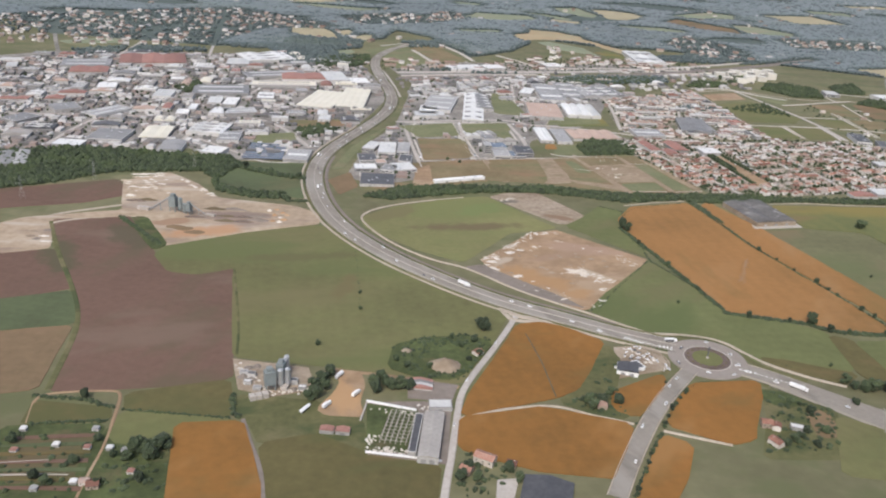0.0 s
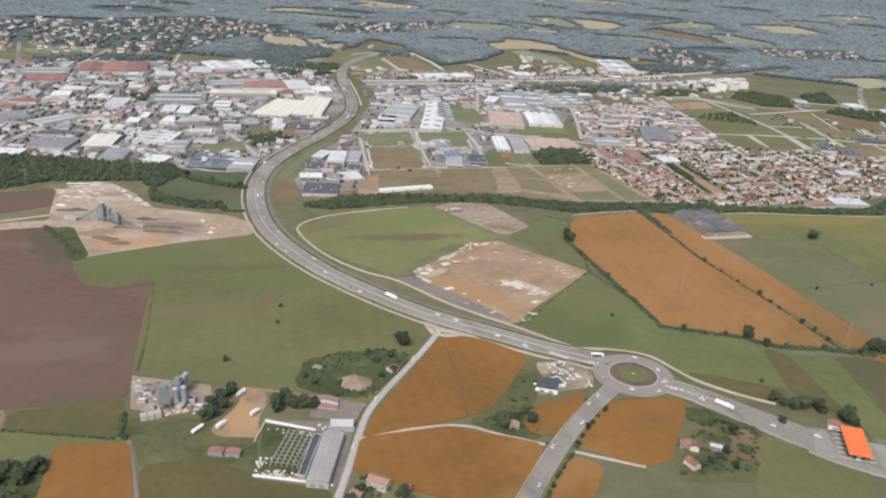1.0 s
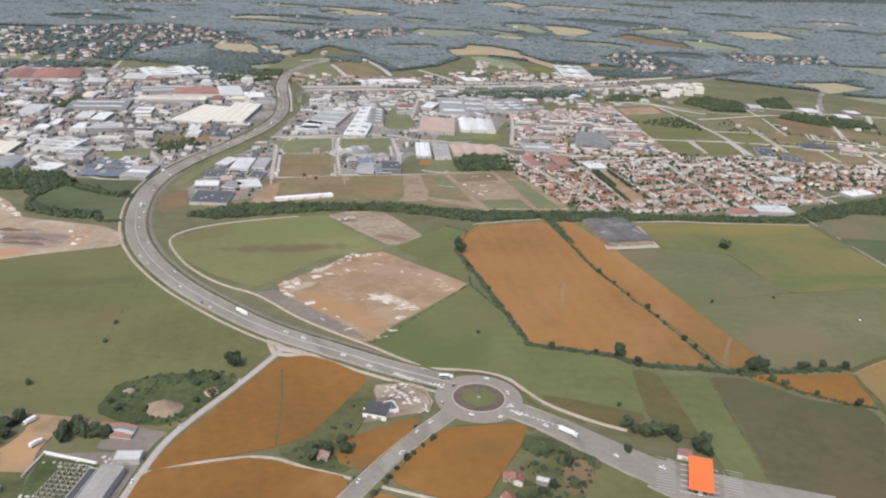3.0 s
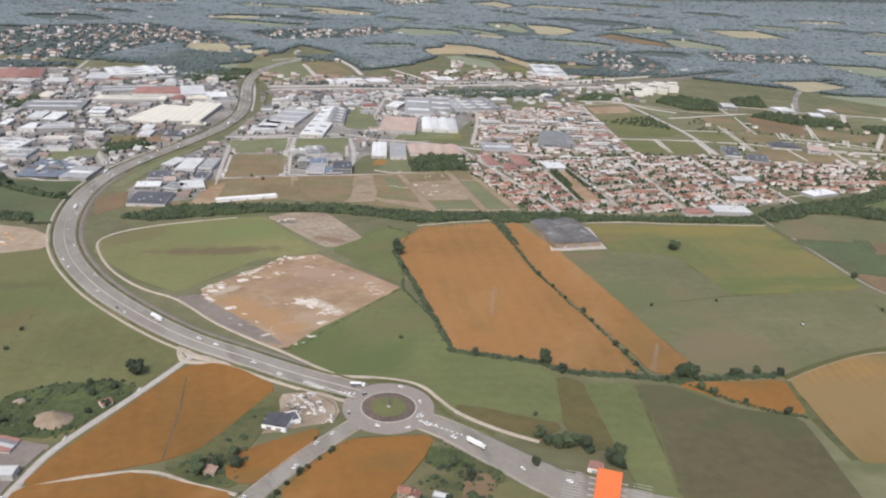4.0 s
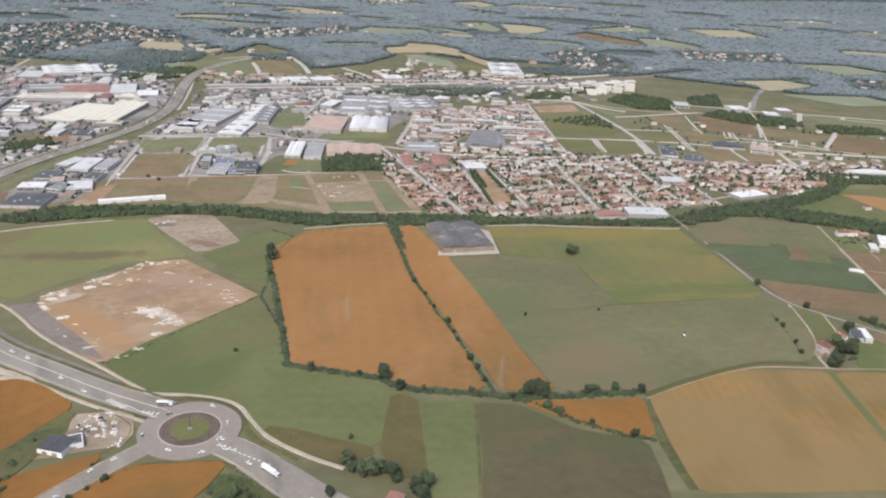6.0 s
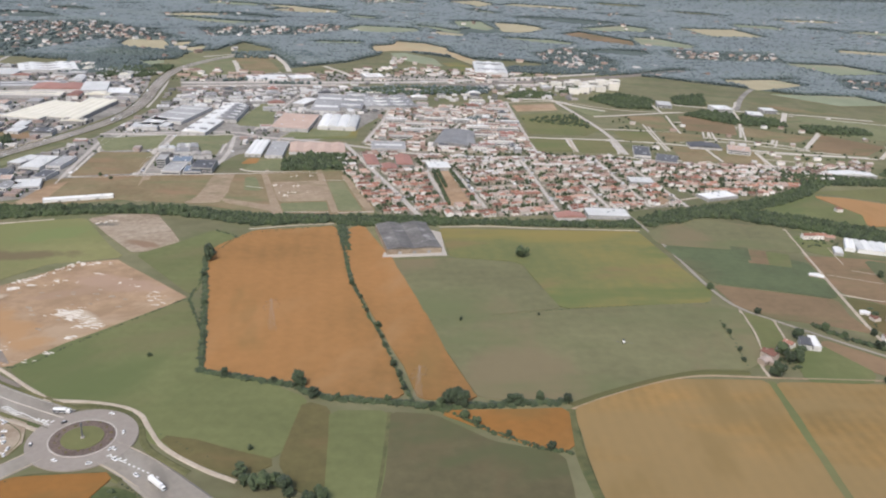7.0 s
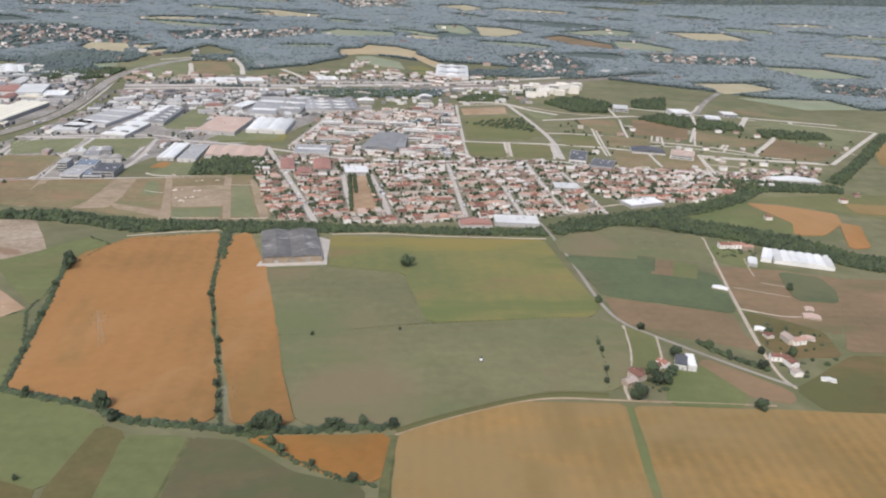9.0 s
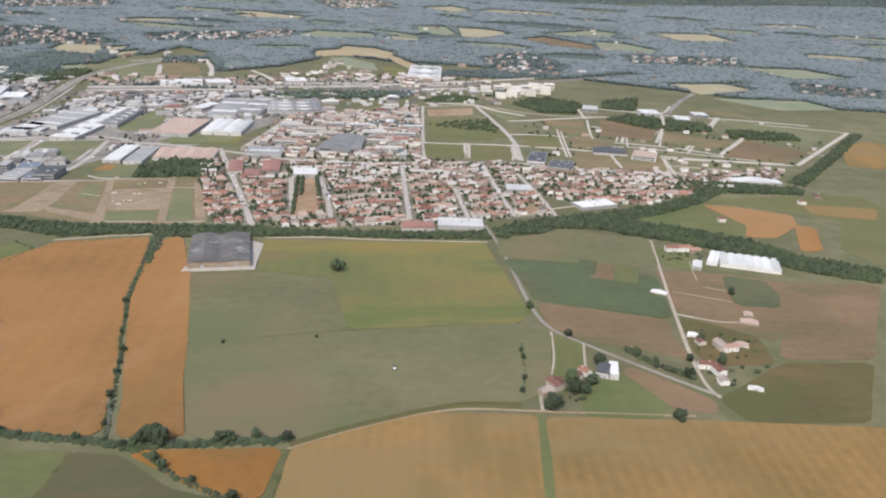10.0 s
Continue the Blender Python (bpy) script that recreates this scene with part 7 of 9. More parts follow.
town_hall_or_block([(595.1, 970.7), (610.3, 971.6), (600.5, 987.8)], 3.4, "white", "flat", 0, 1, "white block")
town_hall_or_block([(491.3, 772.7), (510, 767.1), (495.7, 793.6)], 3.4, "pink", "flat", 0, 1, "apartment block with pale walls")
town_hall_or_block([(462, 783.8), (490.1, 781.9), (466.4, 801.2)], 2.04, "dark", "gable", 0, 1, "low dark-roofed terrace")
town_hall_or_block([(554, 710.2), (592.7, 711.3), (558.3, 720.6)], 2.04, "white", "gable", 0, 1, "long white sheds")
town_hall_or_block([(431.1, 624), (455.8, 635.7), (437.8, 641.6)], 2.04, "white", "flat", 0, 1, "white sports pavilion")
town_hall_or_block([(383.6, 658.9), (401.4, 659.4), (386.6, 672.4)], 2.04, "white", "flat", 0, 1, "white flat-roofed school")
town_hall_or_block([(402.8, 738.6), (415.1, 728.7), (408.3, 772)], 3.06, "dark", "flat", 0, 1, "grey apartment block")
town_hall_or_block([(416.7, 723.8), (433.5, 718.7), (420.9, 747.9)], 3.06, "dark", "flat", 0, 1, "grey apartment block")

hall([(0.5, 551.5), (37.5, 567.5), (-1.6, 556)], 1.7, "white", "flat", "long narrow white shed above the tree belt", doors=3, wall_material=WHITE)
# the blue office campus
hall([(48.3, 624.1), (61.3, 624.9), (46.4, 649)], 2.6, "grey", "flat", "blue-grey glazed office wing", "office_building", "building", glazed=True, doors=0)
hall([(62.6, 626.5), (74.6, 628.6), (61.1, 643.4)], 2.2, "blue", "flat", "blue-grey panelled office wing", "office_building", "building", glazed=True, doors=0)
hall([(47.6, 647.7), (61.1, 650.2), (45.9, 664.1)], 3.0, "blue", "flat", "blue-grey glazed office wing", "office_building", "building", glazed=True, doors=0)
hall([(66.7, 631.2), (81.2, 633.8), (64.8, 653.4)], 4.08, "dark", "flat", "blue-grey glazed office wing", "office_building", "building", glazed=True, doors=0)
hall([(40.3, 638.7), (46.4, 639.8), (38.8, 651.7)], 6.8, "grey", "flat", "pale flat-roofed office tower", "office_building", "building", glazed=True, doors=0)
# white housing blocks by the far trunk road
rng = random.Random(8)
for k in range(16):
    x, y = [(382.2, 1040)][0]
    x2, y2 = [(452.2, 1083.9)][0]
    s = (k % 8) / 7
    px, py = x + (x2 - x) * s + rng.uniform(-5, 5), y + (y2 - y) * s + (k // 8) * 34 + rng.uniform(-9, 9)
    hall([(px - 6, py - 5), (px + 6, py - 5), (px - 6, py + 5)], rng.uniform(5, 8), "render", "flat", "white housing block beyond the town", "apartment_block", "building", "white housing blocks", doors=0, wall_material=RENDERED, glazed=k % 3 == 0)


def fill_halls(poly, line, count, seed, sizes=((9, 26), (7, 15)), heights=(2.0, 3.6), roofs="white white grey grey grey fibre fibre fibre cream dark red pink"):
    """Further halls on the free ground of an estate, set square to its streets."""
    rng = random.Random(seed)
    xs, ys = [p[0] for p in poly], [p[1] for p in poly]
    (x1, y1), (x2, y2) = line
    turn = math.atan2(y2 - y1, x2 - x1)
    made = tries = 0
    while made < count and tries < count * 60:
        tries += 1
        x, y = rng.uniform(min(xs), max(xs)), rng.uniform(min(ys), max(ys))
        L, D = rng.uniform(*sizes[0]), rng.uniform(*sizes[1])
        if rng.random() < .3:
            L, D = D, L
        r = .4 * math.hypot(L, D)
        if near_roads([x], [y], min(L, D) * .5)[0] or not inside([x], [y], poly)[0] or not free(x, y, r) or on_lot(x, y):
            continue
        u, v = Vector((math.cos(turn), math.sin(turn))), Vector((-math.sin(turn), math.cos(turn)))
        p = Vector((x, y))
        a = p - u * L / 2 - v * D / 2
        roof = rng.choice(roofs.split())
        hall([a, a + u * L, a + v * D], rng.uniform(*heights), roof, rng.choice(("flat", "flat", "gable", "vault")), group="halls of the industrial estate", strips=rng.choice((0, 0, 2, 3)), bays=rng.choice((1, 1, 2)), doors=rng.choice((0, 1, 2)))
        made += 1


def on_lot(x, y):
    return any(a < x < b and c < y < d and inside([x], [y], f)[0] for f, a, b, c, d in LOT_BOXES)


LOTS = [f for f in FIELDS if 2 < len(f) < 9 and min(p[1] for p in f) > 480]
LOT_BOXES = [(f, min(p[0] for p in f), max(p[0] for p in f), min(p[1] for p in f), max(p[1] for p in f)) for f in LOTS]
ESTATE_W = [(-475, 590.3), (-556.6, 764.8), (-468.8, 993.5), (-273, 1039.1), (-193.1, 1080.3), (-96, 1008), (-75.7, 932), (-56.5, 842.7), (-66.4, 749.9), (-84.2, 672), (-101.8, 611.8), (-147.8, 587.3), (-197.6, 609.7), (-220.6, 598.6), (-276.9, 597.4), (-318.1, 558.4), (-375.4, 520.1)]
fill_halls(ESTATE_W, [(-383, 687.2), (-265.6, 703.8)], 120, 21)
ESTATE_C = [(-53.4, 552.3), (-54.9, 644.8), (-34.8, 712.8), (-29.1, 835.6), (-26.4, 939.2), (17.3, 984.3), (123.3, 996.7), (202.6, 948.5), (172.5, 872.3), (106.6, 790), (79.6, 686.6), (-3.9, 558)]
fill_halls(ESTATE_C, [(-38.4, 731.4), (70.4, 765)], 45, 22, ((7, 18), (6, 12)))
fill_halls([(68.7, 1006.2), (138.9, 1060.6), (260.8, 1086.8), (377.8, 1146.4), (362.2, 984.5), (310.6, 953.9), (165.6, 946), (87.7, 914.4)], [(24.7, 977.5), (127.3, 1001.4)], 16, 23, ((8, 18), (6, 11)))
fill_halls(TOWN_N, [(223.3, 715), (283.8, 718.8)], 26, 24, ((6, 14), (5, 9)), (2.5, 4.5), "white grey red red tile tile dark pink")


def fill_town(poly, line, du, dv, limit, seed, chance=.93, shrink=1.0):
    """Houses in rows along the streets, as things up to the limit; the rest is given back as places."""
    rng = random.Random(seed)
    (x1, y1), (x2, y2) = line
    turn = math.atan2(y2 - y1, x2 - x1)
    u, v = Vector((math.cos(turn), math.sin(turn))), Vector((-math.sin(turn), math.cos(turn)))
    cx, cy = sum(p[0] for p in poly) / len(poly), sum(p[1] for p in poly) / len(poly)
    places = []
    for j in range(-60, 60):
        for i in range(-70, 70):
            p = Vector((cx, cy)) + u * (i * du + rng.uniform(-1.2, 1.2)) + v * (j * dv + (dv * .18 if j % 2 else -.18 * dv) + rng.uniform(-.8, .8))
            if rng.random() < chance:
                places.append((p.y, p.x))
    keep = inside([p[1] for p in places], [p[0] for p in places], poly)
    places = sorted(p for p, k in zip(places, keep) if k)
    rest = []
    for y, x in places:
        if near_roads([x], [y], 1.4)[0] or not free(x, y, 1.6) or on_lot(x, y):
            continue
        t = turn + rng.choice((0, 0, 0, math.pi / 2, math.pi)) + rng.uniform(-.06, .06)
        if limit > 0:
            limit -= 1
            house(x, y, math.degrees(t), rng.choice((0, 0, 1, 1, 2, 3, 4, 5)), scale=rng.uniform(.85, 1.08) * shrink)
        else:
            rest.append((x, y, 0, rng.uniform(3.6, 6.2), rng.uniform(3.2, 4.2), rng.uniform(2.6, 3.4), t))
            occupy(x, y, 2.0)
    return rest


rest = fill_town(TOWN, [(268.4, 631.1), (309.3, 645.2)], 5.3, 8.8, 235, 31, shrink=.82)
rest += fill_town(TOWN_E, [(441.8, 728.5), (504.8, 734.2)], 6.0, 9.2, 70, 32, .85, shrink=.82)
rest += fill_town(TOWN_N, [(223.3, 715), (283.8, 718.8)], 5.6, 8.2, 0, 33, .92)
rest += fill_town([(413.8, 911.9), (706.6, 891.1), (610.6, 744.8), (397.3, 723)], [(452.5, 798.4), (510.9, 798.7)], 17, 19, 0, 34, .5)
rest += fill_town([(435.9, 725.6), (523.6, 747.6), (610.4, 759.0), (602.8, 732.2), (514.3, 709.5), (430.6, 682.2)], [(452.5, 798.4), (510.9, 798.7)], 8, 9, 0, 35, .7)
rest += fill_town([(494.8, 808.6), (525.5, 815.1), (516.9, 777.3), (490.2, 771.9)], [(452.5, 798.4), (510.9, 798.7)], 9, 9, 0, 36, .75)
far_houses(rest, "pale rendered houses of the town's northern quarters")
rng = np.random.RandomState(40)
vill = []
for k, poly in enumerate(VILLAGES):
    px, py = spread(poly, 18 if k else 17, rng, .6)
    keep = (rng.rand(len(px)) < .66) & ~near_roads(px, py, 2)
    for x, y in zip(px[keep], py[keep]):
        vill.append((x, y, 0, rng.uniform(5, 9), rng.uniform(4.5, 6.5), rng.uniform(3.6, 5.0), rng.uniform(0, 6.28)))
# smaller roofs that fill the estate between the halls
rs = np.random.RandomState(3)
BV = [(-.5, -.5, -.1), (.5, -.5, -.1), (.5, .5, -.1), (-.5, .5, -.1), (-.5, -.5, 1), (.5, -.5, 1), (.5, .5, 1), (-.5, .5, 1)]
BF = [(0, 1, 5, 4), (1, 2, 6, 5), (2, 3, 7, 6), (3, 0, 4, 7), (4, 5, 6, 7)]
SHED_F = mat("roofs of the small sheds", [(.14, .135, .13), (.22, .205, .19), (.3, .22, .185), (.36, .345, .325), (.54, .52, .495)], .1, .7, .2, .3, rnd="island", c=.8, rough=.65)
rows = []
for poly, step in ((ESTATE_W, 8.5), (ESTATE_C, 8.5), ([(-90, 921.6), (377.8, 1146.4), (447.6, 1124.1), (386.1, 974.5), (166.7, 936.5), (-7.8, 852.5)], 13)):
    qx, qy = spread(poly, step, rs, .5)
    for x, y in zip(qx, qy):
        if not near_roads([x], [y], 2)[0] and free(x, y, 1.5) and not on_lot(x, y):
            rows.append((x, y, 0, rs.uniform(3, 9), rs.uniform(3, 6), rs.uniform(1.4, 2.8), .03 + rs.choice((0, 1.57))))
            occupy(x, y, 2.5)
many("small_sheds", BV, BF, rows, SHED_F, "small sheds and workshops crowded between the halls", "sheds")
edge_strip = [(-116.4, 1036), (-69.8, 1098), (45, 1055.5), (127.7, 1148.1), (275, 1179.2), (395.1, 1170.8), (373.4, 1101), (153.8, 1048.8), (-52.2, 983.6)]
px, py = spread(edge_strip, 15, rng, .5)
for x, y in zip(px, py):
    if rng.rand() < .55 and not near_roads([x], [y], 1)[0]:
        vill.append((x, y, 0, rng.uniform(5, 14), rng.uniform(4.5, 7), rng.uniform(2.6, 4.0), rng.uniform(-.1, .1)))
px, py = spread([(-900, 1150), (1600, 1150), (2400, 2600), (-1100, 2300)], 62, rng, .5)
keep = (rng.rand(len(px)) < .4) & (np.array([noise.noise(Vector((x / 260, y / 260, 9))) for x, y in zip(px, py)]) > -.05)
for x, y in zip(px[keep], py[keep]):
    vill.append((x, y, 0, rng.uniform(6, 11), rng.uniform(5, 7), rng.uniform(4, 6), rng.uniform(0, 6.28)))
far_houses(vill, "scattered pale houses of the far villages")

# garden trees of the town and street trees of the estates, too many to count
rng = np.random.RandomState(44)
rows = []
for poly, step in ((TOWN, 4.3), (TOWN_E, 4.2), (TOWN_N, 5.6), (ESTATE_W, 9), (ESTATE_C, 8), (edge_strip, 8), ([(413.8, 911.9), (706.6, 891.1), (610.6, 744.8), (397.3, 723)], 14)):
    px, py = spread(poly, step, rng, .6)
    ok = ~near_roads(px, py, .4) & np.array([free(x, y, -.9) and not on_lot(x, y) for x, y in zip(px, py)], bool)
    rows.append(crowns(px[ok], py[ok], rng, (1.2, 2.9), (1.0, 2.6), 0))
line = [([(237.1, 668.9), (243.5, 626.6), (249.4, 587.5)], 1), ([(249.7, 671.4), (258.8, 629.4), (267.8, 590.6)], 1), ([(240.7, 666.6), (247.1, 627.2)], 1)]
for pts, _ in line:
    for p, q in zip(pts, pts[1:]):
        for s in np.arange(0, 1, .09):
            rows.append(np.array([[p[0] + (q[0] - p[0]) * s, p[1] + (q[1] - p[1]) * s, 0, 2.4, 2.4, 3.0, s * 9]]))
many("garden_trees", *NEAR_CLUMP, np.concatenate(rows), LEAF, "small dark garden and street trees of the town", "trees")


# the patterns that the copies were made from are not part of the place
def drop_patterns(things):
    for thing in things:
        for ob in (*thing.children_recursive, thing):
            bpy.data.objects.remove(ob)

# ---- barn, farms and greenhouses east of the wheat ----
hall([(216.1, 493.2), (245.8, 500.7), (205.4, 532.9)], 3.5, "barn", "gable", "weathered grey barn with two corrugated roofs", "barn", "barn", doors=3, bays=2, strips=0, wall_material=RUBBLE)
field([(214.1, 489.4), (248.7, 497.4), (245, 533.9), (237.3, 537.4), (214.4, 495.6)], CONCRETE, "pale concrete apron of the barn", .3, 0, "plot")
for pts, what in (([(481.7, 461.5), (489.6, 459.5), (483.3, 466)], "long low pale shed of the market garden"), ([(486.6, 471.5), (490.6, 470.7), (487.6, 474.2)], "small pale shed of the market garden"), ([(453.1, 445.7), (457.6, 444), (454.2, 448.7)], "low white tunnel beside the track"),
                  ([(472.3, 438.5), (477.6, 437), (473.8, 441.4)], "long white-walled shed in the hamlet"),
                  ([(465.6, 401.5), (471.2, 399.9), (466.3, 403)], "narrow white tunnel in the gardens"), ([(447.1, 492.7), (454.2, 489.4), (448.4, 495.8)], "narrow white tunnel beside the crop")):
    hall(pts, 1.0, "white" if "white tunnel" in what else "pink", "gable", what, "shed", "shed", doors=1, wall_material=PLASTER)
hall([(487.2, 537.2), (493.1, 536.4), (494.1, 554.3)], 2.0, "white", "vault", "white film greenhouse with two vaulted bays", "greenhouse", "greenhouse", doors=0, bays=2, wall_material=WHITE)
hall([(493.9, 534.8), (524.8, 527.5), (500.3, 551.6)], 2.0, "white", "vault", "white film greenhouse with seven vaulted bays", "greenhouse", "greenhouse", doors=0, bays=7, wall_material=WHITE)
hall([(406.7, 404.9), (411.6, 403.6), (408.9, 412.7)], 2.6, "dark", "gable", "dark-roofed cattle barn at the farm", "barn", "barn", doors=2)
hall([(412.1, 403.5), (415.5, 402.5), (413.5, 414.6)], 2.4, "white", "flat", "white-roofed lean-to barn at the farm", "barn", "barn", doors=0)
hall([(477, 528.1), (481.9, 527.2), (479.9, 537.9)], 2.0, "white", "gable", "small white shed beside the farmhouse", "shed", "shed", doors=1)
for pts, turn, kind, what in (
    ([(472.6, 556.2), (480.6, 557.6), (485.6, 555.6)], 4, 4, "farmhouse with orange clay tiled roof"), ([(385.7, 390.3), (390, 395.9)], 40, 2, "stone farmhouse with tiled roof"),
    ([(398.9, 404.1), (403, 407.7)], 40, 0, "low farm building with tiled roof"), 
    ([(465.1, 436.3), (468.7, 434.6), (453.6, 418.1), (457.6, 413.8)], 8, 4, "long low farmhouse with orange tiled roof in the hamlet"),
    ([(457.2, 405.9), (457.5, 439.7)], 12, 5, "small pale house in the hamlet"),
    ([(519, 616.5), (606.3, 682.3), (589.2, 665.6)], 10, 3, "pale house beyond the wood"),
    ([(21.3, 230.3)], -15, 4, "house with red clay tiled roof beside the country road"), ([(14.4, 224.4), (30.9, 228.8)], -15, 5, "small outbuilding with pale walls"),
    ([(71.1, 269)], -10, 5, "small tan cottage in the overgrown corner"),
    ([(135.9, 261.4), (139.3, 259.6)], -10, 1, "pale garden house near the roundabout"), ([(135.2, 249.1)], 30, 0, "tan house with rough yard"),
    ([(-110.6, 207.9), (-114, 209.3)], 15, 5, "small white-walled allotment house"), ([(21.7, 307.1)], 40, 5, "small grey shed by the road"),
):
    for x, y in pts:
        vary = random.Random(int(x * 3 + y))
        house(x, y, turn + vary.choice((0, 0, 90)) + vary.uniform(-12, 12), kind, what, vary.uniform(.7, .95))
hall([(82.4, 295.8), (91.5, 293.8), (85.9, 302.9)], 2.2, "dark", "gable", "white house with dark grey roof near the roundabout", "house", "house", doors=2, wall_material=WHITEPAINT)
hall([(90.3, 297.2), (96, 300.1), (90.9, 304.5)], 1.8, "dark", "flat", "white annexe with dark flat roof", "house", "house", doors=1, wall_material=WHITEPAINT)
hall([(31.9, 208.7), (48.9, 204.8), (36.6, 220.8)], 2.4, "dark", "gable", "long dark-roofed farm shed", "shed", "shed", doors=2, strips=0)
field([(25.2, 220.6), (33.3, 221.7), (29, 204.9), (23.3, 204.5)], CONCRETE, "pale concrete yard", .2, 0, "plot")
hall([(144.8, 259.3), (150.2, 257.7), (146.2, 262)], 1.5, "white", "flat", "low white garden shed", "shed", "shed", doors=1)
for pts in ([(-40.4, 242.8), (-35, 242.5), (-40.5, 245.6)], [(-34.4, 242.5), (-29.1, 242.2), (-34.5, 245.4)]):
    hall(pts, 1.8, "red", "gable", "low red-roofed shed in the pasture", "shed", "shed", doors=1)
hall([(-3.3, 227.9), (4.4, 227.2), (-1.1, 256.3)], 3.0, "fibre", "gable", "long grey-roofed warehouse beside the country road", doors=2, strips=0)
hall([(-6.7, 230.8), (-3.8, 230.4), (-4.6, 255.1)], 2.6, "dark", "flat", "dark narrow lean-to of the warehouse", "shed", "shed", doors=0)
for k in range(4):
    a = [(-8.8, 275.7), (1.7, 274.8)]
    y0 = k * 1.9
    hall([(a[0][0], a[0][1] + y0), (a[1][0], a[1][1] + y0), (a[0][0], a[0][1] + y0 + 1.5)], 1.1, ("red", "white", "grey", "red")[k], "gable", "narrow shed in the row by the lane", "shed", "shed", "row of narrow sheds", doors=1)
hall([(0.7, 260.3), (9.6, 261), (1.7, 266)], 2.0, "white", "flat", "low white flat-roofed workshop", "shed", "shed", doors=1)


def frame_hall(corners, high, nx, ny):
    """The bare white frame of an unfinished hall."""
    a, b, c = [Vector(p) for p in corners]
    u, v = b - a, c - a
    thing = base("steel_frame", a.x, a.y, 0, 0, "pale steel frame of an unfinished hall in the yard", "frame")
    for i in range(nx + 1):
        for j in range(ny + 1):
            p = u * i / nx + v * j / ny
            bm = bmesh.new()
            box(bm, p.x, p.y, 0, .2, .2, high)
            part("post", bm, CONCRETE, thing)
    for i in range(nx + 1):
        bm = bmesh.new()
        p, q = u * i / nx, u * i / nx + v
        tube(bm, (p.x, p.y, high), (q.x, q.y, high), .13, n=4)
        part("beam", bm, CONCRETE, thing)
    for j in range(ny + 1):
        bm = bmesh.new()
        p, q = v * j / ny, v * j / ny + u
        tube(bm, (p.x, p.y, high + .1), (q.x, q.y, high + .1), .11, n=4)
        part("beam", bm, CONCRETE, thing)


frame_hall([(-17.4, 238.6), (-7.7, 237.6), (-14.3, 258.1)], 1.8, 5, 9)


def yard_wall(line, high, thick, material, label):
    bm = bmesh.new()
    for (x1, y1), (x2, y2) in zip(line, line[1:]):
        m = Matrix.Translation(((x1 + x2) / 2, (y1 + y2) / 2, high / 2)) @ Matrix.Rotation(math.atan2(y2 - y1, x2 - x1), 4, "Z") @ Matrix.Diagonal((math.hypot(x2 - x1, y2 - y1) + thick, thick, high, 1))
        bmesh.ops.create_cube(bm, size=1, matrix=m)
    tagged(mesh_ob("yard_wall", bm, material), label, "wall")


yard_wall([(-24.3, 265.2), (-4.9, 260.5)], 1.0, .7, WHITEPAINT, "thick white wall of the storage yard")
yard_wall([(-21.9, 232.5), (-3.9, 230.5), (5.3, 229.2)], .9, .6, WHITEPAINT, "low white wall of the storage yard")
yard_wall([(-24.3, 265.2), (-25.8, 252.3)], .8, .6, CONCRETE, "pale concrete wall of the storage yard")
yard_wall([(82.7, 300.9), (89.4, 296.8), (93.3, 300.4)], 1.0, .5, WHITEPAINT, "white garden wall beside the house")
yard_wall([(-145, 211.3), (-129.6, 212.7)], .5, .5, CONCRETE, "pale low wall through the allotments")
yard_wall([(-146.4, 217.8), (-130.2, 220.5)], .4, .35, CONCRETE, "pale low wall through the allotments")
yard_wall([(-127.7, 212.8), (-121.3, 213.2)], .4, .35, CONCRETE, "pale low wall through the allotments")


# ---- mixing plant, gravel works, heaps ----
def heap(x, y, wide, deep, high, material, label, seed, name="stone_mound"):
    """A loose conical heap with an uneven foot."""
    bm = bmesh.new()
    n, m = 18, 6
    top = bm.verts.new((x, y, high))
    rows = []
    for j in range(1, m + 1):
        s = j / m
        row = []
        for i in range(n):
            a = 2 * math.pi * i / n
            k = s * (1 + .28 * noise.noise(Vector((math.cos(a) * 1.3, math.sin(a) * 1.3, seed))))
            z = high * max(0, 1 - s ** 1.15) + high * .12 * noise.noise(Vector((i * .7, j * .9, seed)))
            row.append(bm.verts.new((x + math.cos(a) * wide / 2 * k, y + math.sin(a) * deep / 2 * k, z if j < m else -.05)))
        rows.append(row)
    for i in range(n):
        bm.faces.new((top, rows[0][i], rows[0][(i + 1) % n]))
        for a, b in zip(rows, rows[1:]):
            bm.faces.new((a[i], b[i], b[(i + 1) % n], a[(i + 1) % n]))
    ob = mesh_ob(name, bm, material)
    ob.data.shade_smooth()
    return tagged(ob, label, "mound")


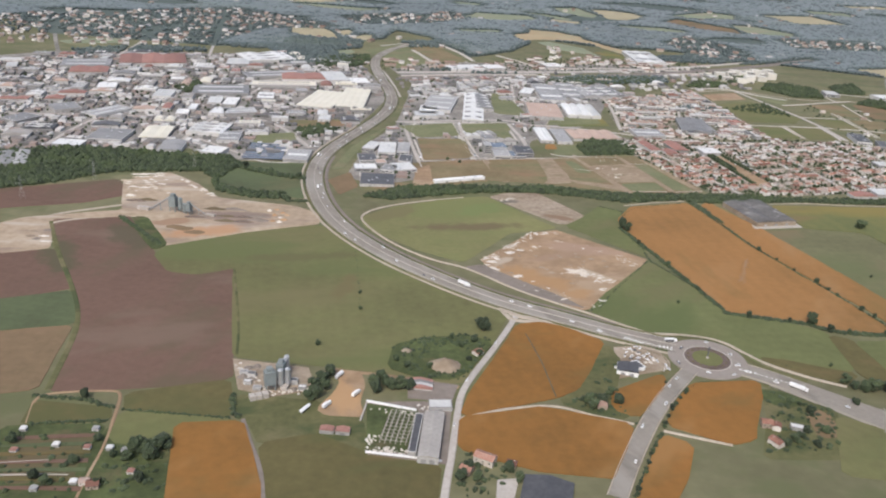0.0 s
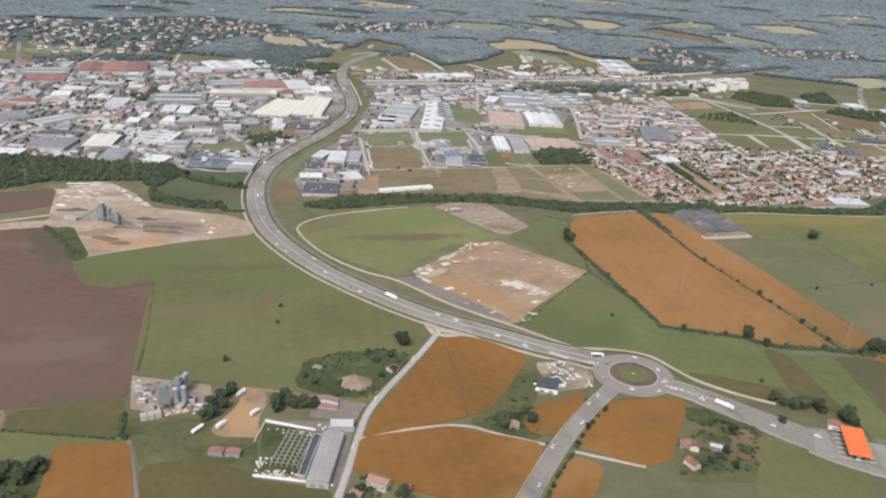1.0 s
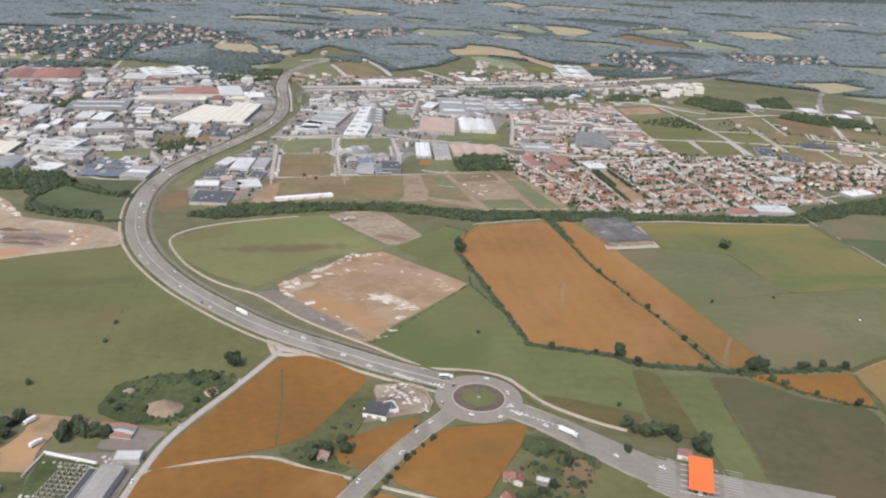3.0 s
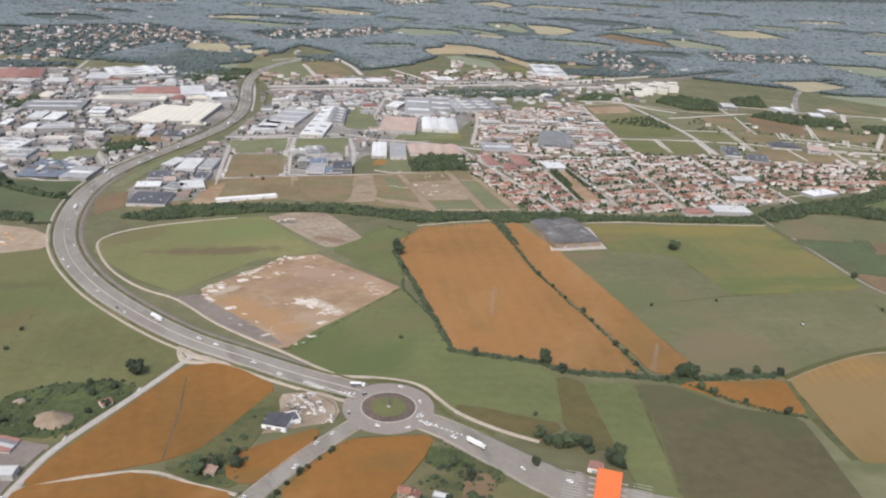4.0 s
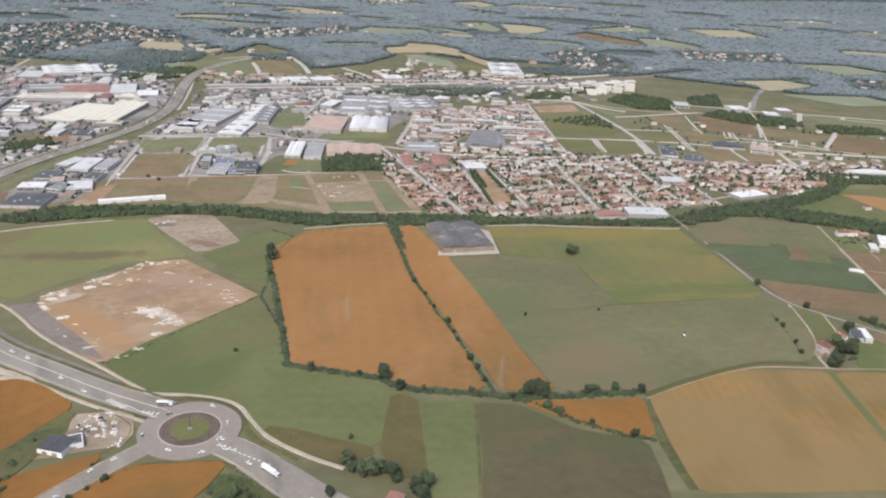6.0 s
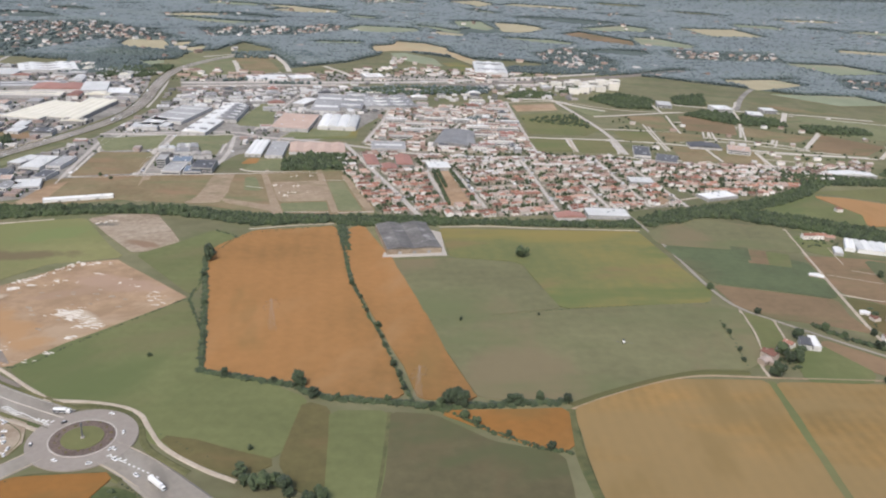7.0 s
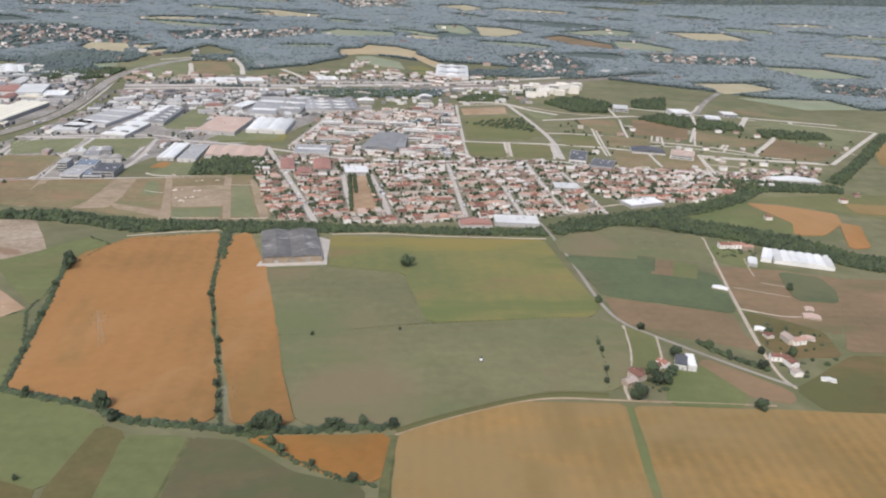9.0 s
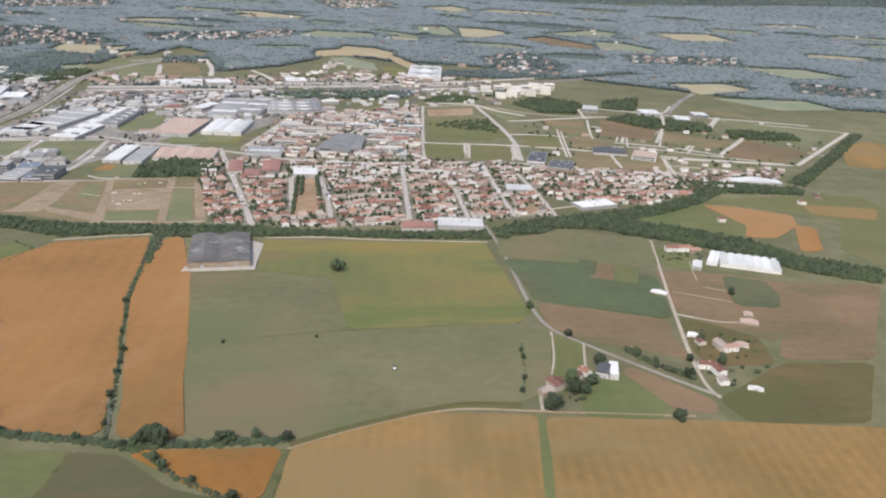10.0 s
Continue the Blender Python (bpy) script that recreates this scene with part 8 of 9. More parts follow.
rng = random.Random(17)
k = 0
YARD_PILES = [(-200.3, 490.9), (-214.8, 524.8), (-209.7, 541.5), (-197.6, 547.7), (-184.4, 530), (-176.1, 498.2)]
while k < 60:
    xs, ys = [p[0] for p in YARD_PILES], [p[1] for p in YARD_PILES]
    x, y = rng.uniform(min(xs), max(xs)), rng.uniform(min(ys), max(ys))
    if inside([x], [y], YARD_PILES)[0]:
        heap(x, y, rng.uniform(4, 11), rng.uniform(1.4, 3.2), rng.uniform(.35, .9), (CHALK, CHALK, RUBBLE, SAND)[k % 4], "pale low pile of crushed stone at the gravel works", k)
        k += 1
for k in range(16):
    a, b, c = [(-177.6, 533.7), (-161, 513.8), (-148.5, 501.5)]
    s = k / 15
    p = Vector(a).lerp(Vector(b), s * 2) if s < .5 else Vector(b).lerp(Vector(c), s * 2 - 1)
    heap(p.x + rng.uniform(-1.5, 1.5), p.y + rng.uniform(-1.5, 1.5), rng.uniform(3.5, 7), rng.uniform(1.8, 3), rng.uniform(.5, 1.0), CHALK if k % 4 else RUBBLE, "white boulder pile edging the gravel works", 20 + k)
for k, (x, y) in enumerate([(-127.6, 475.8), (-128.2, 463.2), (-119.2, 462.5), (-110.9, 464.8), (-128, 455.3), (-117.4, 454.8), (-109.6, 458.9), (-140, 474.9), (-148.2, 459.3), (-143.4, 461), (-185.9, 485.3), (-193.1, 483)]):
    heap(x, y, rng.uniform(14, 20), rng.uniform(2.6, 4.2), rng.uniform(1.2, 2.2), (GRAVEL, FALLOW, BARE)[k % 3], "long dark stack of scrap and gravel", 40 + k)
for k, (x, y) in enumerate([(-105.2, 477), (-101.3, 479.7), (-96.6, 474.1), (-96.5, 465.8), (-93.1, 470.4), (-100.2, 459.3), (-95.8, 457.9), (-93.8, 462.2), (-100.8, 469.3)]):
    heap(x, y, rng.uniform(4, 7.5), 3.2, rng.uniform(.8, 1.6), OCHRE if k % 3 else CHALK, "small ochre pile of sand", 60 + k)
for k, (x, y) in enumerate([(-149.4, 439.7), (-141.1, 434.4), (-155, 441.8)]):
    heap(x, y, 16, 9, .7, SOIL_T, "low spread of reddish sand", 70 + k)
for k, (x, y) in enumerate([(-224.4, 413.1), (-221.9, 417.7), (-229.3, 416.7), (-223.8, 426.2), (-218, 410), (-232, 424)]):
    heap(x, y, rng.uniform(6, 10), rng.uniform(3, 5), rng.uniform(.6, 1.2), (GRAVEL, CHALK, RUBBLE)[k % 3], "grey heap of gravel beside the haul road", 110 + k)
heap(*[(7.2, 295.4)][0], 17, 13, 4.2, RUBBLE, "large weathered earth mound with grass at its foot", 81, "earth_mound")
heap(*[(-10.2, 307.1)][0], 8, 7, 1.0, RUBBLE, "small rubble mound in the thicket", 82, "earth_mound")
field([(-15.5, 311.7), (-0.2, 319.5), (18.4, 324.1), (28.2, 318), (17.5, 293.6), (10, 285.2), (-4.5, 285.7), (-16.9, 292.9)], SCRUB, "dark thicket of scrub round the mound", .3)


def plant_tower(x, y, turn, label, scale=1.0, silos=2, conveyor=True):
    """A batching plant: tower, silos, hopper and a sloping conveyor."""
    s = scale
    thing = base("mixing_plant", x, y, 0, turn, label, "plant")
    bm = bmesh.new()
    box(bm, 0, 0, 3.0 * s, 4.2 * s, 3.8 * s, 6.0 * s, .1)
    box(bm, 0, 0, 9.0 * s, 2.4 * s, 2.4 * s, 1.6 * s, .1)
    part("tower", bm, PLANT, thing)
    for i in (-1, 1):
        for j in (-1, 1):
            bm = bmesh.new()
            box(bm, i * 1.7 * s, j * 1.5 * s, -.1, .4 * s, .4 * s, 3.2 * s)
            part("leg", bm, PLANT, thing)
    for k in range(silos):
        bm = bmesh.new()
        cx = (4.4 + 3.0 * k) * s
        tube(bm, (cx, 0, 2.2 * s), (cx, 0, 8.4 * s), 1.25 * s, n=16)
        tube(bm, (cx, 0, .6 * s), (cx, 0, 2.2 * s), .25 * s, 1.25 * s, 16)
        tube(bm, (cx, 0, 8.4 * s), (cx, 0, 9.0 * s), 1.25 * s, .3 * s, 16)
        silo = part("silo", bm, STEEL if silos > 1 else PLANT, thing)
        bm = bmesh.new()
        for a in range(3):
            ca = a * 2.1
            tube(bm, (cx + math.cos(ca) * s, math.sin(ca) * s, -.1), (cx + math.cos(ca) * s, math.sin(ca) * s, 3.0 * s), .12 * s, n=5)
        part("silo_stand", bm, STEEL, silo)
    if conveyor:
        bm = bmesh.new()
        tube(bm, (-1.5 * s, -1 * s, 8.5 * s), (-13 * s, -4 * s, .8 * s), .55 * s, n=4)
        part("conveyor", bm, GREY, thing)
        bm = bmesh.new()
        tube(bm, (-7 * s, -2.4 * s, -.1), (-7 * s, -2.4 * s, 4.6 * s), .2 * s, n=5)
        part("conveyor_leg", bm, PLANT, thing)
    for k in range(3):
        bm = bmesh.new()
        box(bm, ((-14 if conveyor else -3) - 2.6 * k) * s, -4.4 * s, -.1, 2.3 * s, 3.0 * s, 2.2 * s, .08)
        part("gravel_bin", bm, CONCRETE, thing)


plant_tower(*[(-64.3, 270.9)][0], 25, "blue-grey concrete mixing plant with silos", 1.0, 2, False)
plant_tower(*[(-61.2, 278.9)][0], 80, "tall grey silo tower of the mixing plant", .9, 2, False)
plant_tower(*[(-163.8, 468.2)][0], -15, "dark green crushing plant with conveyor in the gravel works", 1.1, 1)
plant_tower(*[(-152.9, 463.6)][0], 160, "dark green screening tower in the gravel works", .8, 1)
for k, (x, y) in enumerate([(-77.2, 279.3), (-73.4, 277.9), (-73.2, 287.8), (-76.5, 286.5), (-65.7, 268.7), (-54.8, 271.7)]):
    heap(x, y, rng.uniform(3, 6), rng.uniform(3, 5), rng.uniform(.8, 1.6), GRAVEL, "grey heap of aggregate at the mixing plant", 90 + k)

# chalky spoil on the bare plot
PLOT = [(27.6, 415.3), (61.8, 462.5), (78.7, 468.8), (127.2, 427.8), (87, 360.8), (75.4, 355.7), (33.3, 400.2)]
rs = np.random.RandomState(61)
rows = []
for line, n, s in (([(29.1, 411.4), (34.6, 422.8), (47.5, 439.2), (59.4, 456.4)], 70, 1.4), ([(31.2, 409.3), (36.5, 400.6)], 26, .9), ([(75, 403.7), (83.6, 407.8), (90.2, 399.4), (100.1, 393.1)], 110, 1.8), ([(78.7, 407.2), (86.2, 403.5)], 34, 1.2),
                   ([(77.5, 359.7), (87, 364), (99.5, 382.3)], 12, 1.6), ([(55.7, 435.8), (81.3, 448.2), (105.6, 429.3)], 16, 3.0), ([(54.2, 387.7), (70.1, 368.7)], 14, 3.5), ([(65.1, 460.1), (78.2, 464.8)], 20, 1.0), ([(109, 429.7), (116.6, 418.2)], 14, 2.0)):
    for _ in range(int(n * 1.7)):
        i = rs.randint(len(line) - 1)
        f = rs.rand()
        w = .2 + 1.1 * rs.rand() ** 2.5
        px, py = line[i][0] + (line[i + 1][0] - line[i][0]) * f + rs.normal(0, s), line[i][1] + (line[i + 1][1] - line[i][1]) * f + rs.normal(0, s)
        if inside([px], [py], PLOT)[0]:
            rows.append((px, py, .1, w * rs.uniform(1.2, 3.0), w * .8, w * .25, rs.uniform(-.6, .6)))
for x, y, n in ((33.9, 412.2, 9), (37, 417.4, 7), (46.3, 427.7, 10), (51.6, 432.1, 5), (79, 404.5, 12), (86, 400, 8), (92.1, 393, 7), (48, 394.4, 6), (93, 383, 4)):
    for _ in range(n):
        w = rs.uniform(.7, 1.5)
        rows.append((x + rs.normal(0, 1.3), y + rs.normal(0, .9), .1, w * 1.7, w, w * .3, rs.uniform(-.2, .9)))
many("rubble", *NEAR_CLUMP, rows, CHALK, "white chalky rubble strewn on the bare plot", "rubble")
rows = []
for _ in range(26):
    w = rs.uniform(.6, 2.0)
    x, y = [(71.4, 412.7)][0]
    px, py = x + rs.normal(0, 20), y + rs.normal(0, 12)
    if inside([px], [py], PLOT)[0]:
        rows.append((px, py, .1, w * 1.6, w, .22, rs.uniform(-.3, .3)))
many("rubble", *NEAR_CLUMP, rows, RUBBLE, "low grey spoil spread on the bare plot", "rubble")
hedge([(78.3, 355.4), (86.9, 360.1), (95.4, 376.9), (127.1, 426.1)], .9, .6, 95, gaps=.35, label="weedy edge of the bare plot")


rows = []
for line, n in (([(-21.2, 234.9), (-4, 232.5)], 50), ([(-22, 238.2), (-19.2, 243.7)], 14), ([(-3.8, 262.9), (9.8, 262.4)], 22), ([(-81.9, 289.3), (-66.1, 270.8)], 26), ([(-65.5, 267.5), (-49.1, 272.2)], 20), ([(-21.7, 261.4), (-4.8, 257.7)], 16), ([(92, 319), (99, 311)], 26), ([(97, 306), (104, 310)], 16), ([(46, 520), (56, 527)], 16), ([(58, 457), (66, 462)], 12), ([(129.5, 612), (135.4, 613)], 6), ([(143.3, 612), (147, 614)], 5), ([(140, 589), (145.5, 591)], 7), ([(135, 595), (163, 601.5)], 10), ([(134.5, 633), (152, 639.4)], 6)):
    for _ in range(n):
        f, w = rs.rand(), rs.uniform(.3, 1.0)
        rows.append((line[0][0] + (line[1][0] - line[0][0]) * f + rs.normal(0, 1.0), line[0][1] + (line[1][1] - line[0][1]) * f + rs.normal(0, 1.0), .1, w * 1.5, w, w * rs.uniform(.3, .7), rs.uniform(0, 3)))
many("yard_clutter", BV, BF, rows, CHALK, "pale crates, slabs and rubble lying about the yards", "clutter")
for k, (x, y) in enumerate([(-77.4, 281.9), (-73.6, 279.6), (-74.2, 274.3), (-69.5, 270.5), (-55.5, 275.9), (-51.4, 272)]):
    hall([(x - 1.6, y - 1.1), (x + 1.6, y - 1.1), (x - 1.6, y + 1.1)], (1.4, 2.2, 1.6)[k % 3], ("grey", "dark", "white")[k % 3], "flat", "small grey hut of the mixing plant", "shed", "shed", "huts of the mixing plant", doors=1)

# ---- toll plaza ----
def toll_plaza():
    a, b, c, d = [Vector(p) for p in [(195.5, 255.9), (201.9, 254.1), (210.9, 273.3), (203.9, 274.2)]]
    mid = (a + b + c + d) / 4
    u = (b - a).normalized()
    turn = math.degrees(math.atan2(u.y, u.x))
    W, D = 8.4, 20.0
    thing = base("toll_canopy", mid.x, mid.y, .45, turn, "orange sheet-roofed canopy over the toll lanes", "toll canopy")
    bm = bmesh.new()
    box(bm, 0, 0, 2.9, W, D, .45, .08)
    part("roof", bm, CANOPY, thing)
    bm = bmesh.new()
    box(bm, 0, 0, 2.7, W - .6, D - .6, .2)
    part("ceiling_panel", bm, WHITE, thing)
    for k in range(6):
        y = (k - 2.5) * 3.2
        for x in (-2.6, 2.6):
            bm = bmesh.new()
            tube(bm, (x, y, 0), (x, y, 2.75), .16, n=8)
            part("post", bm, STEEL, thing)
        isl = bmesh.new()
        box(isl, 0, y, -.02, 13, .8, .14, .05)
        island_ob = part("lane_island", isl, CONCRETE, thing)
        bm = bmesh.new()
        box(bm, 0, y, .1, 1.5, .75, 1.25, .05)
        booth = part("toll_booth", bm, WHITEPAINT, thing)
        bm = bmesh.new()
        box(bm, 0, y, .65, 1.54, .79, .4)
        part("booth_window", bm, GLASSD, booth)
    for k in range(13):
        y = (k - 6) * 1.6
        for sx in (-1, 1):
            bm = bmesh.new()
            box(bm, sx * 11.5, y, .075, 6.5, .22, .012)
            part("lane_line", bm, PAINT, thing)
    hall([(198.8, 277.5), (203.6, 275.9), (199.7, 281.3)], 2.0, "red", "gable", "small toll office with orange-red roof", "house", "house", doors=1, wall_material=PLASTER)


toll_plaza()


# ---- monument on the traffic island, pylons ----
def monument():
    thing = base("monument", RX, RY, .6, 0, "tall dark steel column on the traffic island", "monument")
    bm = bmesh.new()
    tube(bm, (0, 0, 0), (0, 0, .5), .8, .7, 12)
    part("plinth", bm, CONCRETE, thing)
    bm = bmesh.new()
    tube(bm, (0, 0, .4), (0, 0, 6.0), .28, .2, 8)
    box(bm, 0, 0, 4.6, .8, .3, 1.2, .05)
    part("column", bm, DARKR, thing)


monument()


def pylon(x, y, turn, high=15.0):
    """A lattice power pylon."""
    thing = base("power_pylon", x, y, 0, turn, "grey lattice power pylon standing in the field", "pylon", "power pylons")
    w0, w1, r = 1.5, .35, .013

    def corner(i, z):
        w = w0 + (w1 - w0) * min(1, z / (high * .75)) if z < high * .75 else w1
        return Vector(((-1, 1, 1, -1)[i] * w, (-1, -1, 1, 1)[i] * w, z))
    for i in range(4):
        bm = bmesh.new()
        tube(bm, corner(i, -.1), corner(i, high * .75), r * 1.4, n=4)
        tube(bm, corner(i, high * .75), corner(i, high), r * 1.2, n=4)
        part("leg", bm, GREY, thing)
    levels = [0, 2.4, 4.5, 6.3, 7.9, 9.3, 10.5, 11.6, 12.7, 13.8, 15]
    bm = bmesh.new()
    for z0, z1 in zip(levels, levels[1:]):
        for i in range(4):
            j = (i + 1) % 4
            tube(bm, corner(i, z0), corner(j, z1), r, n=3)
            tube(bm, corner(j, z0), corner(i, z1), r, n=3)
            tube(bm, corner(i, z1), corner(j, z1), r, n=3)
    part("bracing", bm, GREY, thing)
    for z, l in ((10.4, 3.0), (12.2, 3.6), (14.0, 2.4)):
        arm = bmesh.new()
        for s in (-1, 1):
            tube(arm, (s * w1, 0, z), (s * l, 0, z + .15), r * 1.3, n=4)
            tube(arm, (s * w1, 0, z + .7), (s * l, 0, z + .15), r, n=3)
        crossarm = part("crossarm", arm, GREY, thing)
        for s in (-1, 1):
            bm = bmesh.new()
            tube(bm, (s * l, 0, z - .75), (s * l, 0, z + .15), .07, n=5)
            part("insulator", bm, GLASSD, crossarm)


for x, y in [(173.3, 398.9)] + [(239.2, 347.3)] + [(-174.8, 553.1), (-262.5, 476.6), (-233.6, 519)]:
    pylon(x, y, 35)


# ---- vehicles ----
def car_kind(long, wide, high, paint):
    thing = base("car", 0, 0, -50, 0, "parked or passing car on the asphalt", "car", "cars on the roads")
    bm = bmesh.new()
    box(bm, 0, 0, .16, long, wide, high * .42, .1)
    part("body", bm, paint, thing)
    bm = bmesh.new()
    box(bm, -long * .04, 0, .16 + high * .41, long * .56, wide * .86, high * .4, .1)
    cabin = part("cabin", bm, GLASSD, thing)
    bm = bmesh.new()
    box(bm, -long * .04, 0, .16 + high * .79, long * .4, wide * .74, .04, .015)
    part("roof", bm, paint, cabin)
    for i in (-1, 1):
        for j in (-1, 1):
            bm = bmesh.new()
            tube(bm, (i * long * .31, j * (wide / 2 - .12), .16), (i * long * .31, j * wide / 2, .16), .16, n=10)
            part("wheel", bm, RUBBER, thing)
    return thing


CARS = [car_kind(2.15, .9, .74, CARPAINT), car_kind(2.0, .88, .78, WHITEPAINT), car_kind(2.4, .98, 1.0, WHITEPAINT), car_kind(2.2, .92, .74, CARPAINT)]


def truck_kind(long, paint, label, coach=False):
    thing = base("truck", 0, 0, -50, 0, label, "truck", "trucks on the roads")
    bm = bmesh.new()
    box(bm, -.7, 0, .55, long - 1.6, 1.25, 1.4, .05)
    part("trailer", bm, paint, thing)
    if coach:
        bm = bmesh.new()
        box(bm, -.7, 0, .7, long - 1.7, 1.3, .8, .05)
        part("window_band", bm, GLASSD, thing)
    bm = bmesh.new()
    box(bm, long / 2 - .65, 0, .3, 1.15, 1.2, 1.35, .1)
    cab = part("cab", bm, WHITEPAINT, thing)
    bm = bmesh.new()
    box(bm, long / 2 - .1, 0, .95, .1, 1.05, .5)
    part("windscreen", bm, GLASSD, cab)
    for x in (-long / 2 + .6, -long / 2 + 1.3, -long / 2 + 2.0, long / 2 - 1.9, long / 2 - .7):
        for j in (-1, 1):
            bm = bmesh.new()
            tube(bm, (x, j * .45, .25), (x, j * .62, .25), .25, n=10)
            part("wheel", bm, RUBBER, thing)
    return thing


TRUCKS = [truck_kind(8.2, WHITEPAINT, "white articulated lorry on the approach road"), truck_kind(6.0, WHITEPAINT, "white coach with dark windows on the roundabout", True), truck_kind(5.0, WHITEPAINT, "white box lorry on the carriageway")]


def drive(kinds, k, x, y, turn, z, label=""):
    return tagged(copy_thing(kinds[k], pose(x, y, z, 0, 0, turn)), label)


def along(line, s, off):
    """The place and heading at the share s of a line, off metres to its right."""
    pts = rounded(line, 3, False)
    lens = [(q - p).length for p, q in zip(pts, pts[1:])]
    want = s * sum(lens)
    for p, q, l in zip(pts, pts[1:], lens):
        if want <= l:
            d = (q - p) / l
            w = p + d * want + Vector((d.y, -d.x)) * off
            return w.x, w.y, math.degrees(math.atan2(d.y, d.x))
        want -= l
    return pts[-1].x, pts[-1].y, 0


rng = random.Random(77)
for k in range(46):
    lane = rng.choice((-4.9, -2.8, 1.2, 3.3))
    x, y, a = along(HIGHWAY, .12 + .86 * (k + rng.random() * .8) / 46, lane)
    drive(CARS, rng.choice((0, 1, 1, 2, 3)), x, y, a + (180 if lane < 0 else 0), .47, "car driving on the dual carriageway")
for a, r in ((20, 12.8), (75, 15.5), (140, 13), (200, 15.8), (255, 13.5), (300, 15.8), (335, 12.8)):
    t = radians(a)
    drive(CARS, rng.choice((0, 1, 3)), RX + r * math.cos(t), RY + r * math.sin(t), a + 90, .5, "car driving round the roundabout")
for s, off in ((.12, 1.6), (.2, 1.7), (.34, -1.8), (.55, 1.6), (.78, -1.6)):
    x, y, a = along(R_SW, s, off)
    drive(CARS, rng.choice((0, 1, 2)), x, y, a + (180 if off < 0 else 0), .46, "car on the road beside the wheat")
for s, off in ((.05, -2), (.12, 2), (.3, 3), (.72, 1.5), (.95, -3)):
    x, y, a = along(R_EAST, s, off)
    drive(CARS, rng.choice((0, 1, 2)), x, y, a + (180 if off < 0 else 0), .49, "car on the toll approach")
for s in (.2, .42, .62):
    x, y, a = along(R_SIDE, s, .7)
    drive(CARS, 1, x, y, a, .32, "white car on the narrow country road")
x, y, a = along(R_EAST, .43, 1.5)
drive(TRUCKS, 0, x, y, a, .49)
x, y = [(114.5, 327)][0]
drive(TRUCKS, 1, x, y, 2, .5)
x, y, a = along(HIGHWAY, .885, -3.6)
drive(TRUCKS, 0, x, y, a, .47, "long white car transporter on the carriageway")
for s, off in ((.3, 3), (.44, -3), (.62, 3.2), (.7, -2.4)):
    x, y, a = along(HIGHWAY, s, off)
    drive(TRUCKS, 2, x, y, a + (180 if off < 0 else 0), .47)
for x, y in [(94.9, 317.1), (98.1, 319.5), (98, 312.2), (99.2, 309.3), (92.7, 311.7), (94.4, 307.9), (106.6, 305), (107, 301.7), (90.8, 315.1), (93.5, 318.5), (96.3, 320.6), (96.6, 315.2), (100.6, 314.4), (101.5, 311.6), (91.6, 309.4), (103.6, 308.4), (89.4, 311.8), (95.3, 310.3)]:
    drive(CARS, rng.choice((0, 1, 1, 3)), x, y, rng.uniform(0, 180), .24, "car parked on the gravel forecourt")
for x, y in [(-40, 260.7), (-29.3, 269.7), (-37.7, 282.8)]:
    drive(TRUCKS, 2, x, y, rng.choice((60, 70, 240)), .2, "white box lorry parked in the sandy yard")


def sprayer(x, y, turn):
    """A small white self-propelled sprayer with its booms spread."""
    thing = base("crop_sprayer", x, y, .25, turn, "small white crop sprayer with spread booms in the crop", "sprayer")
    bm = bmesh.new()
    box(bm, 0, 0, .55, 1.5, 1.0, .6, .08)
    body = part("body", bm, WHITEPAINT, thing)
    bm = bmesh.new()
    box(bm, .35, 0, 1.152, .6, .9, .6, .08)
    part("cab", bm, GLASSD, body, "dark glazed cab")
    for i in (-.5, .5):
        for j in (-.5, .5):
            bm = bmesh.new()
            tube(bm, (i, j - .12, .35), (i, j + .12, .35), .35, n=12)
            part("wheel", bm, RUBBER, thing)
    for j in (-1, 1):
        bm = bmesh.new()
        tube(bm, (-.75, j * .4, .7), (-.8, j * 4.4, .75), .07, .04, 6)
        part("boom", bm, BARN, thing)


sprayer(327.7, 402.2, 80)


def tanker(x, y, turn):
    thing = base("tank_trailer", x, y, .1, turn, "white cylindrical tank trailer parked on the grass", "trailer")
    bm = bmesh.new()
    tube(bm, (-2.6, 0, 1.1), (2.6, 0, 1.1), .75, n=16)
    tube(bm, (2.6, 0, 1.1), (3.0, 0, 1.1), .75, .35, 16)
    tube(bm, (-3.0, 0, 1.1), (-2.6, 0, 1.1), .35, .75, 16)
    part("tank", bm, WHITEPAINT, thing)
    for x0 in (-1.8, -1.2, 1.6):
        bm = bmesh.new()
        tube(bm, (x0, -.6, .25), (x0, .6, .25), .25, n=10)
        part("wheels", bm, RUBBER, thing)


tanker(*[(-48, 257.4)][0], 62)

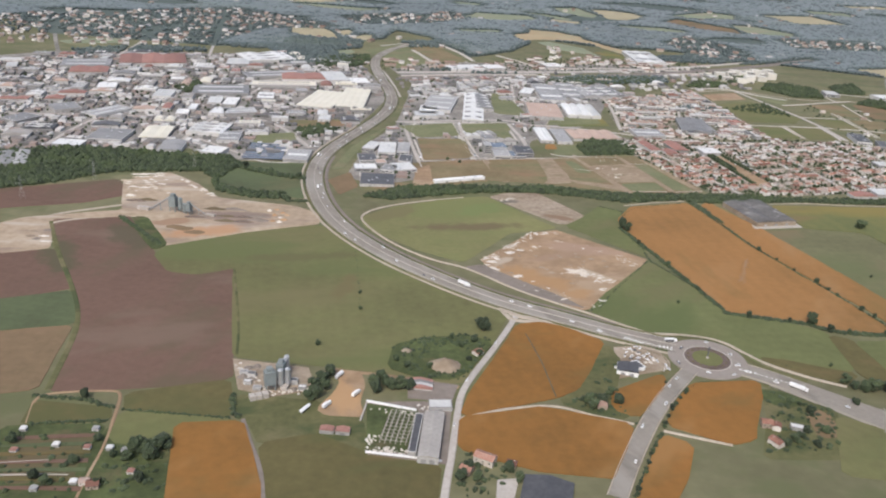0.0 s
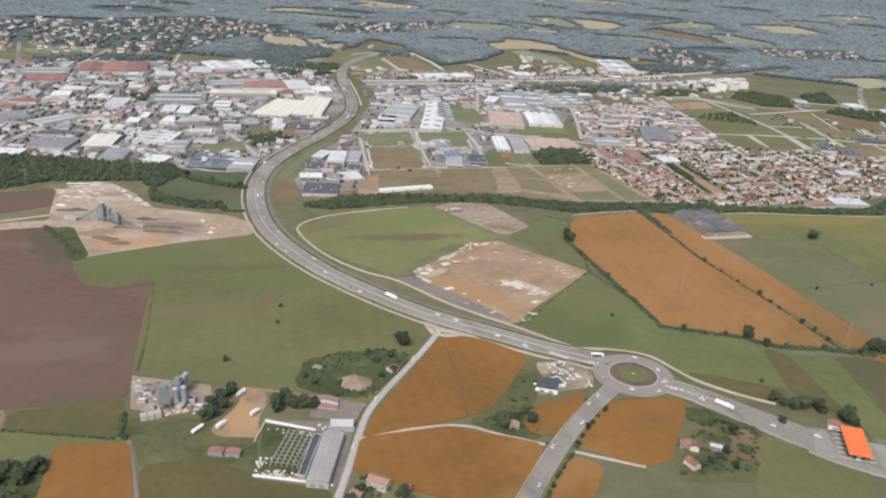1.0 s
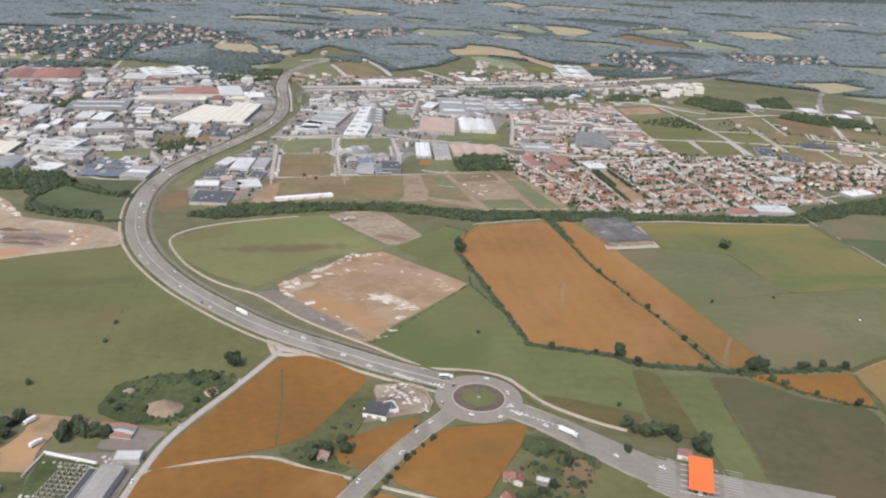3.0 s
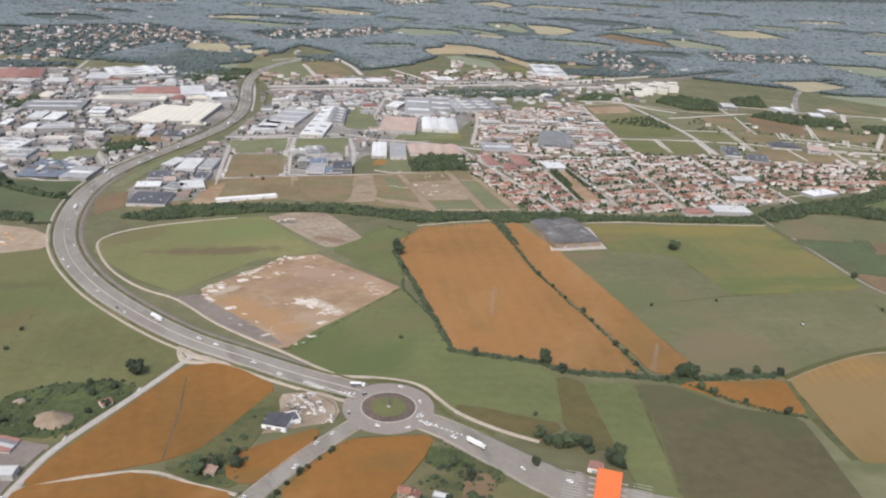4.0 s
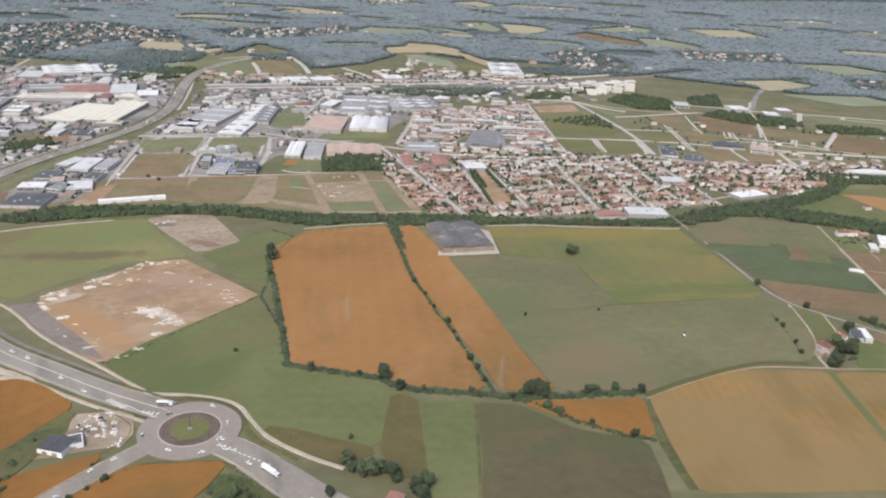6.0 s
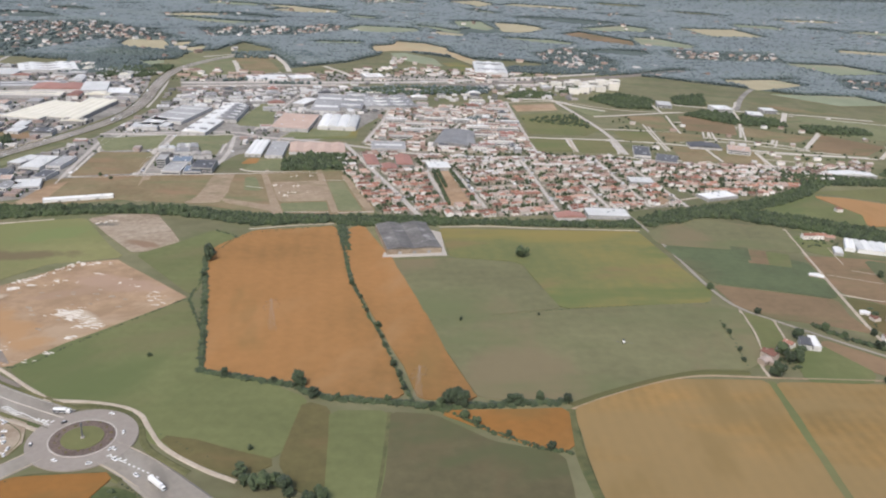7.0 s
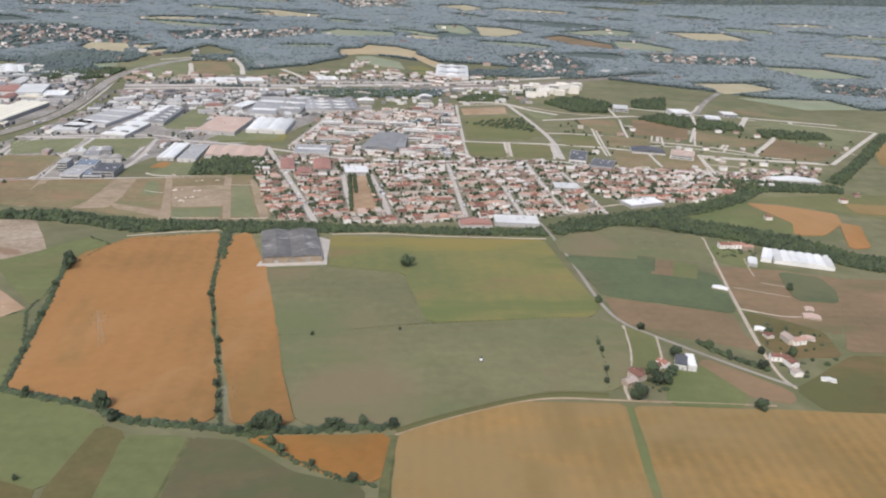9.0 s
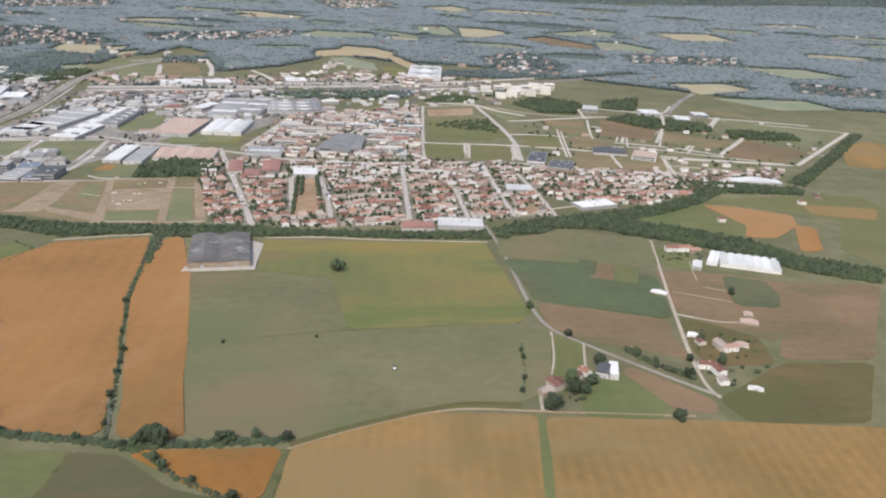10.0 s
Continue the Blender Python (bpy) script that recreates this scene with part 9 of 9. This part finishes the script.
# car park under panel roofs, parked cars of the yards
for k in range(7):
    a, b = [(-149, 588.6), (-117.9, 589.8)]
    c, d = [(-150.1, 627.6), (-120.7, 624.8)]
    s = k / 6
    p, q = Vector(a).lerp(Vector(c), s), Vector(b).lerp(Vector(d), s)
    m = (p + q) / 2
    turn = math.degrees(math.atan2(q.y - p.y, q.x - p.x))
    thing = base("carport", m.x, m.y, .1, turn, "long carport roofed with blue-grey solar panels", "carport", "carports of the car park")
    L = (q - p).length
    bm = bmesh.new()
    bmesh.ops.create_cube(bm, size=1, matrix=Matrix.Translation((0, 0, 1.5)) @ Matrix.Rotation(radians(8), 4, "X") @ Matrix.Diagonal((L, 3.4, .12, 1)))
    part("panel_roof", bm, BLUE, thing)
    for i in range(6):
        bm = bmesh.new()
        box(bm, (i / 5 - .5) * (L - 1), 0, -.1, .15, .15, 1.55)
        part("post", bm, STEEL, thing)
CV = [(-1, -.42, .08), (1, -.42, .08), (1, .42, .08), (-1, .42, .08), (-1, -.42, .38), (1, -.42, .38), (1, .42, .38), (-1, .42, .38), (-.6, -.36, .7), (.45, -.36, .7), (.45, .36, .7), (-.6, .36, .7)]
CF = [(0, 1, 5, 4), (1, 2, 6, 5), (2, 3, 7, 6), (3, 0, 4, 7), (4, 5, 9, 8), (5, 6, 10, 9), (6, 7, 11, 10), (7, 4, 8, 11), (8, 9, 10, 11)]
CAR_F = mat("paint of parked cars", [(.03, .03, .035), (.2, .19, .19), (.5, .5, .5), (.7, .7, .7)], .1, .5, .05, .05, rnd="island", c=.9, rough=.3, spec=.5)
rs = np.random.RandomState(91)
rows = []
for poly, n in ((ESTATE_W, 900), (ESTATE_C, 420), (TOWN, 260), (TOWN_N, 160)):
    xs, ys = [p[0] for p in poly], [p[1] for p in poly]
    cx, cy = rs.uniform(min(xs), max(xs), n), rs.uniform(min(ys), max(ys), n)
    ok = inside(cx, cy, poly)
    for x, y in zip(cx[ok], cy[ok]):
        t = rs.choice((0, 1.57)) + .1
        for i in range(rs.randint(1, 7)):
            px, py = x + i * 1.4 * math.cos(t + 1.57), y + i * 1.4 * math.sin(t + 1.57)
            if free(px, py, -.5) and not on_lot(px, py):
                rows.append((px, py, .12, 1, 1, 1, t))
many("parked_cars", CV, CF, rows, CAR_F, "rows of parked cars in the yards", "cars")

# allotment sheds
for k, (x, y) in enumerate([(-147.3, 236.7), (-121.8, 238.7), (-120.5, 227.6), (-112.6, 227.9), (-106.9, 227), (-100.8, 215.6), (-117.6, 209.1), (-128.8, 204.9), (-144.7, 224.2), (-131.8, 228.4)]):
    hall([(x - 1.2, y - .9), (x + 1.2, y - .9), (x - 1.2, y + .9)], 1.2, ("white", "grey", "red")[k % 3], "gable", "small shed among the allotment plots", "shed", "shed", "allotment sheds", doors=1)
for k in range(7):
    a, b = [(-151.5, 231.9), (-121, 236.6)]
    c, d = [(-144.5, 203.3), (-114, 204.8)]
    s = k / 6.5
    p, q = Vector(a).lerp(Vector(c), s), Vector(b).lerp(Vector(d), s)
    v = (Vector(c) - Vector(a)) * .06
    field([p, q, q + v, p + v], (SOIL, CROP_DK, OLIVE)[k % 3], "narrow allotment bed", .25, 0, "plot")

drop_patterns(TREES + HOUSES + CARS + TRUCKS)
